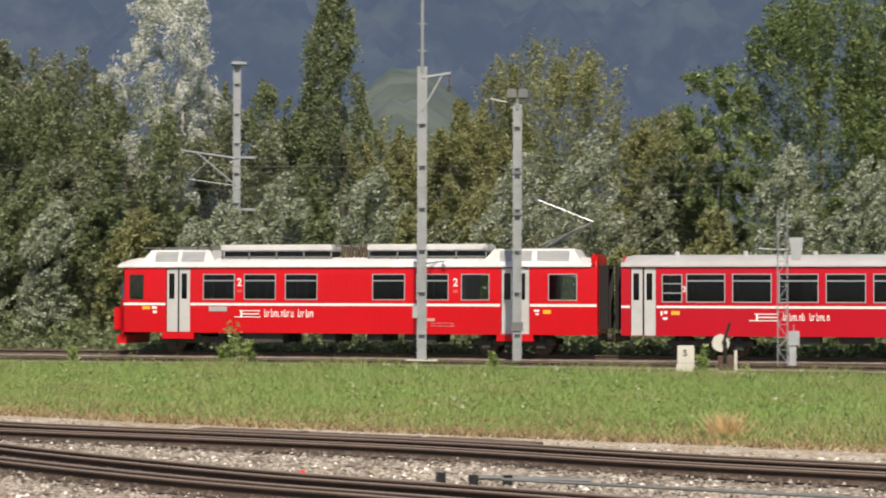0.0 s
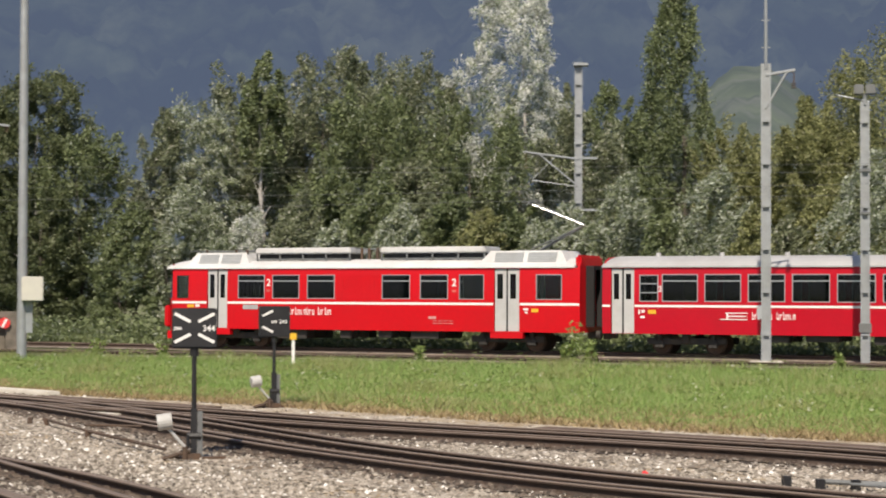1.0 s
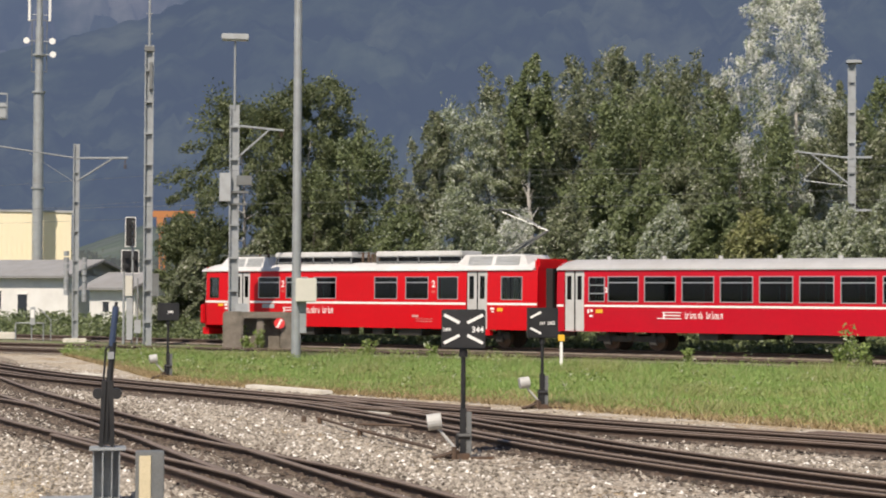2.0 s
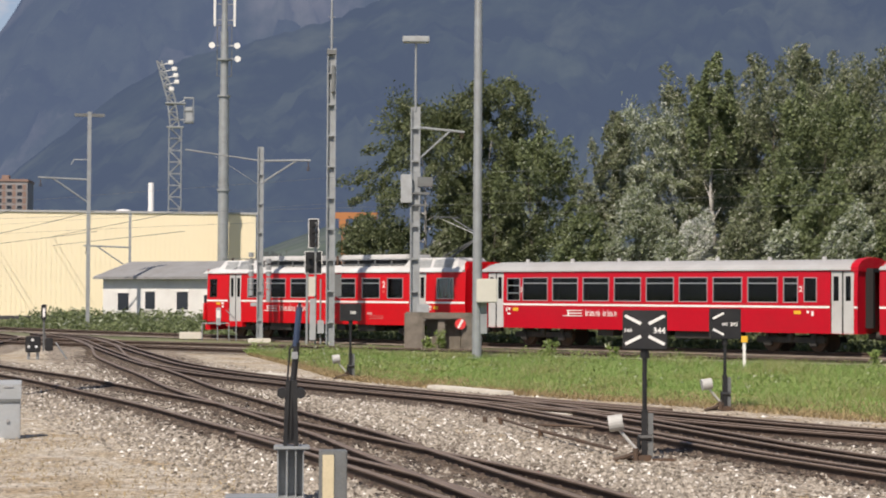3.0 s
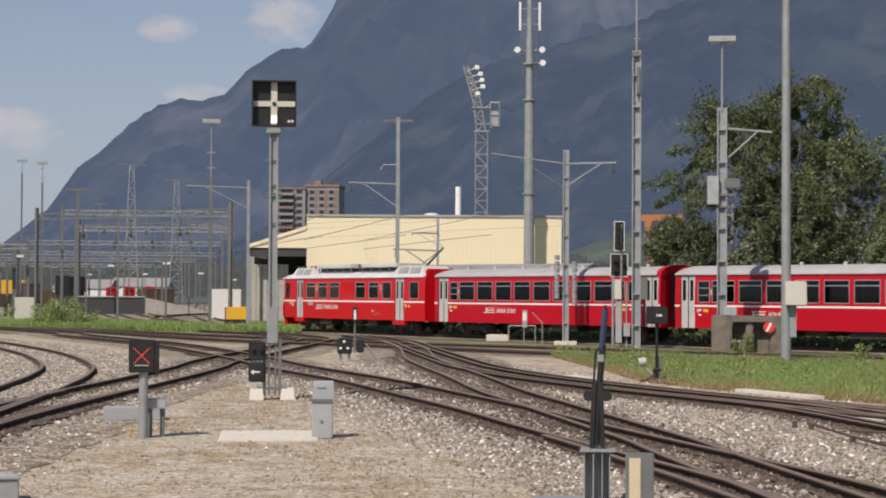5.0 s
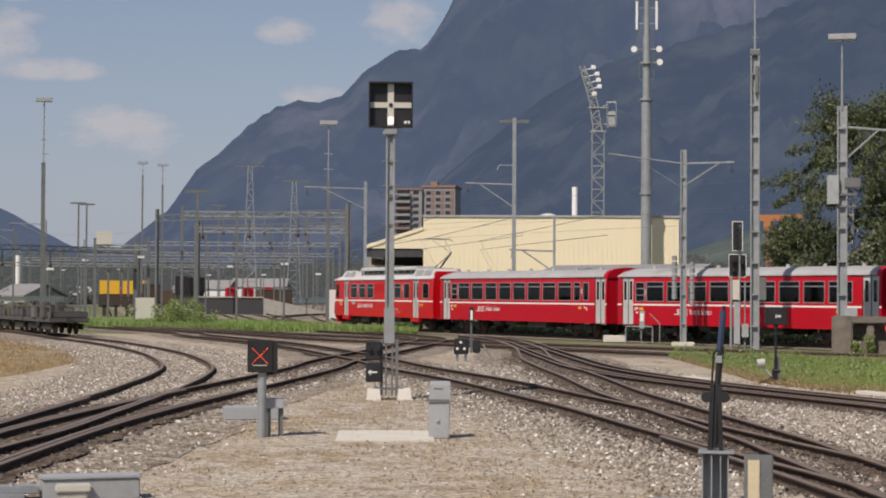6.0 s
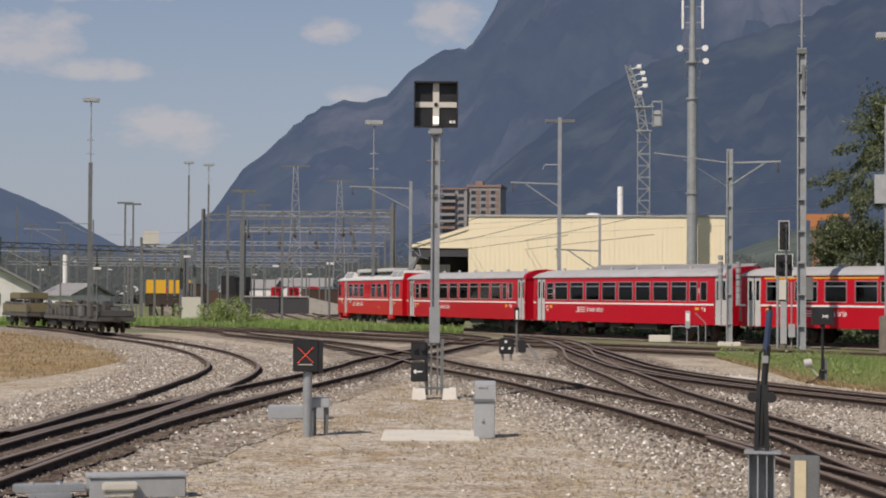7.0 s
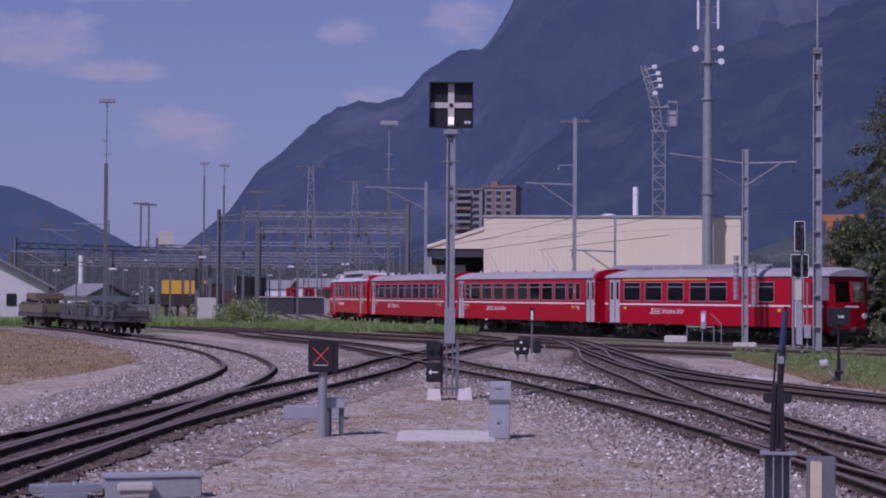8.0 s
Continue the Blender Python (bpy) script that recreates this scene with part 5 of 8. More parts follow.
# ---- masts, signals and other lineside things ----
def at(name, az, d, label, category, group="", face=True, rz=0.0):
    """A thing at a bearing; face: its front (-y) turned to the tripod."""
    x, y = spot(az, d)
    return thing(name, x, y, rz=(-az if face else 0) + rz, label=label, category=category, group=group)


def h_mast(az, d, top, w=0.30, label="", rod_to=0.0, base=True, name="catenary_mast", rings=0, dep=0.22):
    """A steel mast of two channels with cross plates."""
    ob = at(name, az, d, label or "grey galvanised catenary mast beside the line", "mast", "lineside masts")
    section = [(-w / 2 - 0.03, -dep / 2), (-w / 2 + 0.03, -dep / 2), (-w / 2 + 0.03, -0.012), (w / 2 - 0.03, -0.012), (w / 2 - 0.03, -dep / 2), (w / 2 + 0.03, -dep / 2),
               (w / 2 + 0.03, dep / 2), (w / 2 - 0.03, dep / 2), (w / 2 - 0.03, 0.012), (-w / 2 + 0.03, 0.012), (-w / 2 + 0.03, dep / 2), (-w / 2 - 0.03, dep / 2)]
    bm = bmesh.new()
    lo, hi = [[bm.verts.new((x, y, z)) for x, y in section] for z in (-0.1, top + 0.17)]
    bm.faces.new(hi)
    for i in range(12):
        bm.faces.new((lo[i], lo[(i + 1) % 12], hi[(i + 1) % 12], hi[i]))
    part("post", bm, STEEL, ob)
    n = int(top / 1.4)
    for k in range(n):
        z = 1.0 + k * 1.4
        boxes("batten", STEEL, ob, [(-w / 2 - 0.035, w / 2 + 0.035, -dep / 2 - 0.012, dep / 2 + 0.012, z, z + 0.07)])
    if rod_to:
        bm = bmesh.new()
        rod(bm, (0, 0, top), (0, 0, rod_to), 0.055, 0.045, n=8)
        for k in range(3):
            z = top + 0.7 + k * 0.9
            rod(bm, (-0.14, 0, z), (0.14, 0, z), 0.02, n=6)
        part("top_tube", bm, STEEL, ob)
    if base:
        boxes("footing", CONCRETE_LT, ob, [(-0.55, 0.55, -0.45, 0.45, -0.2, 0.16)], "pale concrete footing", bev=0.04)
    return ob


def cantilever(ob, z, reach, drop=0.9, side=1, flat=0.15):
    """A bracket arm with stay and insulators, in the mast's own plane."""
    a = new("bracket")
    a.parent = ob
    tip = (side * reach, 0, z + flat)
    rods("top_tube", STEEL, a, [((0, 0, z), tip, 0.055)], n=6)
    rods("stay", STEEL, a, [((0, 0, z - drop), (side * reach * 0.72, 0, z + flat * 0.7), 0.045)], n=6)
    bm = bmesh.new()
    x = side * reach * 0.95
    rod(bm, (x, 0, z + flat), (x, 0, z - 0.25), 0.02, n=6)
    for k in range(3):
        rod(bm, (x, 0, z - 0.28 - 0.07 * k), (x, 0, z - 0.31 - 0.07 * k), 0.08, n=8)
    part("insulator", bm, RUST, a)
    return a


def flood_box(ob, z, w=1.15, tilt=0.0, depth=0.5, h=0.26):
    bm = bmesh.new()
    box(bm, -w / 2, w / 2, -depth / 2, depth / 2, z, z + h, bev=0.03)
    f = part("lamp_head", bm, GREYBOX, ob, "flat floodlight housing")
    boxes("lens", LAMPGLASS, f, [(-w / 2 + 0.06, w / 2 - 0.06, -depth / 2 + 0.05, depth / 2 - 0.05, z - 0.012, z - 0.002)])
    rods("neck", STEEL, ob, [((0, 0, z - 0.35), (0, 0, z), 0.04)])


m = h_mast(14.52, 62, 9.75, 0.26, "tall grey steel mast with a bracket arm on a concrete footing", rod_to=15.0)
cantilever(m, 9.55, 0.95, 1.1)
boxes("junction_box", GREYBOX, m, [(-0.30, -0.14, -0.2, 0.1, 1.55, 1.95)])
m = h_mast(17.45, 63, 8.55, 0.24, "slim grey steel mast with two floodlights", base=False)
rods("cross_bar", STEEL, m, [((-0.9, 0, 8.95), (0.15, 0, 8.72), 0.03), ((0, 0, 8.6), (0, 0, 9.0), 0.06)])
for s in (-1, 1):
    boxes("floodlight", STEEL_DARK, m, [(s * 0.19 - 0.16, s * 0.19 + 0.16, -0.2, 0.12, 8.95, 9.28)], "small dark floodlight", bev=0.03)
boxes("clamp", STEEL_DARK, m, [(-0.2, 0.2, -0.15, 0.15, 6.4, 6.5), (-0.17, 0.17, -0.15, 0.15, 5.0, 5.08), (-0.2, 0.2, -0.16, 0.16, 1.1, 1.4)])
m = h_mast(8.84, 88, 13.1, 0.30, "grey catenary mast with brackets among the trees", base=False)
cantilever(m, 8.7, 2.6, 1.3, side=-1, flat=0.35)
boxes("cross_plate", STEEL, m, [(-0.9, 0.9, -0.05, 0.05, 6.25, 6.36), (-0.3, 0.9, -0.05, 0.05, 8.7, 8.8), (-0.25, 0.45, -0.3, 0.3, 13.1, 13.22)])
rods("wire_arm", STEEL, m, [((0, 0, 7.4), (-2.2, 0, 7.7), 0.025), ((-2.2, 0, 7.7), (-1.0, 0, 8.9), 0.02)])


def lattice_post():
    ob = at("lattice_mast", 25.49, 60, "small galvanised lattice mast with a grey lamp box", "mast", "lineside masts")
    bm = bmesh.new()
    for x in (-0.15, 0.15):
        for y in (-0.12, 0.12):
            rod(bm, (x, y, 0), (x, y, 5.0), 0.022, n=5)
    for k in range(12):
        z = 0.2 + 0.4 * k
        s = 1 if k % 2 else -1
        for y in (-0.12, 0.12):
            rod(bm, (-0.15 * s, y, z), (0.15 * s, y, z + 0.4), 0.014, n=5)
        rod(bm, (-0.15, -0.12, z), (0.15, -0.12, z), 0.012, n=5)
    part("lattice", bm, STEEL, ob)
    bm = bmesh.new()
    v = box(bm, 0.2, 0.66, -0.2, 0.1, 3.45, 4.15)
    for q in v:
        if q.co.z < 3.6:
            q.co.x = 0.43 + (q.co.x - 0.43) * 0.6
    part("lamp_box", bm, GREYBOX, ob)
    boxes("signal_box", GREYBOX, ob, [(0.18, 0.52, -0.15, 0.15, 0.75, 1.2), (0.2, 0.42, -0.12, 0.12, 0.0, 0.75)])
    rods("cross_arm", STEEL, ob, [((-0.75, 0, 3.8), (0.3, 0, 3.75), 0.025), ((0, 0, 5), (0.1, 0, 5.4), 0.015)])
    rods("ladder_rail", STEEL, ob, [((0.35, 0.1, 0), (0.35, 0.1, 1.4), 0.02)])


lattice_post()


def pole_with_box():
    ob = at("lamp_pole", -8.02, 63.5, "tall plain grey tubular pole with a cream cabinet", "pole", "lineside masts")
    rods("tube", STEEL, ob, [((0, 0, -0.1), (0, 0, 15.5), 0.17, 0.13)], n=14)
    boxes("cabinet", CREAMBOX, ob, [(-0.02, 0.68, -0.45, 0.05, 2.05, 2.86)], "cream metal cabinet on the pole", bev=0.03)
    boxes("cable_duct", STEEL, ob, [(0.12, 0.34, -0.12, 0.02, 1.0, 2.05)])


pole_with_box()
m = h_mast(-9.94, 80, 10.2, 0.36, "grey catenary mast with a floodlight and bracket arm", base=False, dep=0.3)
rods("top_tube", STEEL, m, [((0, 0, 10.2), (0, 0, 13.0), 0.06, 0.04)])
flood_box(m, 13.15, 1.15)
cantilever(m, 9.5, 2.1, 1.5, flat=-0.2)
bm = bmesh.new()
v = box(bm, -0.62, -0.14, -0.3, 0.1, 6.25, 7.45)
part("lamp_box", bm, GREYBOX, m)
boxes("bracket_box", STEEL_DARK, m, [(0.1, 0.75, -0.2, 0.2, 6.95, 7.35), (-0.25, 0.6, -0.18, 0.18, 6.6, 6.7), (-0.25, 0.55, -0.18, 0.18, 6.1, 6.18)])
boxes("cabinet", GREYBOX, m, [(0.1, 0.62, -0.5, -0.1, 0.3, 1.9)], bev=0.02)
m = h_mast(-12.53, 84, 13.2, 0.34, "tall grey steel mast with a thin top tube", rod_to=19.0, base=False, dep=0.34)
boxes("clamp", STEEL_DARK, m, [(0.0, 0.14, -0.26, 0.2, 11.4, 12.6), (-0.22, 0.22, -0.2, 0.2, 13.1, 13.3), (0.2, 0.5, -0.3, 0.2, 2.2, 3.2)])


def buffer_stop():
    ob = at("buffer_stop", -9.3, 76.5, "weathered concrete buffer stop with a red and white disc", "buffer stop")
    bm = bmesh.new()
    box(bm, -1.25, -0.45, -0.5, 0.6, 0, 1.60, bev=0.06)
    box(bm, 1.05, 1.75, -0.45, 0.6, 0, 1.50, bev=0.06)
    box(bm, -0.45, 1.05, 0.15, 0.6, 0, 1.30, bev=0.05)
    box(bm, -1.2, 1.7, -0.42, 0.6, 1.28, 1.58, bev=0.05)
    box(bm, 0.1, 0.4, -0.3, 0.15, 0, 1.28, bev=0.03)
    for v in bm.verts:
        v.co += Vector((1, 1, 1)) * 0.05 * noise.noise(v.co * 2.3)
    part("block", bm, mat("weathered_concrete", (0.19, 0.165, 0.135), 0.95, var=0.35, scale=2, bump=0.6, dirt=(0.07, 0.065, 0.05), dirt_amount=0.8), ob)
    bm = bmesh.new()
    rod(bm, (1.02, -0.58, 1.12), (1.02, -0.46, 1.12), 0.22, n=20)
    d = part("disc", bm, REDDOT, ob, "red disc with a white bar")
    bm = bmesh.new()
    box(bm, -0.045, 0.045, -0.012, 0.0, -0.19, 0.19, m=pose(1.02, -0.585, 1.12, 0, 28, 0))
    part("bar", bm, WHITE, d)


buffer_stop()


PALEIRON = mat("pale_painted_iron", (0.44, 0.44, 0.42), 0.6, var=0.12, dirt=(0.25, 0.22, 0.19))


def switch_signal(az, d, w, h, z0, texts, turn=0.0, weight=True, flip=1, only_left=False, arms=True):
    """A points indicator: black lantern box with white diagonal arms and a number, on a post with a weighted lever."""
    ob = at("points_signal", az, d, "black points lantern with white bars and a number", "points signal", "points signals", rz=turn)
    bm = bmesh.new()
    box(bm, -w / 2, w / 2, -0.10, 0.10, z0, z0 + h, bev=0.015)
    lan = part("lantern", bm, BLACK, ob)
    cz = z0 + h / 2
    for sx in (-1, 1):
        if not arms or only_left and sx > 0:
            continue
        for sz in (-1, 1):
            bm = bmesh.new()
            ln = w * 0.40
            box(bm, -ln / 2, ln / 2, -0.004, 0.004, -0.022, 0.022, m=pose(sx * w * 0.265, -0.105, cz + sz * h * 0.26, 0, -sx * sz * (-27 if only_left else 27), 0))
            part("arm", bm, WHITE, lan)
    for x, body, s in texts:
        text_part("number", body, s, WHITE, lan, pose(x, -0.104, cz - 0.01, 90, 0, 0))
    rods("post", BLACK, ob, [((0, 0, 0.25), (0, 0, z0), 0.034), ((0, 0, z0 - 0.12), (0, 0, z0), 0.06)])
    boxes("stand", BLACK, ob, [(-0.045, 0.045, -0.05, 0.05, 0, 0.72)])
    boxes("guide_plate", STEEL_DARK, ob, [(0.05, 0.12, -0.03, 0.03, 0.02, 0.68)])
    boxes("foot", RUST, ob, [(-0.35, 0.45, -0.06, 0.06, -0.02, 0.05), (-0.1, 0.1, -0.12, 0.12, 0.0, 0.1)], bev=0.01)
    rods("spindle", BLACK, ob, [((-0.09, -0.02, 0.34), (0.1, -0.02, 0.34), 0.05), ((-0.08, -0.05, 0.06), (-0.08, -0.05, 0.36), 0.025)])
    if weight:
        bm = bmesh.new()
        rod(bm, (-0.06, -0.1, 0.12), (-0.36, -0.1, 0.46), 0.022, n=8)
        part("lever", bm, PALEIRON, ob)
        bm = bmesh.new()
        rod(bm, (-0.50, -0.1, 0.53), (-0.30, -0.1, 0.56), 0.115, n=18)
        part("weight", bm, PALEIRON, ob, "pale grey drum weight")
        rods("linkage", RUST, ob, [((-0.45, -0.1, 0.02), (-0.05, -0.1, 0.14), 0.03), ((-0.3, 0.02, 0.0), (0.0, 0.02, 0.25), 0.025), ((-0.12, -0.12, 0.0), (-0.12, -0.12, 0.2), 0.04)])
    return ob


switch_signal(-2.89, 26.3, 0.62, 0.55, 1.57, [(0.20, "344", 0.115), (-0.235, "344", 0.075)])
switch_signal(-0.47, 38.2, 0.62, 0.62, 1.45, [(0.16, "243", 0.105), (-0.03, "243", 0.08)], turn=14, only_left=True)
switch_signal(-11.90, 51.3, 0.58, 0.48, 1.58, [(0.05, "340", 0.11)], turn=6, arms=False)


def lever_stand():
    """A tall hand lever for points on a fabricated grey pedestal."""
    ob = at("points_lever", -13.70, 20.9, "dark iron hand lever on a grey steel pedestal", "points lever")
    bm = bmesh.new()
    box(bm, -0.19, 0.21, -0.16, 0.16, 0.60, 0.635, bev=0.008)
    box(bm, -0.15, -0.135, -0.12, 0.12, -0.1, 0.60)
    box(bm, 0.13, 0.145, -0.12, 0.12, -0.1, 0.60)
    box(bm, -0.05, -0.035, -0.14, 0.12, -0.1, 0.60)
    box(bm, 0.05, 0.062, -0.14, 0.12, -0.1, 0.60)
    box(bm, -0.15, 0.145, 0.05, 0.065, -0.1, 0.60)
    part("pedestal", bm, STEEL, ob)
    boxes("base_plate", STEEL, ob, [(-0.72, 0.16, -0.22, 0.22, -0.02, 0.08)])
    bm = bmesh.new()
    for s in (-1, 1):
        box(bm, s * 0.085 - 0.024, s * 0.085 + 0.024, -0.06, 0.06, 0.63, 1.36, m=pose(0.0, 0, 0, 0, s * -2.0, 0))
        rod(bm, (s * 0.1, -0.07, 1.22), (s * 0.1, 0.07, 1.22), 0.06, n=12)
    box(bm, -0.07, 0.07, -0.04, 0.04, 0.66, 0.74)
    part("quadrant", bm, BLACK, ob)
    rods("lever_arm", BLACK, ob, [((0.0, 0, 0.70), (0.02, 0, 1.35), 0.05), ((0.02, 0, 1.33), (0.06, 0, 1.78), 0.036), ((-0.07, 0.0, 0.9), (-0.02, 0, 1.72), 0.012)])
    rods("handle", BLUEPAINT, ob, [((0.045, 0, 1.74), (0.085, 0, 2.18), 0.036)])
    rods("latch", BLACK, ob, [((-0.02, 0, 1.70), (0.05, 0, 1.80), 0.014), ((0.085, 0, 2.18), (0.09, 0, 2.23), 0.018)])
    boxes("number_plate", STEEL, ob, [(0.0, 0.07, -0.05, -0.04, 1.60, 1.68)])


lever_stand()


def marker_block():
    ob = at("marker_post", -12.41, 20.0, "short grey-brown marker post with a pale front panel", "marker post")
    boxes("body", STEEL_DARK, ob, [(-0.15, 0.15, -0.12, 0.12, -0.05, 0.66)], bev=0.01)
    boxes("panel", mat("faded_cream_panel", (0.58, 0.50, 0.33), 0.7, var=0.1), ob, [(-0.11, 0.01, -0.135, -0.121, 0.02, 0.62)], "faded cream panel")


marker_block()


def main_signal():
    """A shunting signal: white cross on black quarters, on a channel-steel post in two concrete footings."""
    ob = at("shunting_signal", -23.66, 41.5, "tall shunting signal with a white cross on black", "signal")
    z0, z1, w = 6.07, 7.05, 0.94
    boxes("backboard", BLACK, ob, [(-w / 2, w / 2, 0.0, 0.16, z0, z1)], bev=0.012)
    rim = [(-w / 2 - 0.02, w / 2 + 0.02, -0.16, 0.0, z1 - 0.015, z1 + 0.02), (-w / 2 - 0.02, w / 2 + 0.02, -0.16, 0.0, z0 - 0.02, z0 + 0.012),
           (-w / 2 - 0.02, -w / 2 + 0.01, -0.16, 0.0, z0, z1), (w / 2 - 0.01, w / 2 + 0.02, -0.16, 0.0, z0, z1)]
    boxes("hood", BLACK, ob, rim)
    boxes("cross_upright", CREAMBOX, ob, [(-0.07, 0.07, -0.03, -0.004, z0 + 0.01, z1 - 0.01)])
    boxes("cross_bar", CREAMBOX, ob, [(-w / 2 + 0.01, -0.07, -0.026, -0.004, 6.50, 6.62), (0.07, w / 2 - 0.01, -0.026, -0.004, 6.50, 6.62)])
    bm = bmesh.new()
    rod(bm, (0, -0.05, 6.56), (0, -0.03, 6.56), 0.045, n=12)
    part("lamp", bm, BLACK, ob)
    boxes("lit_panel", glow_mat("white_lamp", (1.0, 0.95, 0.85), 0.9), ob, [(-0.06, 0.06, -0.05, -0.031, z0 + 0.06, z0 + 0.22)])
    boxes("mark", WHITE, ob, [(0.30, 0.36, -0.012, -0.002, z0 + 0.08, z0 + 0.14), (0.38, 0.43, -0.012, -0.002, z0 + 0.08, z0 + 0.14)])
    bm = bmesh.new()
    box(bm, -0.17, 0.17, -0.14, 0.14, 5.88, 6.05, bev=0.03)
    part("neck", bm, STEEL, ob)
    bm = bmesh.new()
    for s in (-1, 1):
        box(bm, s * 0.078 - 0.02, s * 0.078 + 0.02, -0.07, 0.07, 1.35, 5.9)
    box(bm, -0.078, 0.078, -0.012, 0.012, 1.35, 5.9)
    part("post", bm, STEEL, ob)
    for z in (5.3, 4.55, 4.5, 3.9, 4.75):
        rods("step", STEEL_DARK, ob, [((-0.19, -0.05, z), (0.19, -0.05, z), 0.018)], n=6)
    boxes("sleeve", STEEL, ob, [(-0.12, 0.12, -0.1, 0.1, 1.25, 2.05)], bev=0.01)
    bm = bmesh.new()
    for s in (-1, 1):
        box(bm, s * 0.17 - 0.035, s * 0.17 + 0.035, -0.06, 0.06, 0.1, 1.35)
        box(bm, s * 0.07 - 0.02, s * 0.07 + 0.02, -0.06, 0.06, 0.1, 1.30)
    box(bm, -0.32, 0.32, -0.08, 0.08, 0.22, 0.28)
    part("foot_frame", bm, STEEL_DARK, ob)
    for s in (-1, 1):
        bm = bmesh.new()
        v = box(bm, s * 0.34 - 0.17, s * 0.34 + 0.17, -0.3, 0.3, -0.1, 0.25)
        for q in v:
            if q.co.z > 0.1:
                q.co.x = s * 0.34 + (q.co.x - s * 0.34) * 0.8
        part("footing", bm, mat("bright_concrete", (0.74, 0.71, 0.64), 0.9, var=0.08), ob, "pale concrete footing")
    for z in (0.62, 1.08):
        bm = bmesh.new()
        box(bm, -0.52, -0.16, -0.16, 0.1, z - 0.22 if z < 1 else z - 0.2, z + 0.20, bev=0.02)
        f = part("side_lamp_box", bm, BLACK, ob)
        if z < 1:
            bm = bmesh.new()
            box(bm, -0.44, -0.26, -0.168, -0.161, z - 0.015, z + 0.015)
            box(bm, 0, 0.07, -0.004, 0.003, -0.013, 0.013, m=pose(-0.455, -0.164, z, 0, -40, 0))
            box(bm, 0, 0.07, -0.004, 0.003, -0.013, 0.013, m=pose(-0.455, -0.164, z, 0, 40, 0))
            part("arrow", bm, WHITE, f, "white arrow")
        else:
            for x in (-0.44, -0.26):
                bm = bmesh.new()
                rod(bm, (x, -0.24, z + 0.07), (x, -0.16, z + 0.07), 0.06, n=12)
                part("lamp_hood", bm, BLACK, f)


main_signal()


def dwarf_x():
    """A black dwarf signal box with an orange lit cross, and a small cable cabinet."""
    ob = at("dwarf_signal", -27.54, 30.6, "black signal box with an orange lit cross on a grey tube", "signal")
    rods("tube", STEEL, ob, [((0, 0, -0.05), (0, 0, 1.12), 0.075)], n=14)
    bm = bmesh.new()
    box(bm, -0.24, 0.17, -0.13, 0.12, 1.06, 1.58, bev=0.01)
    v = box(bm, 0.17, 0.25, -0.11, 0.12, 1.05, 1.57)
    b = part("lantern", bm, BLACK, ob)
    for s in (-1, 1):
        bm = bmesh.new()
        rod(bm, (-0.035 - s * 0.13, -0.138, 1.20), (-0.035 + s * 0.13, -0.138, 1.46), 0.004, n=6)
        part("cross_tube", bm, ORANGE_GLOW, b, "orange lit tube")
    boxes("cross_tube", CREAMBOX, b, [(-0.15, 0.08, -0.145, -0.134, 1.168, 1.182)])


dwarf_x()


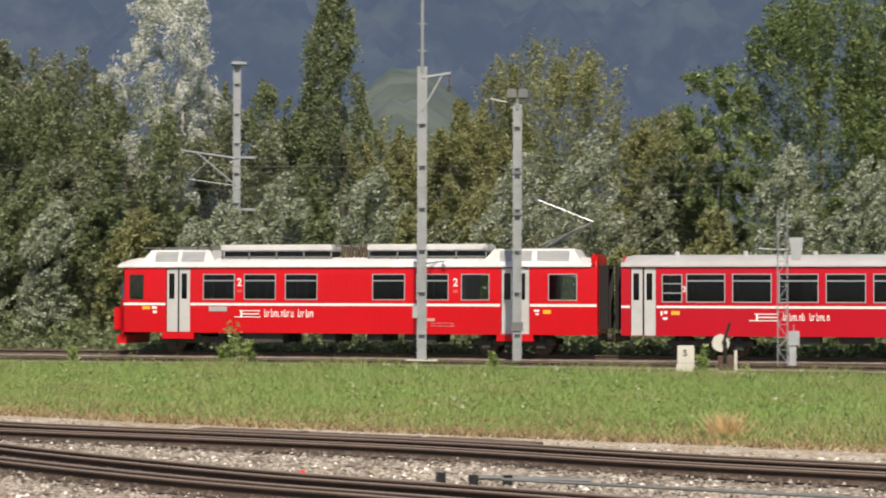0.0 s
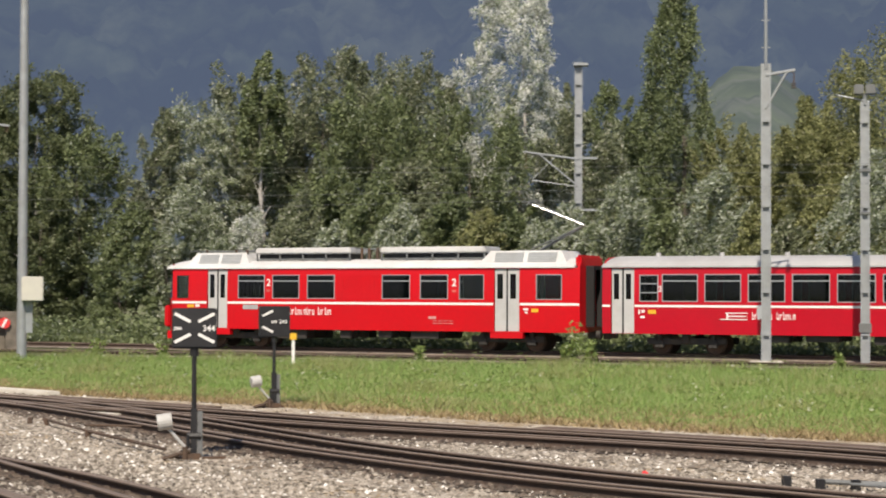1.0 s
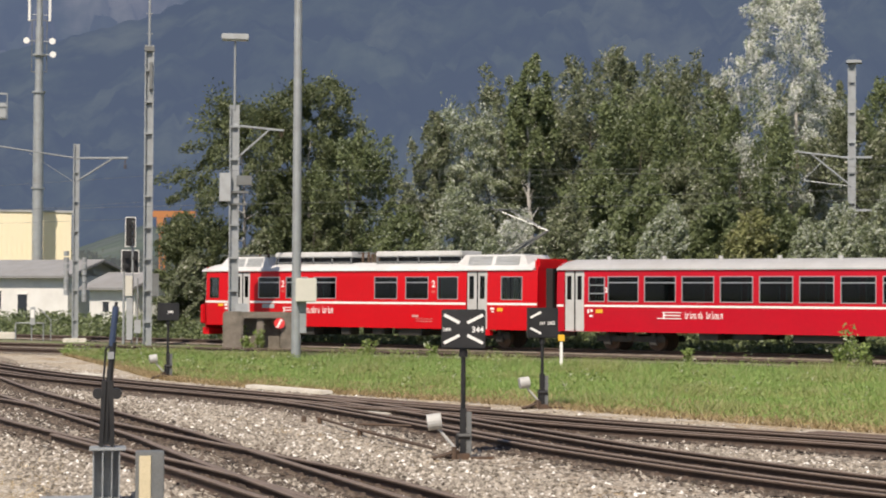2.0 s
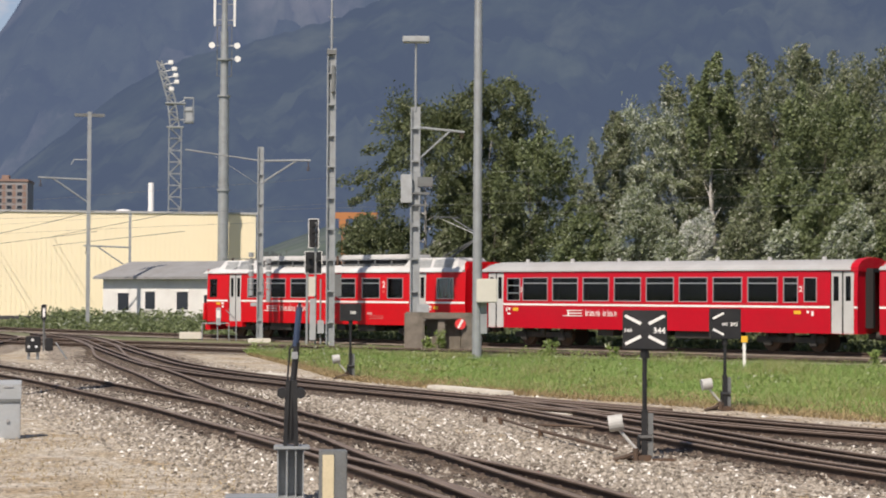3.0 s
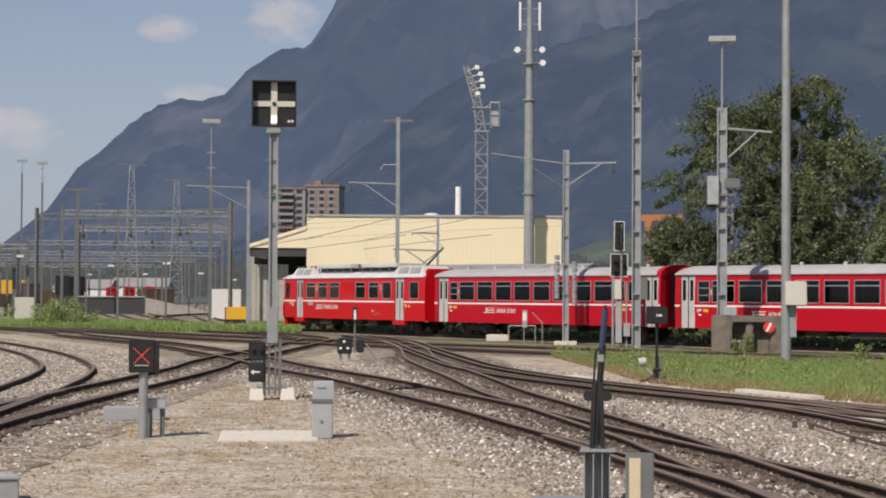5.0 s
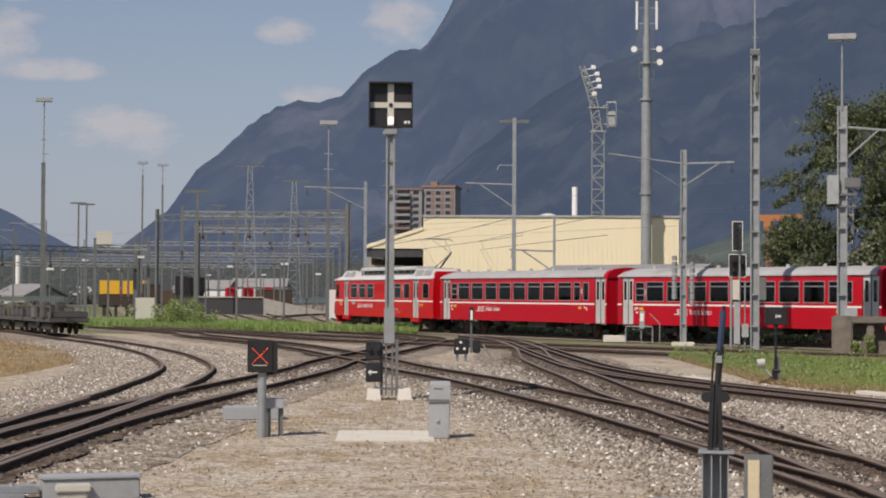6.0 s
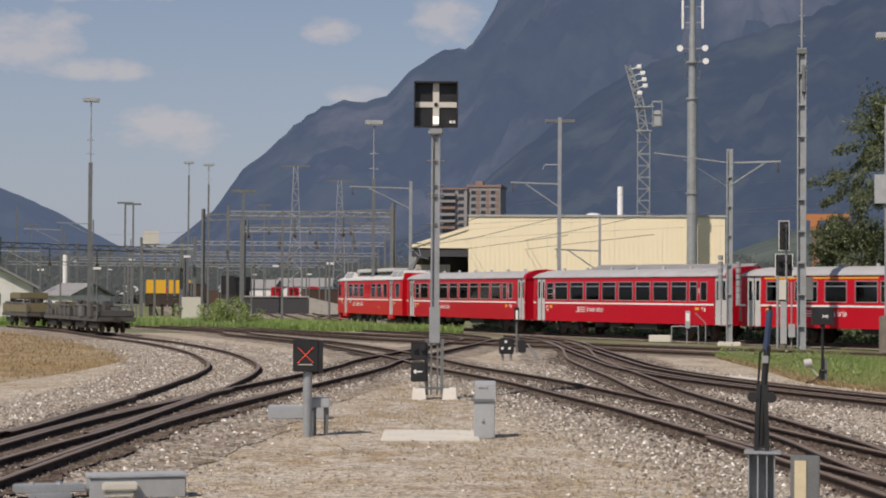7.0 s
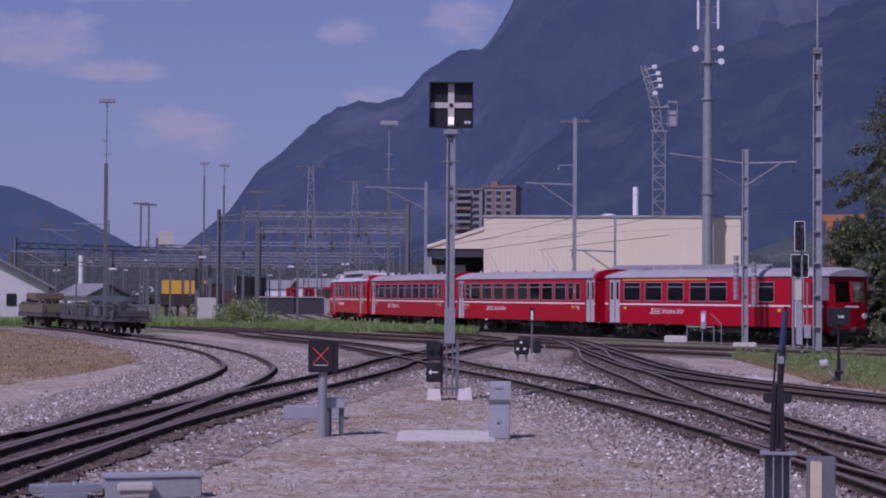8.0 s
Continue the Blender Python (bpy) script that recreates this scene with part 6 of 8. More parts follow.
def trunking():
    ob = at("cable_box", -27.15, 30.9, "small grey cable box on two legs", "cable box")
    boxes("lid", GREYBOX, ob, [(-0.16, 0.16, -0.15, 0.15, 0.46, 0.62)], bev=0.01)
    boxes("leg", STEEL_DARK, ob, [(-0.14, -0.06, -0.06, 0.06, 0, 0.46), (0.06, 0.14, -0.06, 0.06, 0, 0.46)])
    o2 = at("cable_trough", -27.9, 35.0, "long low grey concrete cable trough", "cable trough", rz=4)
    boxes("trough", GREYBOX, o2, [(-0.5, 0.6, -0.3, 0.3, 0, 0.24)], bev=0.02)
    o3 = at("distribution_cabinet", -22.21, 30.5, "grey metal distribution cabinet with a sloped lid", "cabinet")
    boxes("body", GREYBOX, o3, [(-0.12, 0.22, -0.18, 0.22, 0, 0.62)], bev=0.012)
    boxes("collar", STEEL_DARK, o3, [(-0.15, 0.22, -0.21, 0.24, 0.60, 0.64)])
    bm = bmesh.new()
    v = box(bm, -0.11, 0.23, -0.17, 0.22, 0.64, 0.92)
    for q in v:
        if q.co.z > 0.8 and q.co.y < 0:
            q.co.z -= 0.05
    part("lid", bm, GREYBOX, o3)
    bm = bmesh.new()
    rod(bm, (0.02, -0.21, 0.30), (0.02, -0.18, 0.30), 0.028, n=10)
    part("lock", bm, ALU, o3)
    boxes("lid_badge", ALU, o3, [(-0.05, 0.1, -0.185, -0.171, 0.82, 0.85)])
    o4 = at("concrete_slab", -23.75, 30.3, "pale concrete cover slab flush with the gravel", "concrete slab")
    boxes("slab", CONCRETE_LT, o4, [(-0.80, 0.78, -0.6, 1.5, -0.02, 0.03)], bev=0.01)
    o5 = at("point_machine", -33.0, 21.6, "grey point machine with a cast lid beside the rails", "point machine", rz=8)
    boxes("case", GREYBOX, o5, [(-0.42, 0.66, -0.2, 0.2, 0.0, 0.24)], bev=0.015)
    boxes("lid", GREYBOX, o5, [(-0.44, 0.68, -0.22, 0.22, 0.24, 0.27)], bev=0.008)
    boxes("motor_cover", CREAMBOX, o5, [(-0.30, 0.10, -0.30, -0.2, 0.10, 0.20), (-0.26, 0.06, -0.27, -0.2, 0.02, 0.10)], bev=0.02)
    boxes("drive_plate", STEEL, o5, [(-1.25, -0.46, -0.12, 0.16, 0.08, 0.17), (-1.10, -0.62, -0.2, -0.12, 0.02, 0.09)], bev=0.012)
    rods("bolt", ALU, o5, [((-1.05, 0, 0.17), (-1.05, 0, 0.2), 0.03), ((-0.75, 0, 0.17), (-0.75, 0, 0.2), 0.03)])


trunking()


def colour_signal():
    ob = at("colour_light_signal", -13.05, 86, "black colour-light signal heads on a lattice post", "signal")
    rods("post", STEEL, ob, [((-0.28, 0, 0), (-0.28, 0, 3.3), 0.06), ((0.1, 0, 0), (0.1, 0, 5.6), 0.05), ((0.34, 0, 0), (0.34, 0, 3.0), 0.04)], n=8)
    for z0, z1, w, lamps in ((4.45, 5.75, 0.42, [(0, 5.5), (0, 5.2), (0, 4.9), (0, 4.62)]), (3.25, 4.25, 0.74, [(-0.18, 4.0), (0.2, 3.9), (-0.18, 3.55)])):
        bm = bmesh.new()
        box(bm, -w / 2, w / 2, -0.02, 0.03, z0, z1, bev=0.012)
        b = part("backboard", bm, BLACK, ob)
        rim = [(-w / 2 - 0.03, w / 2 + 0.03, -0.01, 0.02, z0 - 0.03, z0), (-w / 2 - 0.03, w / 2 + 0.03, -0.01, 0.02, z1, z1 + 0.03), (-w / 2 - 0.03, -w / 2, -0.01, 0.02, z0, z1), (w / 2, w / 2 + 0.03, -0.01, 0.02, z0, z1)]
        boxes("rim", WHITE, b, rim)
        for x, z in lamps:
            bm = bmesh.new()
            rod(bm, (x, -0.25, z), (x, -0.02, z), 0.10, n=14)
            part("lamp_hood", bm, BLACK, b)
    bm = bmesh.new()
    v = box(bm, -0.22, 0.1, -0.25, 0.1, 2.2, 3.1)
    part("telephone_box", bm, CREAMBOX, ob)
    boxes("equipment_box", GREYBOX, ob, [(-0.16, 0.12, -0.2, 0.1, 0.2, 2.1), (0.2, 0.5, -0.2, 0.1, 0.5, 1.1)])


colour_signal()
m = h_mast(-14.68, 90, 9.2, 0.24, "grey catenary mast with two bracket arms and counterweights", base=True)
cantilever(m, 8.7, 2.4, 1.1, side=1, flat=0.05)
a = new("bracket")
a.parent = m
rods("cross_span", STEEL, a, [((0, 0, 8.7), (-3.6, 0, 9.2), 0.035), ((0, 0, 7.5), (-2.2, 0, 8.9), 0.012)], n=6)
for s, z0 in ((-1, 2.2), (1, 1.9)):
    for k in range(7):
        bm = bmesh.new()
        rod(bm, (s * 0.36 + s * 0.06, -0.05, z0 + 0.31 * k), (s * 0.36 + s * 0.06, -0.05, z0 + 0.30 * k + 0.29), 0.13, n=10)
        part("counterweight", bm, STEEL, m)
for az, d, w in ((-16.77, 95, 1.1),):
    o = at("concrete_footing", az, d, "low pale concrete footing beside the line", "footing")
    boxes("block", CONCRETE_LT, o, [(-w / 2, w / 2, -0.4, 0.4, 0, 0.35)], bev=0.03)
o = at("point_heater", -15.95, 92, "grey control post with a tubular rail frame", "control post")
boxes("box", GREYBOX, o, [(-0.08, 0.16, -0.12, 0.12, 0.75, 1.62)], bev=0.02)
boxes("arrow_plate", WHITE, o, [(-0.06, 0.12, -0.14, -0.125, 1.1, 1.5)])
rods("frame", STEEL, o, [((-0.75, 0, 0), (-0.75, 0, 0.85), 0.03), ((0.55, 0, 0), (0.55, 0, 0.85), 0.03), ((-0.75, 0, 0.85), (0.55, 0, 0.85), 0.03), ((0.0, 0, 0), (0.0, 0, 0.85), 0.03)])
rods("hoop", STEEL, o, [((0.9, 0, -0.1), (0.9, 0, 1.0), 0.025), ((0.9, 0, 1.0), (0.4, 0, 1.5), 0.025)])
o = at("position_lamp", -21.14, 75, "small black lineside lamp on a post", "signal")
rods("post", STEEL_DARK, o, [((0, 0, 0), (0, 0, 1.25), 0.04), ((0.2, 0, 0), (0.05, 0, 0.7), 0.02)])
boxes("lamp", BLACK, o, [(-0.10, 0.10, -0.1, 0.1, 1.25, 1.85)], bev=0.02)
boxes("face", WHITE, o, [(-0.045, 0.045, -0.112, -0.101, 1.35, 1.72)])
o = at("dwarf_signal", -21.40, 66, "low black dwarf signal with small lamps", "signal")
boxes("lantern", BLACK, o, [(-0.32, 0.2, -0.15, 0.15, 0.25, 0.8), (0.35, 0.62, -0.1, 0.1, 0.3, 0.75)], bev=0.03)
rods("leg", STEEL, o, [((-0.2, 0, -0.1), (-0.2, 0, 0.3), 0.05), ((0.1, 0, -0.1), (0.1, 0, 0.3), 0.05), ((0.7, 0.1, 0.6), (1.1, 0.1, 0.0), 0.03)])
for x, z in ((-0.2, 0.45), (0.05, 0.45), (-0.08, 0.68)):
    bm = bmesh.new()
    rod(bm, (x, -0.17, z), (x, -0.15, z), 0.05, n=10)
    part("lamp", bm, LAMPGLASS, o)


def marker_box5():
    o = at("marker_stone", 22.59, 54, "cream marker box with a black numeral on a concrete base", "marker")
    boxes("box", CREAMBOX, o, [(-0.24, 0.24, -0.16, 0.16, 0.36, 0.88)], bev=0.02)
    text_part("numeral", "5", 0.26, BLACK, o, pose(-0.02, -0.163, 0.66, 90, 0, 0))
    boxes("base", CONCRETE_LT, o, [(-0.27, 0.27, -0.18, 0.18, -0.02, 0.36)], bev=0.02)
    o = at("points_lever", 23.77, 54, "low iron points lever with a pale round weight", "points lever")
    bm = bmesh.new()
    rod(bm, (-0.12, -0.06, 0.96), (-0.12, 0.06, 0.96), 0.25, n=20)
    part("weight", bm, CREAMBOX, o)
    rods("lever_arm", BLACK, o, [((0.0, -0.1, 0.4), (0.0, -0.1, 1.0), 0.06), ((-0.05, -0.1, 0.95), (0.14, -0.1, 1.55), 0.045)])
    boxes("stand", RUST, o, [(-0.2, 0.25, -0.12, 0.12, 0.0, 0.6)])
    boxes("base", CONCRETE, o, [(-0.27, 0.3, -0.25, 0.25, -0.05, 0.16)])
    boxes("post", CREAMBOX, o, [(0.26, 0.34, -0.05, 0.05, 0, 0.75)])
    o = at("marker_peg", 0.11, 58, "white peg with a yellow cap in the grass", "marker peg")
    boxes("peg", WHITE, o, [(-0.045, 0.045, -0.03, 0.03, -0.05, 0.95)])
    boxes("cap", YELLOW, o, [(-0.10, 0.10, -0.06, 0.06, 0.9, 1.1)])
    o = at("debris", 10.9, 23.9, "crumpled red plastic scrap on the ballast", "litter")
    bm = bmesh.new()
    bmesh.ops.create_icosphere(bm, subdivisions=2, radius=0.075)
    for v in bm.verts:
        v.co *= 0.7 + 0.6 * noise.noise(v.co * 14)
        v.co.z = v.co.z * 0.8 + 0.05
    part("scrap", bm, REDDOT, o)


marker_box5()


def crossing_boards(line, s0, s1, off, n, label):
    """Timber planks laid along a rail."""
    o = thing("crossing_boards", 0, 0, 0, label=label, category="timber boards", group="crossing boards")
    nn = normals(line)
    d = np.concatenate([[0], np.cumsum(np.linalg.norm(np.diff(line, axis=0), axis=1))])
    step = (s1 - s0) / n
    for k in range(n):
        for j in range(2):
            m = s0 + (k + 0.5) * step
            x, y = [np.interp(m, d, line[:, q] + nn[:, q] * (off + 0.24 * j)) for q in (0, 1)]
            ang = math.degrees(math.atan2(-np.interp(m, d, nn[:, 0]), np.interp(m, d, nn[:, 1])))
            bm = bmesh.new()
            box(bm, -step * 0.49, step * 0.49, -0.11, 0.11, -0.16, -0.012 + random.uniform(-0.008, 0.008), bev=0.01)
            b = part("plank", bm, BOARD, o)
            b.matrix_basis = pose(x, y, 0, 0, 0, ang)


BOARD = mat("worn_brown_board", (0.115, 0.078, 0.058), 0.9, var=0.3, scale=3, bump=0.4, dirt=(0.20, 0.16, 0.12))
crossing_boards(L_F1, 17.5, 23.5, 0.98, 3, "worn brown timber boards beside the rail")
crossing_boards(L_F1, 4.0, 9.5, 0.98, 3, "worn brown timber boards beside the rail")

# turnout gear between the near tracks: cover plates, rods and cranks
for x, y, w, l, rz in ((-3.9, 35.6, 1.0, 0.5, -48), (-2.4, 36.4, 1.3, 0.35, -48), (-6.4, 44.1, 1.7, 0.35, -50), (-12.8, 50.5, 0.9, 0.45, -55)):
    o = thing("cover_plate", x, y, rz=rz, label="pale concrete cover plate beside the turnout", category="cover plate", group="turnout cover plates")
    boxes("plate", CONCRETE_LT, o, [(-w, w, -l / 2, l / 2, 0.0, 0.10)], bev=0.02)
o = thing("point_rod", 0, 0, label="thin rusty point rodding with cranks across the ballast", category="point rodding")
rods("rod", RUST, o, [((-1.75, 26.7, 0.12), (-3.2, 30.2, 0.12), 0.025), ((-3.2, 30.2, 0.12), (-4.3, 33.2, 0.12), 0.022), ((-3.4, 31.6, 0.12), (-1.6, 31.0, 0.12), 0.02)])
for x, y in ((-3.2, 30.2), (-4.2, 32.9), (-4.55, 33.4)):
    boxes("crank", RUST, o, [(x - 0.04, x + 0.04, y - 0.05, y + 0.05, 0.0, 0.13)])
o = thing("point_rod", 0, 0, label="thin grey point rodding beside the track", category="point rodding")
rods("rod", STEEL_DARK, o, [((6.6, 21.6, 0.1), (10.3, 18.2, 0.1), 0.02), ((6.4, 21.9, 0.1), (7.6, 21.2, 0.1), 0.03)])
for x, y in ((6.3, 21.8), (6.0, 22.2), (6.7, 21.7)):
    boxes("crank", BLACK, o, [(x - 0.05, x + 0.05, y - 0.05, y + 0.05, 0.0, 0.14)])

# ---- buildings and the yard beyond ----
WALL_CREAM = mat("cream_corrugated_steel", (0.84, 0.74, 0.53), 0.6, var=0.05, scale=0.4, bump=0.03, dirt=(0.76, 0.66, 0.46), dirt_amount=0.3)
WALL_WHITE = mat("white_render", (0.72, 0.71, 0.68), 0.85, var=0.08, scale=1, dirt=(0.48, 0.46, 0.42), dirt_amount=0.4)
TILE_GREY = mat("grey_roof_sheet", (0.25, 0.25, 0.25), 0.75, var=0.15, scale=1.5, dirt=(0.17, 0.15, 0.13))
PANE_DARK = mat("dark_window", (0.03, 0.035, 0.045), 0.15, var=0.1, bump=0)
BRICKRED = mat("terracotta_facade", (0.26, 0.17, 0.135), 0.85, var=0.15, scale=0.5)
GREYFACE = mat("grey_facade", (0.27, 0.255, 0.25), 0.85, var=0.12, scale=0.5)
CRANE = mat("orange_crane_paint", (0.42, 0.17, 0.06), 0.6, var=0.1)
SHADEWALL = mat("dark_wall", (0.06, 0.06, 0.065), 0.9, var=0.2)
CLOTHWHITE = mat("white_panel", (0.66, 0.66, 0.65), 0.6, var=0.06)


def hall():
    ob = thing("industrial_hall", -63.5, 152.3, rz=18.7, label="large cream corrugated-steel hall with an open lean-to bay", category="industrial hall")
    W, D, H = 22.5, 26.0, 9.25
    boxes("wall", WALL_CREAM, ob, [(0, W, 0.0, 0.2, 0, H), (0, 0.2, 0.2, D, 0, H), (W - 0.2, W, 0.2, D, 0, H), (0.2, W - 0.2, D - 0.2, D, 0, H)])
    bm = bmesh.new()
    box(bm, 0.0, 0.26, -0.022, 0.0, 0.3, H)
    rib = part("panel", bm, WALL_CREAM, ob)
    k = 1
    while k * 0.42 < W - 0.3:
        c = new("panel", rib.data)
        c.parent = ob
        c.location = (k * 0.42, 0, 0)
        k += 1
    boxes("roof", ROOF, ob, [(-0.1, W + 0.1, -0.12, D + 0.1, H, H + 0.18)], "pale flat roof edge")
    # lean-to
    bm = bmesh.new()
    a = [(-5.1, 6.75), (0.0, 8.4), (0.0, 8.1), (-5.1, 6.45)]
    f0 = [bm.verts.new((x, -0.1, z)) for x, z in a]
    f1 = [bm.verts.new((x, 18, z)) for x, z in a]
    bm.faces.new(f0)
    bm.faces.new(f1)
    for i in range(4):
        bm.faces.new((f0[i], f0[(i + 1) % 4], f1[(i + 1) % 4], f1[i]))
    part("lean_to_roof", bm, WALL_CREAM, ob)
    bm = bmesh.new()
    g = [(-5.1, 6.6), (0.0, 8.2), (0.0, 6.45), (-5.1, 6.45)]
    f0 = [bm.verts.new((x, 0.0, z)) for x, z in g]
    f1 = [bm.verts.new((x, 0.1, z)) for x, z in g]
    bm.faces.new(f0)
    bm.faces.new(f1)
    for i in range(4):
        bm.faces.new((f0[i], f0[(i + 1) % 4], f1[(i + 1) % 4], f1[i]))
    part("gable_panel", bm, WALL_CREAM, ob)
    boxes("fascia", SHADEWALL, ob, [(-5.1, 0, 0.12, 0.4, 5.7, 6.44)], "dark beam under the eave")
    boxes("lean_to_back", CONCRETE, ob, [(-4.9, -1.75, 1.6, 1.8, 0, 5.0), (-5.0, -4.8, 1.8, 14.0, 0, 5.7)])
    # back of the deep bay: its shade is put into the dark wall colour
    boxes("inner_back", SHADEWALL, ob, [(-4.8, 0, 14.0, 14.2, 0, 6.3)])
    for k in range(6):
        boxes("joint", SHADEWALL, ob, [(-4.6 + 0.5 * k, -4.57 + 0.5 * k, 1.585, 1.599, 0.2, 4.9)])
    boxes("post", STEEL, ob, [(-5.05, -4.85, 0.15, 0.35, 0, 5.7)])
    for x, z in ((11.0, 9.43),):
        bm = bmesh.new()
        ball(bm, (x, 2, z), 0.75, 12, 0.35)
        part("roof_light", bm, LAMPGLASS, ob)
    boxes("skid", SHADEWALL, ob, [(0.4, W - 0.4, -0.08, 0, 0, 0.3)])


hall()


def low_house(az0, d0, az1, d1, eave, ridge, label, depth=6.0, wins=()):
    x0, y0 = spot(az0, d0)
    x1, y1 = spot(az1, d1)
    L = math.hypot(x1 - x0, y1 - y0)
    ob = thing("house", x0, y0, rz=math.degrees(math.atan2(y1 - y0, x1 - x0)), label=label, category="house")
    boxes("wall", WALL_WHITE, ob, [(0, L, 0, 0.3, 0, eave), (0, L, depth - 0.3, depth, 0, eave), (0, 0.3, 0.3, depth - 0.3, 0, eave), (L - 0.3, L, 0.3, depth - 0.3, 0, eave)])
    bm = bmesh.new()
    pr = [(-0.5, eave - 0.12), (depth / 2, ridge), (depth + 0.5, eave - 0.12), (depth + 0.5, eave + 0.03), (depth / 2, ridge + 0.15), (-0.5, eave + 0.03)]
    a = [bm.verts.new((-0.4, y, z)) for y, z in pr]
    b = [bm.verts.new((L + 0.4, y, z)) for y, z in pr]
    for i in range(6):
        bm.faces.new((a[i], a[(i + 1) % 6], b[(i + 1) % 6], b[i]))
    bm.faces.new((a[0], a[1], a[4], a[5]))
    bm.faces.new((a[1], a[2], a[3], a[4]))
    bm.faces.new((b[0], b[1], b[4], b[5]))
    bm.faces.new((b[1], b[2], b[3], b[4]))
    part("roof", bm, TILE_GREY, ob, "grey sheet roof")
    for s in (0.1, L - 0.12):
        bm = bmesh.new()
        t = [bm.verts.new((s, y, z)) for y, z in ((0, eave - 0.1), (depth / 2, ridge), (depth, eave - 0.1))]
        f = bm.faces.new(t)
        bmesh.ops.solidify(bm, geom=[f], thickness=0.1)
        part("gable", bm, WALL_WHITE, ob)
    for x, w, z0, z1 in wins:
        boxes("window", PANE_DARK, ob, [(x, x + w, -0.03, -0.004, z0, z1)])
        boxes("window_frame", WALL_WHITE, ob, [(x - 0.08, x + w + 0.08, -0.06, -0.004, z1, z1 + 0.08), (x - 0.08, x + w + 0.08, -0.08, -0.004, z0 - 0.08, z0)])
    return ob


low_house(-19.4, 121, -14.9, 113, 3.3, 4.2, "long low white house with a grey roof beyond the line", 6.0, [(1.3, 0.9, 1.2, 2.3), (3.6, 0.8, 1.3, 2.4), (6.2, 0.9, 1.3, 2.4), (8.4, 0.7, 0.1, 2.2)])
low_house(-14.25, 112, -12.9, 109, 2.6, 3.4, "small grey wooden shed with a pitched roof", 3.5, [(1.2, 0.5, 1.2, 1.8)])


def telecom_tower():
    ob = at("telecom_tower", -15.81, 163, "tall grey steel tube tower with antennas", "telecom tower")
    ob.scale = (1.14, 1.14, 1.14)
    bm = bmesh.new()
    rod(bm, (0, 0, 0), (0, 0, 17), 0.42, 0.38, n=16)
    rod(bm, (0, 0, 17), (0, 0, 22), 0.30, 0.28, n=16)
    rod(bm, (0, 0, 22), (0, 0, 30), 0.22, 0.20, n=16)
    for z in (9.8, 17, 19.8):
        rod(bm, (0, 0, z), (0, 0, z + 0.14), 0.50, n=16)
    part("tube", bm, STEEL, ob)
    for s in (-1, 1):
        for z in (22.4, 25.6):
            boxes("panel_antenna", WHITE, ob, [(s * 0.75 - 0.09, s * 0.75 + 0.09, -0.2, 0.0, z, z + 2.2)], "white panel antenna", bev=0.02)
            rods("antenna_arm", STEEL, ob, [((0, 0, z + 0.5), (s * 0.7, 0, z + 0.5), 0.03), ((0, 0, z + 1.7), (s * 0.7, 0, z + 1.7), 0.03)])
    for x, z in ((-0.95, 20.9), (0.95, 20.9), (1.0, 19.9)):
        bm = bmesh.new()
        rod(bm, (x, -0.35, z), (x, -0.15, z), 0.24, 0.20, n=16)
        part("dish", bm, WHITE, ob, "white dish antenna")
        rods("antenna_arm", STEEL, ob, [((0, 0, z), (x, -0.2, z), 0.03)])
    rods("cage_rail", STEEL_DARK, ob, [((-0.55, 0, 18.6), (-0.55, 0, 22.5), 0.03), ((0.55, 0, 18.6), (0.55, 0, 22.5), 0.03), ((-0.55, 0, 18.6), (0.55, 0, 18.6), 0.03), ((-0.55, 0, 22.5), (0.55, 0, 22.5), 0.03)])


telecom_tower()


def lattice(bm, x0, x1, z0, z1, w, step, r=0.05, y=0.0, taper=1.0):
    """A square lattice mast between two heights."""
    n = max(1, int(round((z1 - z0) / step)))
    for sx in (-1, 1):
        for sy in (-1, 1):
            rod(bm, (x0 + sx * w, y + sy * w, z0), (x1 + sx * w * taper, y + sy * w * taper, z1), r, n=5)
    for k in range(n):
        t0, t1 = k / n, (k + 1) / n
        xa, xb = x0 + (x1 - x0) * t0, x0 + (x1 - x0) * t1
        wa, wb = w * (1 + (taper - 1) * t0), w * (1 + (taper - 1) * t1)
        za, zb = z0 + (z1 - z0) * t0, z0 + (z1 - z0) * t1
        s = 1 if k % 2 else -1
        for sy in (-1, 1):
            rod(bm, (xa + s * wa, y + sy * wa, za), (xb - s * wb, y + sy * wb, zb), r * 0.7, n=5)
            rod(bm, (xa - wa, y + sy * wa, za), (xa + wa, y + sy * wa, za), r * 0.6, n=5)


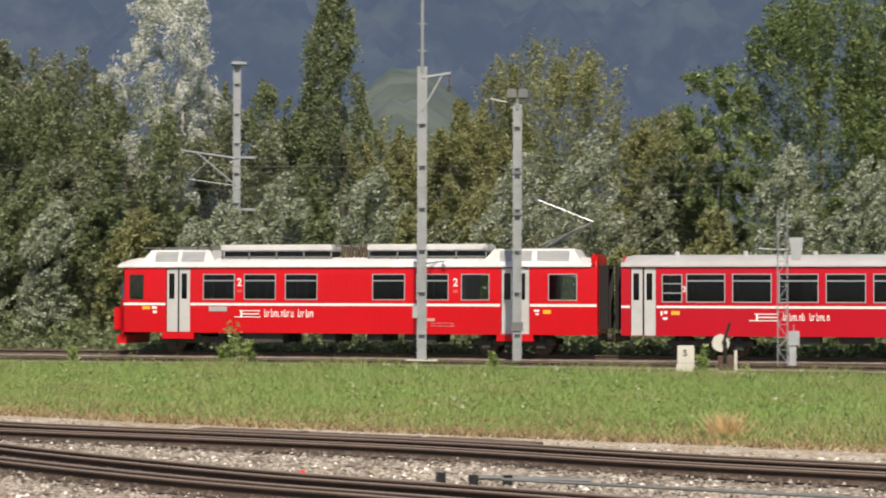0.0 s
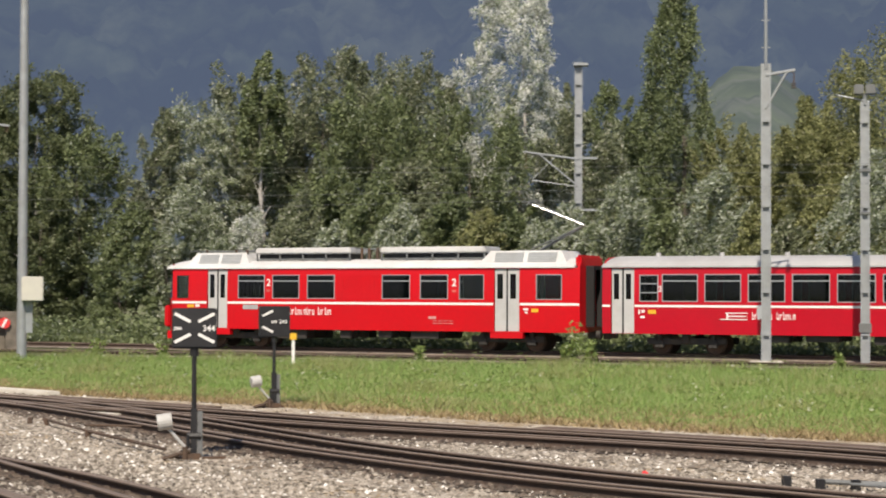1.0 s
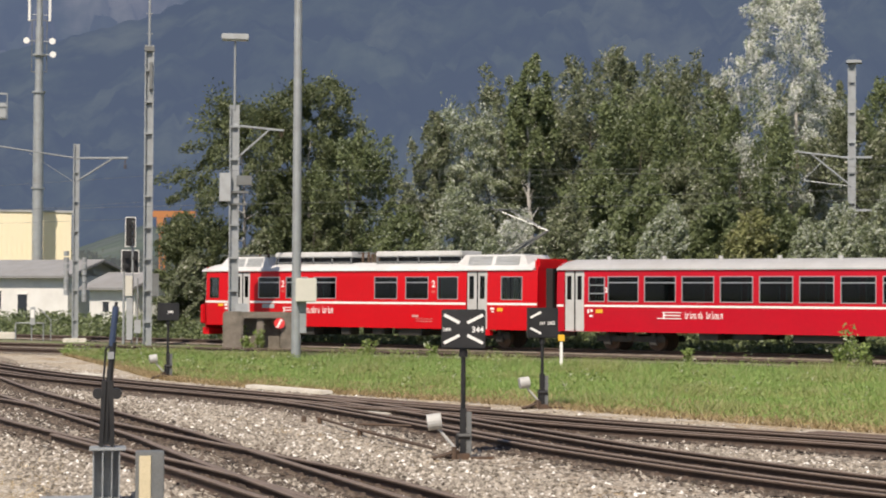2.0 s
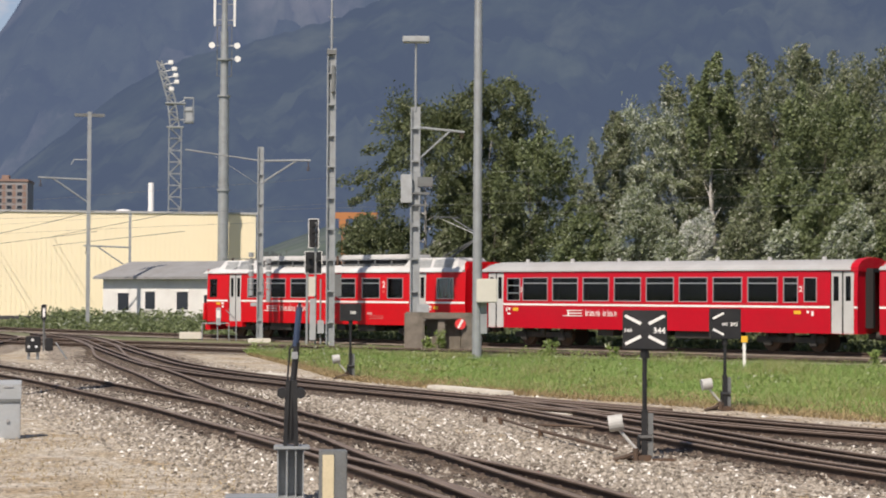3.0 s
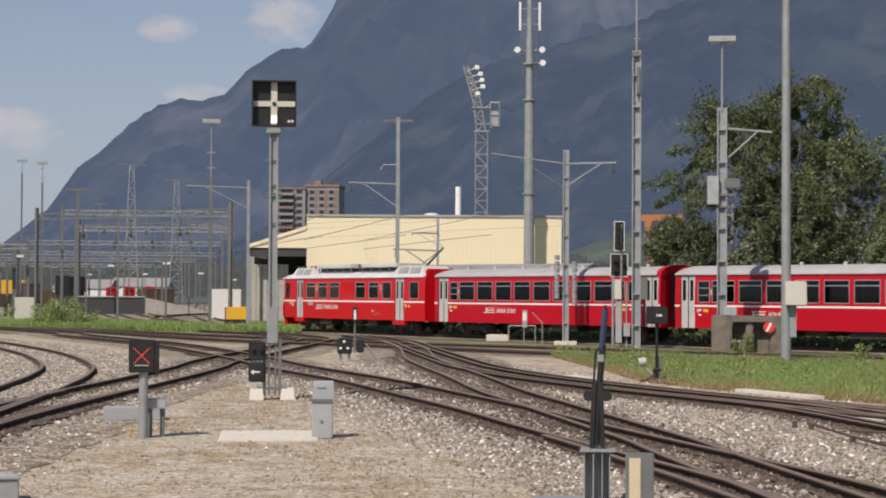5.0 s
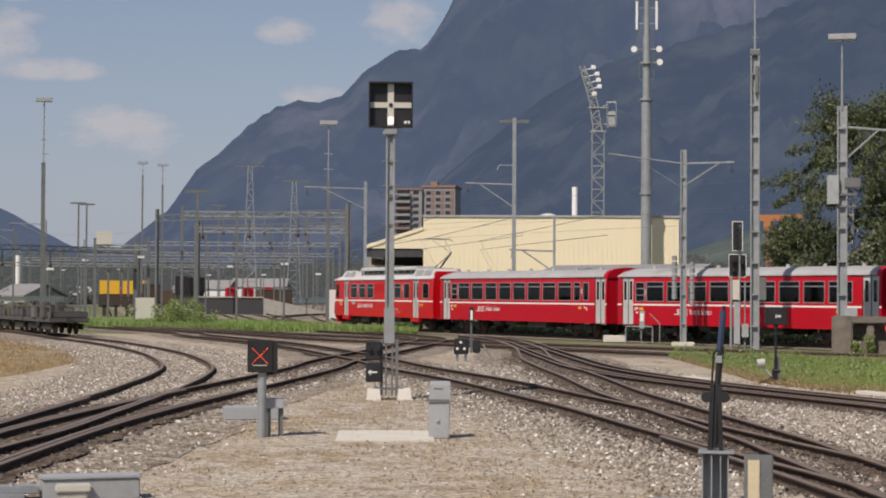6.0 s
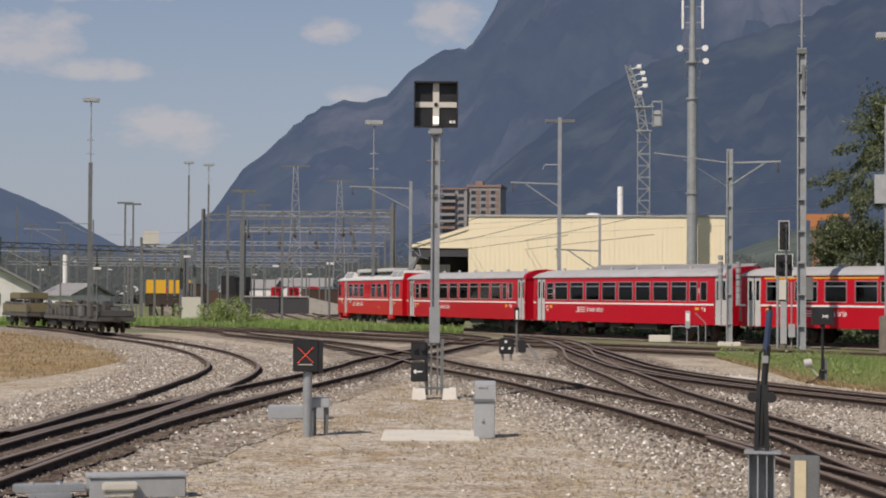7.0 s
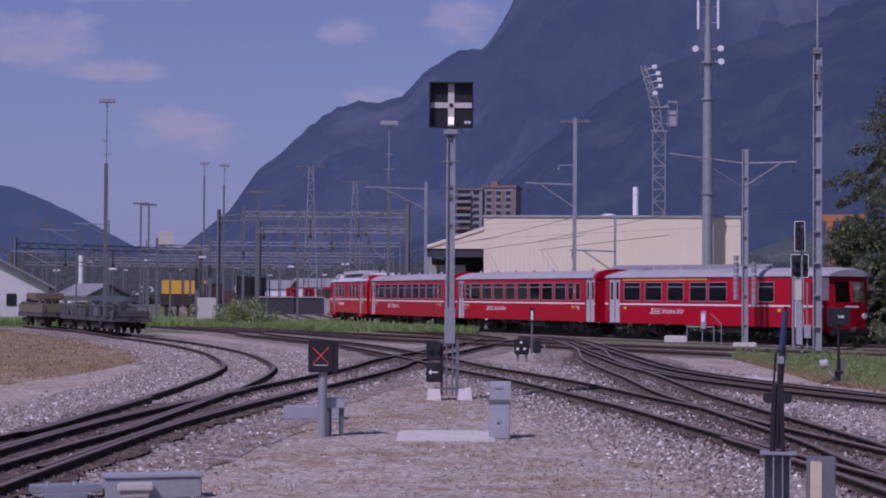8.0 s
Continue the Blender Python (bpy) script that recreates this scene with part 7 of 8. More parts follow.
def flood_mast():
    ob = at("floodlight_tower", -17.28, 205, "pale steel lattice tower with a bent head of floodlights", "floodlight tower")
    bm = bmesh.new()
    lattice(bm, 0, 0, 0, 20.4, 0.66, 1.3, 0.075)
    part("lattice", bm, STEEL, ob)
    bm = bmesh.new()
    lattice(bm, -0.05, -0.5, 20.4, 23.6, 0.48, 0.8, 0.085, taper=0.85)
    lattice(bm, -0.5, -1.8, 23.6, 27.6, 0.42, 0.7, 0.085, taper=0.6)
    box(bm, -0.9, 0.9, -0.7, 0.7, 20.3, 20.45)
    box(bm, -1.1, 1.1, -0.6, 0.6, 22.9, 23.05)
    part("head", bm, STEEL, ob, "bent lattice head")
    for x, z in ((-0.55, 27.4), (-0.15, 26.7), (0.0, 26.0), (0.12, 25.3), (-0.45, 24.5)):
        bm = bmesh.new()
        box(bm, x - 0.27, x + 0.27, -0.5, -0.1, z - 0.22, z + 0.24, bev=0.06)
        rod(bm, (x, -0.1, z), (-0.6 - (z - 24.0) * 0.32, 0, z - 0.3), 0.05, n=5)
        part("floodlight", bm, WHITE, ob, "white floodlight")
    rods("platform_frame", STEEL, ob, [((x, y, 20.9), (x, y, 23.6), 0.05) for x in (0.95, 1.95) for y in (-0.5, 0.5)] + [((0.95, y, z), (1.95, y, z), 0.05) for y in (-0.5, 0.5) for z in (20.9, 22.2, 23.6)])
    boxes("cabin", GREYBOX, ob, [(1.05, 1.85, -0.4, 0.4, 21.0, 22.6)], bev=0.04)
    rods("cabin_arm", STEEL, ob, [((0.4, 0, 21.2), (1.0, 0, 21.2), 0.06), ((0.3, 0, 23.0), (1.0, 0, 23.4), 0.05)])


flood_mast()
o = at("chimney", -17.99, 190, "slim white metal chimney behind the hall", "chimney")
rods("flue", WHITE, o, [((0, 0, 0), (0, 0, 13.4), 0.29)], n=16)


def tower_block():
    ob = at("apartment_building", -22.6, 800, "brown-grey apartment block with many rows of balconies", "apartment building", rz=-8)
    boxes("wall", GREYFACE, ob, [(-12.4, -1.2, 0, 22, 0, 47.5), (-1.2, 13.0, 1.6, 22, 0, 48.6)])
    boxes("roof", BRICKRED, ob, [(-1.6, 13.4, 1.2, 22.4, 48.6, 49.6), (-12.8, -1.0, -0.4, 22.2, 47.5, 48.2), (2.0, 5.0, 4, 9, 49.6, 51.4)], "terracotta parapet")
    for k in range(16):
        z = 2.0 + 2.85 * k
        boxes("balcony", BRICKRED if k % 3 == 1 else GREYFACE, ob, [(-13.4, -6.0, -2.0, 0.0, z, z + 1.1)])
        # dark sheets stand in for the shade above each balcony parapet
        boxes("balcony_shade_sheet", PANE_DARK, ob, [(-12.0, -6.4, -0.1, -0.01, z + 1.1, z + 2.7), (-5.0, -2.6, -0.1, -0.01, z + 0.9, z + 2.4)])
        for x in (0.4, 4.6, 8.8):
            boxes("window", PANE_DARK, ob, [(x, x + 2.0, 1.5, 1.59, z + 0.8, z + 2.3)])
            boxes("panel", BRICKRED, ob, [(x + 2.2, x + 3.6, 1.45, 1.59, z + 0.3, z + 2.6)])


tower_block()
o = at("crane", -12.1, 300, "orange tower crane beyond the trees", "crane")
bm = bmesh.new()
lattice(bm, 0, 0, 0, 14.6, 0.4, 1.3, 0.10)
part("tower", bm, CRANE, o)
boxes("jib", CRANE, o, [(-1.5, 5.2, -0.3, 0.3, 14.4, 15.4)])
boxes("cabin", CRANE, o, [(-0.9, 0.2, -0.5, 0.5, 12.8, 14.4)])

# masts of the yard: azimuth, distance, height, half width, kind
YARD = [
    (-25.56, 135, 10.7, 0.17, "lamp", 14.1), (-24.42, 128, 10.1, 0.15, "arm", 0), (-19.85, 114, 13.2, 0.16, "arm_left", 0), (-18.61, 125, 7.7, 0.12, "arm_left", 0),
    (-34.15, 150, 12.6, 0.22, "lamp", 16.9), (-36.3, 260, 14.0, 0.15, "post", 0), (-33.1, 240, 13.6, 0.16, "twin", 0), (-32.86, 243, 13.6, 0.16, "twin", 0), (-31.2, 250, 18.0, 0.16, "lamp", 19.0),
    (-30.6, 230, 15.6, 0.16, "lamp", 17.4), (-29.54, 150, 10.4, 0.14, "twin", 0), (-28.9, 260, 14.5, 0.14, "twin", 0), (-28.34, 150, 9.0, 0.13, "post", 0), (-30.0, 200, 10.6, 0.15, "post", 0),
    (-31.4, 160, 7.0, 0.22, "post", 0), (-32.2, 175, 7.2, 0.14, "post", 0), (-35.0, 220, 10.0, 0.14, "arm", 0), (-34.9, 300, 12.0, 0.14, "post", 0), (-26.9, 190, 9.6, 0.13, "post", 0), (-26.2, 210, 11.0, 0.13, "post", 0),
    (-25.2, 230, 11.2, 0.13, "arm", 0), (-24.9, 190, 10.6, 0.13, "post", 0), (-27.6, 240, 10.4, 0.13, "post", 0), (-29.2, 300, 10.8, 0.13, "post", 0), (-33.6, 320, 10.8, 0.13, "post", 0), (-27.2, 320, 11.4, 0.13, "arm", 0),
    *[(-37 + 12.5 * ((k * 0.618) % 1), 200 + 11 * k, 7.5 + 4.5 * ((k * 0.37) % 1), 0.11, ("post", "twin", "arm", "post")[k % 4], 0) for k in range(24)],
    (-30.3, 340, 11.8, 0.13, "post", 0), (-35.6, 180, 6.6, 0.12, "arm", 0), (-32.6, 300, 9.0, 0.14, "post", 0), (-28.0, 350, 12.0, 0.14, "post", 0), (-26.5, 300, 12.0, 0.14, "post", 0),
]
for az, d, h, w, kind, top in YARD:
    o = at("catenary_mast", az, d, "grey steel mast in the yard", "mast", "yard masts")
    w *= 0.72
    # farther masts get the darker steel to offset the sun on their fronts
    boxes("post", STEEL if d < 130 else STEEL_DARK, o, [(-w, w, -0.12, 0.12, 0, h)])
    if kind == "lamp":
        rods("top_tube", STEEL, o, [((0, 0, h), (0, 0, top + 0.4), 0.05)])
        flood_box(o, top + 0.5, 1.3, 0, 0.5, 0.32)
        rods("cross_bar", STEEL, o, [((-0.35, 0, h + 0.7), (0.35, 0, h + 0.7), 0.03), ((-0.3, 0, h + 1.8), (0.3, 0, h + 1.8), 0.03)])
    elif kind == "twin":
        boxes("lamp_arm", STEEL_DARK, o, [(-1.0, 1.0, -0.1, 0.1, h, h + 0.22)])
    elif kind in ("arm", "arm_left"):
        cantilever(o, h - 0.5 if kind == "arm" else h * 0.69, 4.2 if kind == "arm" else 3.0, 1.4, side=-1, flat=0.1)
        if kind == "arm_left" and h > 10:
            boxes("lamp_arm", STEEL_DARK, o, [(-0.9, 0.9, -0.1, 0.1, h - 0.3, h - 0.12)])
            rods("hook", STEEL, o, [((0, 0, 10.3), (-0.9, 0, 10.3), 0.03), ((-0.9, 0, 10.3), (-1.05, 0, 10.0), 0.03)])


def gantry(az0, d0, az1, d1, z, depth=0.55, metal=STEEL_DARK):
    x0, y0 = spot(az0, d0)
    x1, y1 = spot(az1, d1)
    L = math.hypot(x1 - x0, y1 - y0)
    o = thing("catenary_gantry", x0, y0, rz=math.degrees(math.atan2(y1 - y0, x1 - x0)), label="grey lattice gantry across the yard tracks", category="gantry", group="yard gantries")
    bm = bmesh.new()
    for zz in (z, z + depth):
        box(bm, 0, L, -0.06, 0.06, zz - 0.06, zz + 0.06)
    n = int(L / 1.3)
    for k in range(n):
        s = (z, z + depth) if k % 2 else (z + depth, z)
        rod(bm, (L * k / n, 0, s[0]), (L * (k + 1) / n, 0, s[1]), 0.045, n=5)
    part("beam", bm, metal, o)
    for x in (0, L):
        boxes("post", STEEL_DARK, o, [(x - 0.13, x + 0.13, -0.15, 0.15, 0, z + depth + 0.6)])
    for k in range(3):
        x = L * (k + 1) / 4
        boxes("hanger", STEEL_DARK, o, [(x - 0.06, x + 0.06, -0.06, 0.06, z - 1.6, z)])
        boxes("insulator", RUST, o, [(x - 0.14, x + 0.14, -0.14, 0.14, z - 1.9, z - 1.6)])
    return o


for g in ((-30.0, 190, -25.0, 190, 10.2), (-29.6, 205, -24.95, 205, 9.1), (-31.0, 240, -25.2, 240, 8.5), (-33.0, 280, -25.4, 280, 8.0), (-35.0, 320, -26.0, 320, 7.8), (-36.6, 270, -31.6, 275, 6.2), (-34.0, 360, -27.0, 360, 7.4)):
    gantry(*g, 0.45, STEEL)
o = gantry(-32.6, 158, -31.0, 158, 6.0, 0.35, STEEL)
boxes("board", CREAMBOX, o, [(0.1, 1.4, -0.2, -0.12, 6.4, 7.5)], "blank pale board above the beam")


gantry(-30.75, 188, -24.95, 172, 9.6)
gantry(-29.5, 230, -25.0, 215, 10.1)
gantry(-36.8, 210, -31.3, 230, 7.2)
gantry(-34.5, 280, -26.5, 290, 8.6)
gantry(-36.0, 340, -25.6, 350, 9.0)
for az, d, h in ((-27.95, 420, 31.0), (-26.60, 450, 29.6)):
    o = at("pylon", az, d, "distant lattice pylon with a cross-arm", "pylon", "pylons")
    bm = bmesh.new()
    lattice(bm, 0, 0, 0, h, 1.7, 2.6, 0.12, taper=0.25)
    part("lattice", bm, STEEL, o)
    boxes("cross_arm", STEEL_DARK, o, [(-3.2, 3.2, -0.2, 0.2, h - 0.2, h + 0.15)])

# overhead wires
def wire(line, z, name, sag=0.0, span=50.0, r=0.011):
    v = [(p[0], p[1], z - sag * 4 * ((i * 1.0 / span) % 1) * (1 - (i * 1.0 / span) % 1)) for i, p in enumerate(line[::2])]
    c = bpy.data.curves.new(name, 'CURVE')
    c.dimensions, c.bevel_depth, c.bevel_resolution = '3D', r, 0
    s = c.splines.new('POLY')
    s.points.add(len(v) - 1)
    for q, p in zip(s.points, v):
        q.co = (*p, 1)
    tmp = new(name, c)
    bpy.context.view_layer.update()
    me = bpy.data.meshes.new_from_object(tmp.evaluated_get(bpy.context.evaluated_depsgraph_get()))
    bpy.data.objects.remove(tmp)
    me.materials.clear()
    me.materials.append(STEEL_DARK)
    return tagged(new(name, me), "thin dark overhead line above the track", "overhead wire", "overhead wires")


for ln in (line_main, L_3[::2]):
    wire(ln, 5.72, "contact_wire", r=0.006)
    wire(ln, 7.1, "carrier_wire", 0.8, r=0.005)
far = spline([(-48, 118), (-80, 170), (-120, 250), (-160, 330)], 2.0)
for o in (0, 6, 12, -8):
    wire(far + np.array([o, 0]), 6.2, "contact_wire", r=0.02)
    wire(far + np.array([o, 0]), 7.6, "carrier_wire", 0.9, r=0.02)

# wagons, containers and small things of the yard
WAGON = mat("dusty_grey_wagon_paint", (0.080, 0.080, 0.074), 0.8, var=0.25, scale=2, dirt=(0.10, 0.08, 0.06), dirt_amount=0.6)
OLIVE = mat("yellow_grey_machine_paint", (0.17, 0.145, 0.075), 0.7, var=0.15, dirt=(0.18, 0.15, 0.10))


def flat_wagon(x, y, rz, L, label, boxy):
    o = thing("flat_wagon", x, y, 0, rz, label, "railway wagon", "stabled wagons")
    boxes("underframe", WAGON, o, [(-L / 2, L / 2, -1.05, 1.05, 0.62, 0.86)], bev=0.03)
    for k, sx in enumerate((-1, 1)):
        for q in (-0.7, 0.7):
            for s in (-1, 1):
                bm = bmesh.new()
                rod(bm, (sx * (L / 2 - 1.6) + q, s * 0.50, 0.34), (sx * (L / 2 - 1.6) + q, s * 0.62, 0.34), 0.34, n=16)
                part("wheel", bm, RUST, o)
        boxes("bogie_frame", DARK, o, [(sx * (L / 2 - 1.6) - 1.15, sx * (L / 2 - 1.6) + 1.15, s_ * 0.8 - 0.06, s_ * 0.8 + 0.06, 0.26, 0.55) for s_ in (-1, 1)])
        boxes("buffer", DARK, o, [(sx * L / 2 - 0.15, sx * L / 2 + 0.4, -0.2, 0.2, 0.6, 0.85)])
    for q in boxy:
        boxes("load", WAGON if q[5] < 1.6 else OLIVE, o, [(q[0], q[1], q[2], q[3], q[4], q[4] + (q[5] - q[4]) * 0.7)], bev=0.05)
    lot = random.Random(int(y * 7))
    for k in range(26):
        a, b = lot.uniform(-L / 2 + 0.3, L / 2 - 0.8), lot.uniform(-1.08, 0.7)
        z = 0.86 if lot.random() < 0.7 else 0.45
        boxes("gear", lot.choice((WAGON, DARK, STEEL_DARK, RUST, WAGON, BLACK)), o, [(a, a + lot.uniform(0.15, 0.9), b, b + lot.uniform(0.15, 0.5), z, z + lot.uniform(0.2, 0.85))], bev=0.02)
    rods("side_rail", STEEL_DARK, o, [((-L / 2, s, 1.45), (L / 2 - 1.2, s, 1.50), 0.03) for s in (-1.05, 1.05)], n=6)
    rods("stanchion", STEEL_DARK, o, [((-L / 2 + L * k / 6, s, 0.8), (-L / 2 + L * k / 6, s, 1.5), 0.03) for s in (-1.05, 1.05) for k in range(6)], n=6)
    rng = random.Random(int(x * 10))
    for k in range(14):
        bm = bmesh.new()
        a = rng.uniform(-L / 2 + 0.4, L / 2 - 0.4)
        b = rng.uniform(-0.8, 0.8)
        rod(bm, (a, b, 0.8), (a + rng.uniform(-0.6, 0.6), b + rng.uniform(-0.3, 0.3), rng.uniform(1.1, 1.75)), rng.uniform(0.03, 0.09), n=6)
        part("fitting", bm, STEEL_DARK, o)
    return o


flat_wagon(-57.0, 85.3, 137, 6.4, "grey flat wagon loaded with rail fastening gear", [(-3.1, -0.6, -1.0, 1.0, 0.86, 1.35), (0.0, 2.9, -0.95, 0.95, 0.86, 1.55)])
flat_wagon(-62.4, 90.5, 137, 7.0, "grey track-work wagon with a pale box", [(-3.2, 0.8, -1.0, 1.0, 0.86, 1.5), (1.2, 3.3, -1.0, 1.0, 0.86, 1.3), (1.6, 2.6, -0.6, 0.6, 1.3, 1.75)])
flat_wagon(-71.6, 99.0, 138, 7.5, "yellow-grey track machine beside the wagons", [(-3.6, 3.6, -1.05, 1.05, 0.86, 1.7), (-1.0, 2.0, -0.9, 0.9, 1.7, 2.3)])
for az, d, w, h, z, m_, lb in ((-32.16, 320, 3.4, 2.3, 2.2, YELLOW, "yellow tank container on a wagon"), (-31.42, 320, 4.0, 2.3, 2.2, YELLOW, "yellow tank container on a wagon"), (-33.0, 400, 4.8, 1.9, 1.9, CLOTHWHITE, "white stacked crates"),
                               (-30.6, 320, 3.6, 2.2, 0.6, RUST, "rust-brown goods wagon body"), (-29.9, 300, 3.2, 2.9, 2.2, BLACK, "dark stored equipment"), (-31.1, 150, 1.6, 2.0, 0.0, CREAMBOX, "pale relay cabinet"),
                               (-25.1, 178, 3.0, 2.8, 0.0, CLOTHWHITE, "white parked trailer"), (-24.75, 150, 1.8, 1.0, 0.3, YELLOW, "small yellow excavator body")):
    o = at("container", az, d, lb + " in the yard", "container", "yard goods")
    boxes("body", m_, o, [(-w / 2, w / 2, -1.2, 1.2, z, z + h)], bev=0.04)
    boxes("base", DARK, o, [(-w / 2 - 0.1, w / 2 + 0.1, -1.1, 1.1, 0, z if z > 0.05 else 0.04)])
    boxes("corner_post", STEEL_DARK, o, [(s * w / 2 - 0.05, s * w / 2 + 0.05, -1.23, -1.18, z, z + h) for s in (-1, 1)])
# the yard's throat: pale ballast and straight tracks running away
sheet("yard_ballast", BALLAST, [spot(-31.5, 185), spot(-27.2, 168), spot(-24.4, 140), spot(-24.6, 460), spot(-32.5, 460)], GROUND + 0.003, "pale ballast of the yard's many tracks", "ballast")
for k, pts in enumerate(([(-62.0, 132.0), (-78.0, 162.0), (-104.0, 214.0), (-180.0, 372.0)], [(-66.0, 133.0), (-83.0, 162.0), (-112.0, 214.0), (-188.0, 368.0)], [(-73.0, 138.0), (-92.0, 170.0), (-122.0, 222.0), (-196.0, 362.0)])):
    ob = thing("railway_track", 0, 0, 0, label="distant track running away through the yard", category="railway track", group="yard tracks")
    for off in STD:
        rail(spline(pts, 3.0), off, ob)
o = at("buffer_stop", -31.8, 192, "dark timber and rail buffer stop at the end of a siding", "buffer stop")
boxes("post", WOOD, o, [(-1.9, -1.5, -0.3, 0.3, 0, 2.0), (1.5, 1.9, -0.3, 0.3, 0, 2.0), (-0.7, -0.4, -0.2, 0.4, 0, 1.7), (0.4, 0.7, -0.2, 0.4, 0, 1.7)])
boxes("beam", WOOD, o, [(-2.1, 2.1, -0.45, -0.2, 1.15, 1.65), (-2.0, 2.0, 0.3, 0.5, 1.75, 2.0)])
rods("brace", RUST, o, [((s * 1.7, 0.2, 1.6), (s * 1.0, 2.6, 0.0), 0.09) for s in (-1, 1)])
o = at("vent_pipe", -34.86, 300, "slim white silo pipe beyond the sheds", "pipe")
rods("pipe", WHITE, o, [((0, 0, 0), (0, 0, 8.2), 0.42)], n=14)
for az, d, w, h, z in ((-30.95, 310, 3.4, 2.6, 1.2), (-29.6, 300, 2.6, 2.3, 2.6), (-27.2, 380, 7.0, 3.2, 0.0), (-30.3, 340, 5.0, 1.6, 0.8)):
    o = at("goods_van", az, d, "dark brown-red goods van stabled in the yard", "railway wagon", "stabled wagons", rz=20)
    boxes("body", RUST if z < 2 else BLACK, o, [(-w / 2, w / 2, -1.3, 1.3, z, z + h)], bev=0.05)
    boxes("roof", STEEL_DARK, o, [(-w / 2 - 0.1, w / 2 + 0.1, -1.4, 1.4, z + h, z + h + 0.16)], bev=0.06)
    if z:
        boxes("axle_box", DARK, o, [(s * w * 0.35 - 0.3, s * w * 0.35 + 0.3, -1.0, 1.0, 0, z) for s in (-1, 1)])
for k in range(14):     # small lamps and white marker boards among the tracks
    az, d = -36.2 + 11.4 * ((k * 0.618 + 0.2) % 1), 190 + 13 * k
    o = at("yard_lamp", az, d, "short yard lamp with a pale head", "lamp post", "yard lamps")
    rods("post", STEEL_DARK, o, [((0, 0, 0), (0, 0, 4.6 + 2.4 * ((k * 0.37) % 1)), 0.06)])
    boxes("head", LAMPGLASS, o, [(-0.4, 0.4, -0.15, 0.15, 4.6 + 2.4 * ((k * 0.37) % 1), 4.85 + 2.4 * ((k * 0.37) % 1))], bev=0.03)
o = at("retaining_wall", -27.6, 215, "long dark retaining wall beside the ramp", "retaining wall", rz=6)
boxes("wall", SHADEWALL, o, [(-7, 0.2, 0, 0.6, 0, 1.9)])
boxes("coping", CONCRETE, o, [(-7.1, 0.3, -0.1, 0.7, 1.9, 2.05)])
bm = bmesh.new()
for q in box(bm, 0.32, 8.4, -0.1, 3.2, 0, 1.9):
    if q.co.x > 5 and q.co.z > 1:
        q.co.z = 0.15
part("ramp", bm, CONCRETE, o, "pale sloping ramp beside the wall")
o = at("gabled_shed", -37.98, 150, "white shed with its gable wall towards the yard", "shed")
for nm, m_, sill_, e_, y0, y1 in (("wall", WALL_WHITE, 0.0, 0.0, 0.0, 9.0), ("roof", TILE_GREY, 0.0, 0.5, -0.5, 9.5)):
    bm = bmesh.new()
    if nm == "wall":
        prof = [(-7.5, 0.0), (7.5, 0.0), (7.5, 2.6), (0.0, 5.4), (-7.5, 2.6)]
    else:
        prof = [(-8.1, 2.40), (0.0, 5.42), (8.1, 2.40), (8.1, 2.60), (0.0, 5.64), (-8.1, 2.60)]
    ends = [[bm.verts.new((x, y, z)) for x, z in prof] for y in (y0, y1)]
    bm.faces.new(ends[0])
    bm.faces.new(ends[1])
    for k in range(len(prof)):
        j = (k + 1) % len(prof)
        bm.faces.new((ends[0][k], ends[0][j], ends[1][j], ends[1][k]))
    part(nm, bm, m_, o)
o.scale = (0.76, 1.0, 1.06)
boxes("window", BLACK, o, [(3.2, 4.2, -0.05, 0.03, 1.2, 2.1), (5.2, 5.8, -0.05, 0.03, 0.0, 1.9)])
low_house(-35.5, 230, -34.65, 226, 2.0, 3.3, "small white shed at the yard's edge", 6.0)
for k, (az, d) in enumerate(((-28.5, 420), (-28.0, 424), (-27.4, 400), (-31.9, 440))):
    x, y = spot(az, d)
    c = copy_thing(CARS[1], pose(x, y, 0, 0, 0, 118.4 - 0.3 * k))
    tagged(c, "distant red coach stabled in the yard", group="stabled coaches")
# houses on the far slope and a wood on the valley floor
for k in range(11):
    rng = random.Random(50 + k)
    az, d = rng.uniform(-36, -9), rng.uniform(420, 640)
    o = at("far_house", az, d, "distant pale house with a grey roof", "house", "far houses", rz=rng.uniform(-30, 30))
    w, h = rng.uniform(4, 9), rng.uniform(3, 6)
    boxes("wall", WALL_WHITE, o, [(-w, w, 0, 8, 0, h)])
    bm = bmesh.new()
    v = box(bm, -w - 0.4, w + 0.4, -0.4, 8.4, h, h + 2.6)
    for q in v:
        if q.co.z > h + 1:
            q.co.y = 4
    part("roof", bm, TILE_GREY, o)
rng = np.random.default_rng(77)
n = 3800
az = np.concatenate([rng.uniform(-37, -9, n), rng.uniform(8, 34, 300)])
d = np.concatenate([rng.uniform(380, 900, n), rng.uniform(200, 500, 300)])
d = np.where((az > -33) & (az < -24.6) & (d < 560), 560 + (d - 380) * 0.8, d)
cs = np.stack([d * np.sin(np.radians(az)), d * np.cos(np.radians(az)), rng.uniform(0.5, 8.4, len(d)) * (0.6 + d / 1200)], 1)
v, f = leaf_cloud(rng, cs, np.full(len(cs), 4.6), 40, 0.85)
v[:, 2] = np.maximum(v[:, 2], 0)
# haze before the far wood is a grey glow mixed into its leaf material
FARLEAF = hazed_slope_mat("far_wood_leaves", (0.030, 0.042, 0.026), (0.075, 0.090, 0.055), (0.10, 0.11, 0.08), 0.05, 0.2, (0.150, 0.168, 0.178), 0.50)
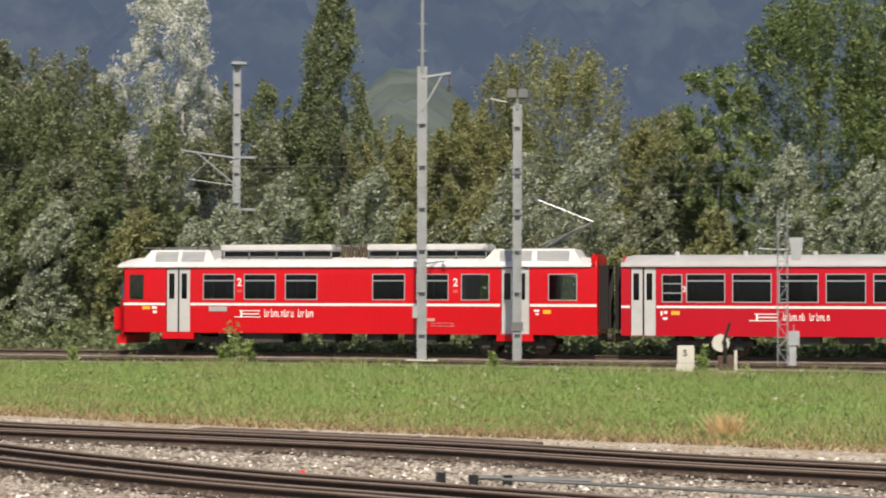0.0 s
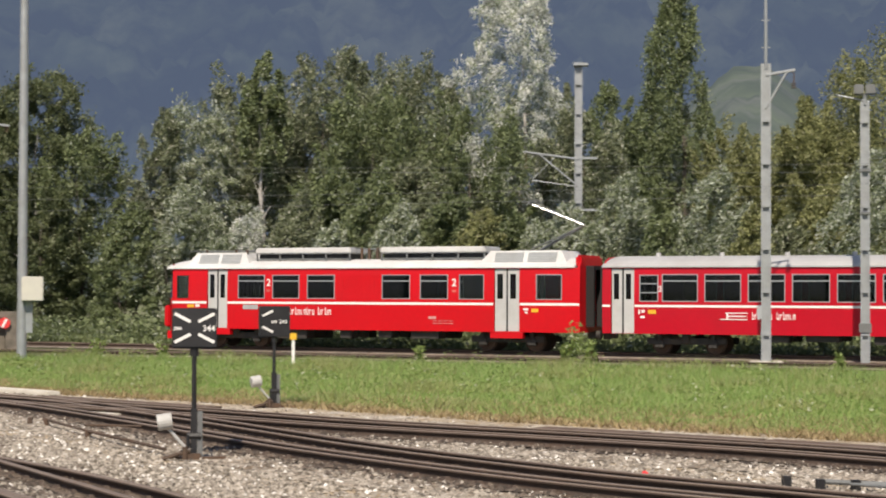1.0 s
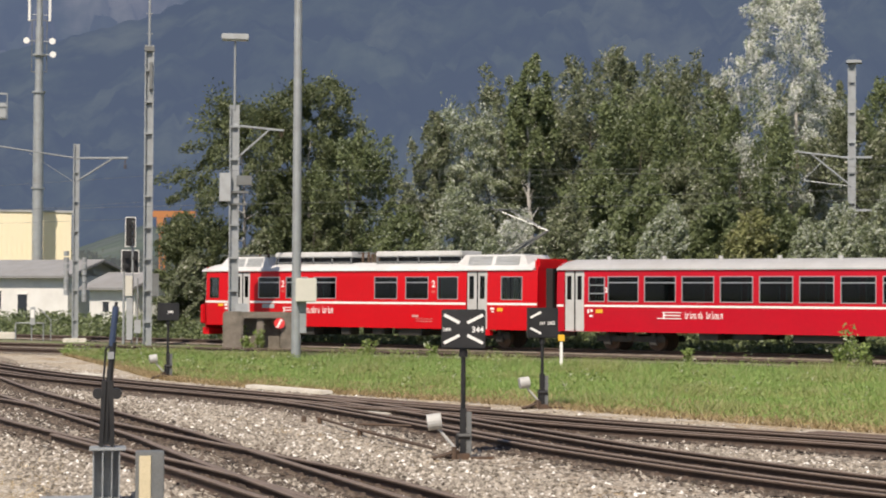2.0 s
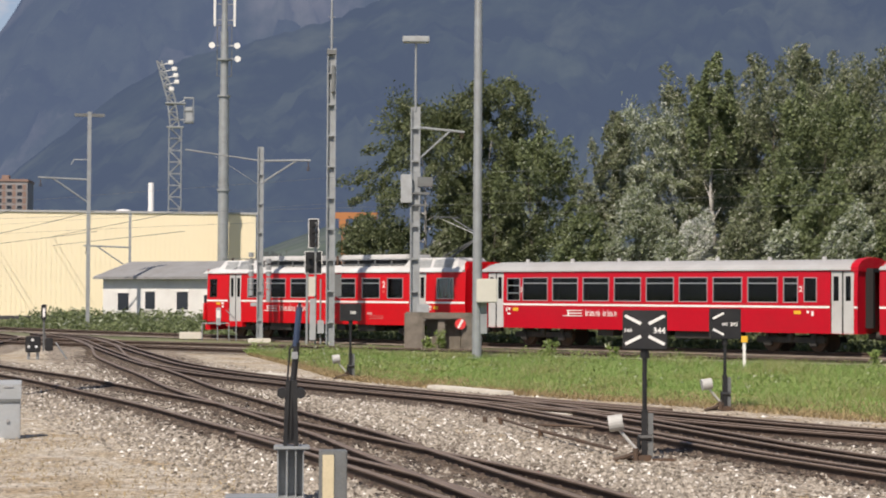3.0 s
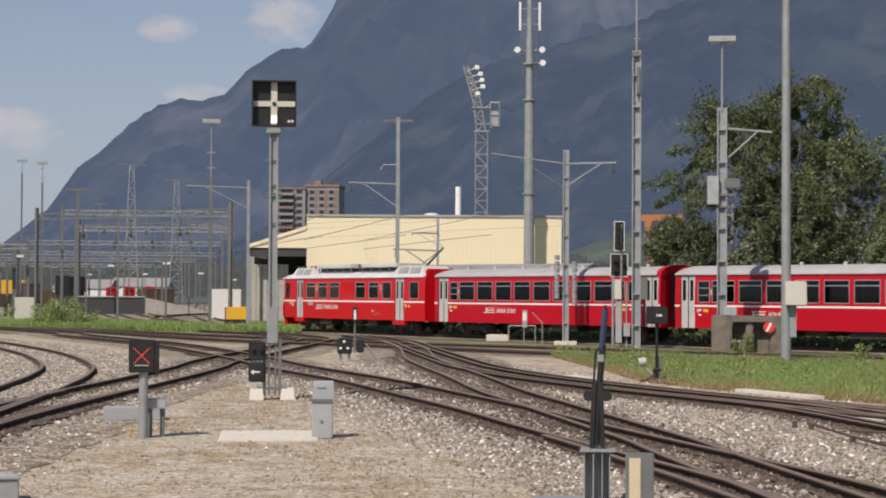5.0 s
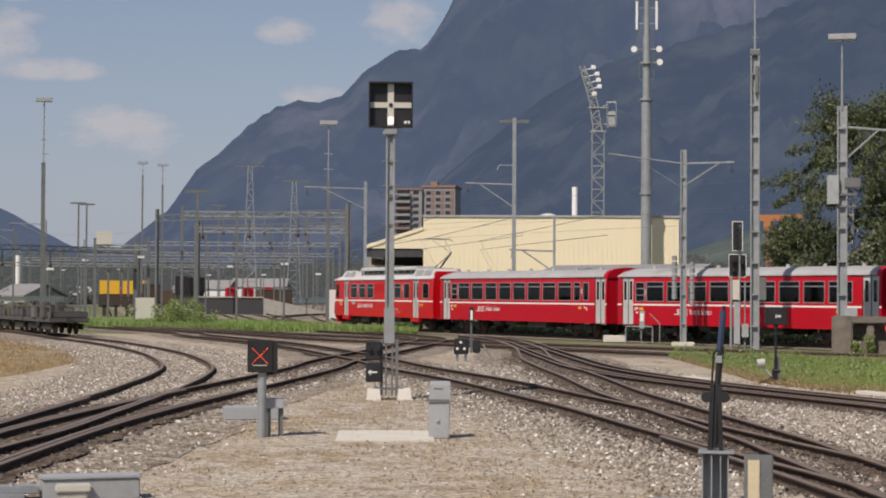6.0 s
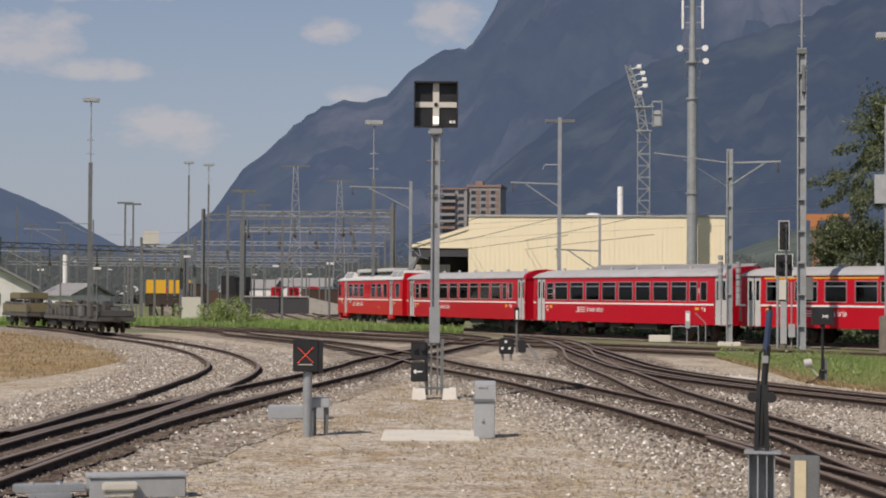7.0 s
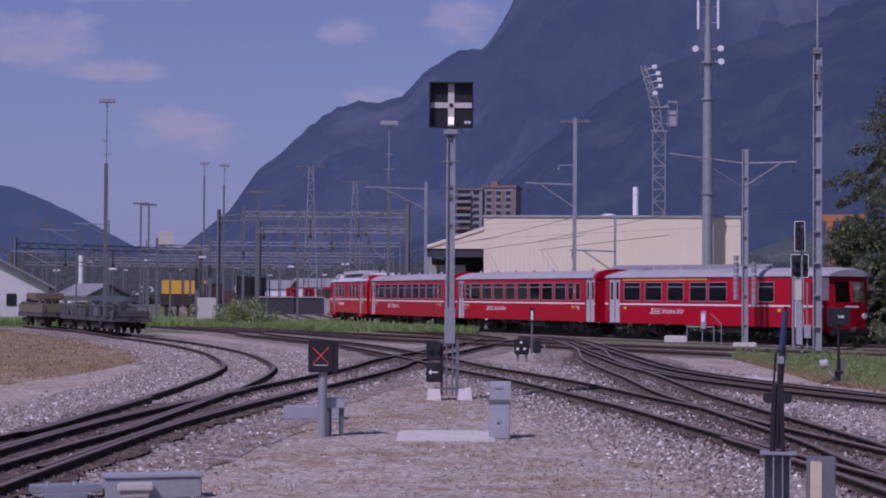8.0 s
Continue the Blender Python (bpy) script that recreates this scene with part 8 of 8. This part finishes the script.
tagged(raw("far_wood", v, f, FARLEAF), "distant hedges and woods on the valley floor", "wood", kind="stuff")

# ---- grass, weeds, stones, sleepers ----
NEAR_EDGE = [(-18.0, 67.5), (-13.2, 56.4), (-9.9, 49.2), (-4.6, 43.2), (-1.7, 40.7), (1.4, 37.4), (4.6, 33.9), (8.3, 30.5), (13.7, 25.6), (22.0, 17.6)]
FAR_EDGE = [(-18.4, 68.6), (-8.5, 64.2), (1.5, 59.8), (10.9, 55.2), (17.8, 50.4), (23.6, 44.8), (30.0, 37.0), (36.0, 29.0)]
sheet("meadow", SOIL, NEAR_EDGE + FAR_EDGE[::-1], GROUND + 0.003, "strip of green meadow grass between the tracks", "grass")
LEFT_TURF = [(-29.0, 38.5), (-31.6, 46.0), (-35.4, 54.5), (-40.2, 61.8), (-47.8, 70.6), (-57.7, 81.4), (-74.2, 96.0), (-105, 84), (-66, 34)]
sheet("parched_turf", DRYSOIL, LEFT_TURF, GROUND + 0.006, "parched yellow-brown turf inside the curve", "grass")
BACK_TURF = [spot(-40, 140), spot(-33, 128), spot(-28, 119), spot(-24.6, 111), spot(-22.6, 116), spot(-23.8, 128), spot(-27, 160), spot(-33, 190), spot(-40, 200)]
sheet("back_meadow", SOIL, BACK_TURF, GROUND + 0.006, "green rough grass beyond the tracks", "grass")


def blades(rng, pts, h, w, lean=0.35):
    """Upright tapering blades at the points."""
    n = len(pts)
    a = rng.random(n) * 6.283
    hh = h * (0.5 + 0.9 * rng.random(n))
    dx, dy = np.cos(a) * w, np.sin(a) * w
    lx, ly = rng.normal(size=n) * lean * hh, rng.normal(size=n) * lean * hh
    z0 = np.full(n, GROUND)
    v = np.stack([np.stack([pts[:, 0] - dx, pts[:, 1] - dy, z0], 1), np.stack([pts[:, 0] + dx, pts[:, 1] + dy, z0], 1), np.stack([pts[:, 0] + lx, pts[:, 1] + ly, z0 + hh], 1)], 1).reshape(-1, 3)
    return v, np.arange(n * 3).reshape(-1, 3)


def strip_points(rng, n, t_lo, t_hi, bias=1.0):
    """Points between the two edges of the meadow; t runs from the near edge to the far one."""
    e0, e1 = spline(NEAR_EDGE, 0.4), spline(FAR_EDGE, 0.4)
    u = rng.random(n)
    i0, i1 = u * (len(e0) - 1), u * (len(e1) - 1)
    a = np.stack([np.interp(i0, np.arange(len(e0)), e0[:, k]) for k in (0, 1)], 1)
    b = np.stack([np.interp(i1, np.arange(len(e1)), e1[:, k]) for k in (0, 1)], 1)
    t = t_lo + (t_hi - t_lo) * rng.random(n) ** bias
    return a + (b - a) * t[:, None], t


rng = np.random.default_rng(5)
p, t = strip_points(rng, 300000, 0.02, 1.03)
k = np.array([noise.noise(Vector((q[0] * 0.45, q[1] * 0.45, 0))) for q in p[::1]])
hgt = 0.12 + 0.10 * k + 0.16 * t ** 2
pale = k + 0.25 * rng.normal(size=len(k)) > 0.36
v, f = blades(rng, p[pale], np.maximum(0.06, hgt[pale] * 1.25), 0.013, 0.5)
tagged(raw("seeding_grass", v, f, GRASS_PALE), "yellow-green seeding grass in patches", "grass", kind="stuff")
p, hgt = p[~pale], hgt[~pale]
v, f = blades(rng, p, np.maximum(0.045, hgt), 0.013, 0.55)
tagged(raw("grass", v, f, GRASS), "green uncut grass between the tracks", "grass", kind="stuff")
p, t = strip_points(rng, 36000, -0.03, 0.17, 1.6)
v, f = blades(rng, p, np.full(len(p), 0.115), 0.014, 0.8)
tagged(raw("dry_grass", v, f, DRYGRASS), "orange-brown dry grass along the meadow's edge", "grass", kind="stuff")
# straw tuft
c = np.array([12.5, 28.3])
p = c + rng.normal(size=(420, 2)) * np.array([0.15, 0.13])
v, f = blades(rng, p, np.full(len(p), 0.36), 0.011, 0.55)
tagged(raw("straw_tuft", v, f, STRAW), "tuft of bleached straw in the grass", "grass", kind="stuff")
# broad-leaved weeds and white flowers
p, t = strip_points(rng, 320, 0.1, 1.02)
cs = np.c_[p, GROUND + 0.12 + 0.25 * rng.random(len(p))]
v, f = leaf_cloud(rng, cs, 0.16 + 0.2 * rng.random(len(p)), 30, 0.040)
v[:, 2] = np.maximum(v[:, 2], GROUND)
tagged(raw("weeds", v, f, WEED), "broad-leaved weeds and pale flower heads in the grass", "weeds", kind="stuff")


def weed_bush(x, y, h, seed, leaf=WEED):
    r = np.random.default_rng(seed)
    o = thing("weed", x, y, label="tall green weed beside the track", category="weed", group="tall weeds")
    bm = bmesh.new()
    cs = []
    for k in range(7):
        a, q = r.random() * 6.28, 0.25 + 0.75 * r.random()
        tip = (math.cos(a) * h * 0.42 * r.random(), math.sin(a) * h * 0.42 * r.random(), h * q)
        rod(bm, (0, 0, -0.05), tip, 0.012, 0.005, n=4)
        cs += [tip, tuple(0.6 * z for z in tip)]
    tagged(part("stem", bm, leaf, o), kind="stuff")
    v, f = leaf_cloud(r, np.array(cs), np.full(len(cs), h * 0.19), 26, 0.06)
    v[:, 2] = np.maximum(v[:, 2], 0)
    raw("leaves", v, f, leaf, o)


for i, (x, y, h) in enumerate(((9.2, 56.8, 1.5), (8.6, 57.6, 1.0), (16.0, 53.4, 0.7), (4.2, 59.6, 0.6), (-6.5, 64.0, 0.7), (-12.2, 76.2, 1.3), (-13.0, 75.6, 0.9), (21.0, 49.2, 0.8), (-4.2, 63.2, 0.6), (-12.0, 74.9, 0.9), (-12.6, 75.0, 0.7))):
    weed_bush(x, y, h, 700 + i)
o = at("bush", -30.1, 128, "low round green bush in the rough grass", "bush")
cs = rng.normal(size=(60, 3)) * np.array([1.0, 0.8, 0.4]) + np.array([0, 0, 0.8])
v, f = leaf_cloud(rng, cs, np.full(60, 0.45), 110, 0.075)
v[:, 2] = np.maximum(v[:, 2], 0)
raw("crown", v, f, WEED, o)
# rough grass beyond the tracks, and undergrowth along the wood
n = 26000
az, d = rng.uniform(-38, -22.8, n), 0
u = rng.random(n)
lo = np.interp(az, [-40, -33, -28, -24.6, -22.6], [140, 128, 119, 111, 113])
d = lo + u ** 1.6 * 26
p = np.stack([d * np.sin(np.radians(az)), d * np.cos(np.radians(az))], 1)
dist = np.min(np.linalg.norm(p[:, None, :] - LINE[None, ::6, :], axis=2), axis=1)
p = p[dist > 2.3]
v, f = blades(rng, p, np.full(len(p), 0.42), 0.06)
tagged(raw("rough_grass", v, f, GRASS), "tall rough grass beyond the tracks", "grass", kind="stuff")
s_ = rng.uniform(-75, 62, 16000)
q = np.stack([np.interp(s_, _s, LINE[:, 0]), np.interp(s_, _s, LINE[:, 1])], 1)
hh = np.interp(s_, _s, _h)
off = -(2.3 + 5.5 * rng.random(len(s_)))
p = q + np.stack([-np.sin(hh), np.cos(hh)], 1) * off[:, None]
cs = np.c_[p, GROUND + 0.1 + 1.0 * rng.random(len(p)) ** 2 * np.clip((-off - 2.2) / 2.5, 0.15, 1)]
v, f = leaf_cloud(rng, cs, np.full(len(cs), 0.35), 6, 0.11)
v[:, 2] = np.maximum(v[:, 2], GROUND)
tagged(raw("undergrowth", v, f, LEAF_GREEN), "dense undergrowth at the foot of the wood", "undergrowth", kind="stuff")
# thin dry grass on the gravel
n = 34000
p = np.stack([rng.uniform(-26, -5, n), rng.uniform(17.5, 46, n)], 1)
k = np.array([noise.noise(Vector((q[0] * 0.5 + 7, q[1] * 0.5, 2.0))) for q in p])
left, right = spline(T_X, 1.0), spline(T_N, 1.0)
dx = p[:, 0] - np.interp(p[:, 1], left[::-1, 1][np.argsort(left[::-1, 1])], left[::-1, 0][np.argsort(left[::-1, 1])])
dn = np.interp(p[:, 1], right[np.argsort(right[:, 1]), 1], right[np.argsort(right[:, 1]), 0]) - p[:, 0]
p = p[(dx > 1.8) & (dn > 2.2) & (k > 0.02)]
v, f = blades(rng, p, np.full(len(p), 0.05), 0.008, 0.7)
tagged(raw("thin_dry_grass", v, f, DRYGRASS), "thin parched grass on the trodden gravel", "grass", kind="stuff")
n = 42000
p = np.stack([rng.uniform(-80, -27, n), rng.uniform(34, 96, n)], 1)
e = spline(LEFT_TURF[:7], 0.5)
ex = np.interp(p[:, 1], e[:, 1], e[:, 0])
p = p[(p[:, 0] < ex) & (p[:, 0] > -p[:, 1] * 0.79 - 4)]
v, f = blades(rng, p, np.full(len(p), 0.10), 0.02, 0.6)
tagged(raw("parched_grass", v, f, DRYGRASS), "short parched grass inside the curve", "grass", kind="stuff")

# loose ballast stones
OCT = np.array([(1, 0, 0), (0, 1, 0), (-1, 0, 0), (0, -1, 0), (0, 0, 1)], float)
OCTF = np.array([(0, 1, 4), (1, 2, 4), (2, 3, 4), (3, 0, 4)])


def stones(pts, size, name, label, material=STONE_LT, base=0.012):
    n = len(pts)
    s = size * (0.5 + 0.9 * rng.random((n, 3)))
    a = rng.random(n) * 6.283
    v = OCT[None] * s[:, None, :] * (0.8 + 0.4 * rng.random((n, 5, 1)))
    x = v[:, :, 0] * np.cos(a)[:, None] - v[:, :, 1] * np.sin(a)[:, None] + pts[:, None, 0] + rng.normal(size=(n, 5)) * size * 0.12
    y = v[:, :, 0] * np.sin(a)[:, None] + v[:, :, 1] * np.cos(a)[:, None] + pts[:, None, 1] + rng.normal(size=(n, 5)) * size * 0.12
    z = v[:, :, 2] * 0.8 + GROUND + base
    f = (OCTF[None] + (np.arange(n) * 5)[:, None, None]).reshape(-1, 3)
    return tagged(raw(name, np.stack([x, y, z], 2).reshape(-1, 3), f, material), label, "ballast", kind="stuff")


pts = []
for ln, half, cnt in ((L_N, 2.9, 24000), (L_M, 2.3, 9000), (L_F, 2.4, 8000), (L_F1, 2.6, 12000), (L_F2, 2.7, 14000), (L_X, 1.5, 9000), (L_L, 3.3, 34000)):
    dd = np.linalg.norm(ln, axis=1)
    ok = ln[(dd > 15) & (dd < (92 if ln is L_L else 62))]
    nn = normals(ok)
    w = 1.0 / np.linalg.norm(ok, axis=1) ** 1.0
    i = rng.choice(len(ok), cnt, p=w / w.sum())
    o = rng.uniform(-half, half, cnt)
    q = ok[i] + nn[i] * o[:, None] + rng.normal(size=(cnt, 2)) * 0.25
    if ln is L_X or ln is L_L:      # fewer clean stones by the oily turnout
        q = q[(q[:, 1] > 33.5) | (rng.random(len(q)) < 0.22) | ((o < -1.0) & (ln is L_L))]
    pts.append(q)
q = np.stack([rng.uniform(-8, 9, 14000), rng.uniform(17, 38, 14000)], 1)   # the stony triangle between near and far tracks
pts.append(q[(q[:, 1] > 34.0 - 2.1 * (q[:, 0] + 9)) & (q[:, 1] < 33.5 - 0.95 * q[:, 0])])
stones(np.concatenate(pts), 0.038, "ballast_stones", "loose pale grey ballast stones between the rails")
q = np.stack([rng.uniform(-24, 4, 9000), rng.uniform(17, 44, 9000)], 1)
stones(q, 0.024, "gravel_stones", "small loose stones on the gravel")
# rust-stained stones and rail fastenings close along the rails
pts, fast = [], []
for ln, offs in ((L_N, STD), (L_M, MET), (L_X, STD), (L_L, STD), (L_F, DUAL), (L_F1, DUAL), (L_F2, DUAL)):
    dd = np.linalg.norm(ln, axis=1)
    ok = ln[(dd > 15) & (dd < 68)]
    nn = normals(ok)
    for o in offs:
        i = rng.choice(len(ok), 3400)
        if ln is L_L:
            i = i[ok[i, 1] < 33.0]
        pts.append(ok[i] + nn[i] * (o + rng.normal(size=len(i)) * 0.30)[:, None] + rng.normal(size=(len(i), 2)) * 0.12)
        d = np.concatenate([[0], np.cumsum(np.linalg.norm(np.diff(ok, axis=0), axis=1))])
        s = np.arange(0.3, d[-1], 0.62)
        c = np.stack([np.interp(s, d, ok[:, k] + nn[:, k] * o) for k in (0, 1)], 1)
        w = np.stack([np.interp(s, d, nn[:, k]) for k in (0, 1)], 1)
        fast.append((c, w))
stones(np.concatenate(pts), 0.040, "stained_stones", "rust-brown ballast stones along the rails", STONE_RUST, 0.038)
CUBE = np.array([(x, y, z) for x in (-1, 1) for y in (-1, 1) for z in (0, 1)], float)
CUBEF = np.array([(0, 1, 3, 2), (4, 6, 7, 5), (0, 4, 5, 1), (2, 3, 7, 6), (1, 5, 7, 3)])
v = []
for c, w in fast:
    u = np.stack([-w[:, 1], w[:, 0]], 1)
    for half, tall, long in ((0.12, 0.025, 0.07), (0.075, 0.05, 0.03)):
        q = c[:, None, :] + w[:, None, :] * (CUBE[None, :, 0:1] * half) + u[:, None, :] * (CUBE[None, :, 1:2] * long)
        z = np.broadcast_to(-0.142 + CUBE[None, :, 2] * tall, q.shape[:2])
        v.append(np.concatenate([q, z[:, :, None]], 2).reshape(-1, 3))
v = np.concatenate(v)
f = (CUBEF[None] + (np.arange(len(v) // 8) * 8)[:, None, None]).reshape(-1, 4)
tagged(raw("rail_fastenings", v, f, RAILMAT), "rusty iron chairs and clips that hold the rails", "rail fastening", kind="stuff")

# sleepers, each a part of its track; where two tracks meet they lie a few millimetres apart
sm = {}
for ob, line, ln_, spacing, span in SLEEPERS:
    if ln_ not in sm:
        bm = bmesh.new()
        box(bm, -ln_ / 2, ln_ / 2, -0.12, 0.12, -0.12, 0.0, bev=0.012)
        me = bpy.data.meshes.new("sleeper")
        bm.to_mesh(me)
        bm.free()
        me.materials.append(WOOD)
        sm[ln_] = me
    d = np.concatenate([[0], np.cumsum(np.linalg.norm(np.diff(line, axis=0), axis=1))])
    nn = normals(line)
    made = 0
    s0 = 0.3
    while s0 < d[-1] and made < 260:
        x, y = np.interp(s0, d, line[:, 0]), np.interp(s0, d, line[:, 1])
        if math.hypot(x, y) < 74 and y > 15:
            ang = math.degrees(math.atan2(np.interp(s0, d, nn[:, 1]), np.interp(s0, d, nn[:, 0])))
            o = new("sleeper", sm[ln_])
            o.parent = ob
            o.matrix_basis = pose(x, y, -0.144 + random.uniform(-0.007, 0.006), 0, 0, ang + random.uniform(-1.5, 1.5))
            made += 1
        s0 += spacing


def motions():
    for i, car in enumerate(CARS):
        walk(car, car_rows(i))


motions()
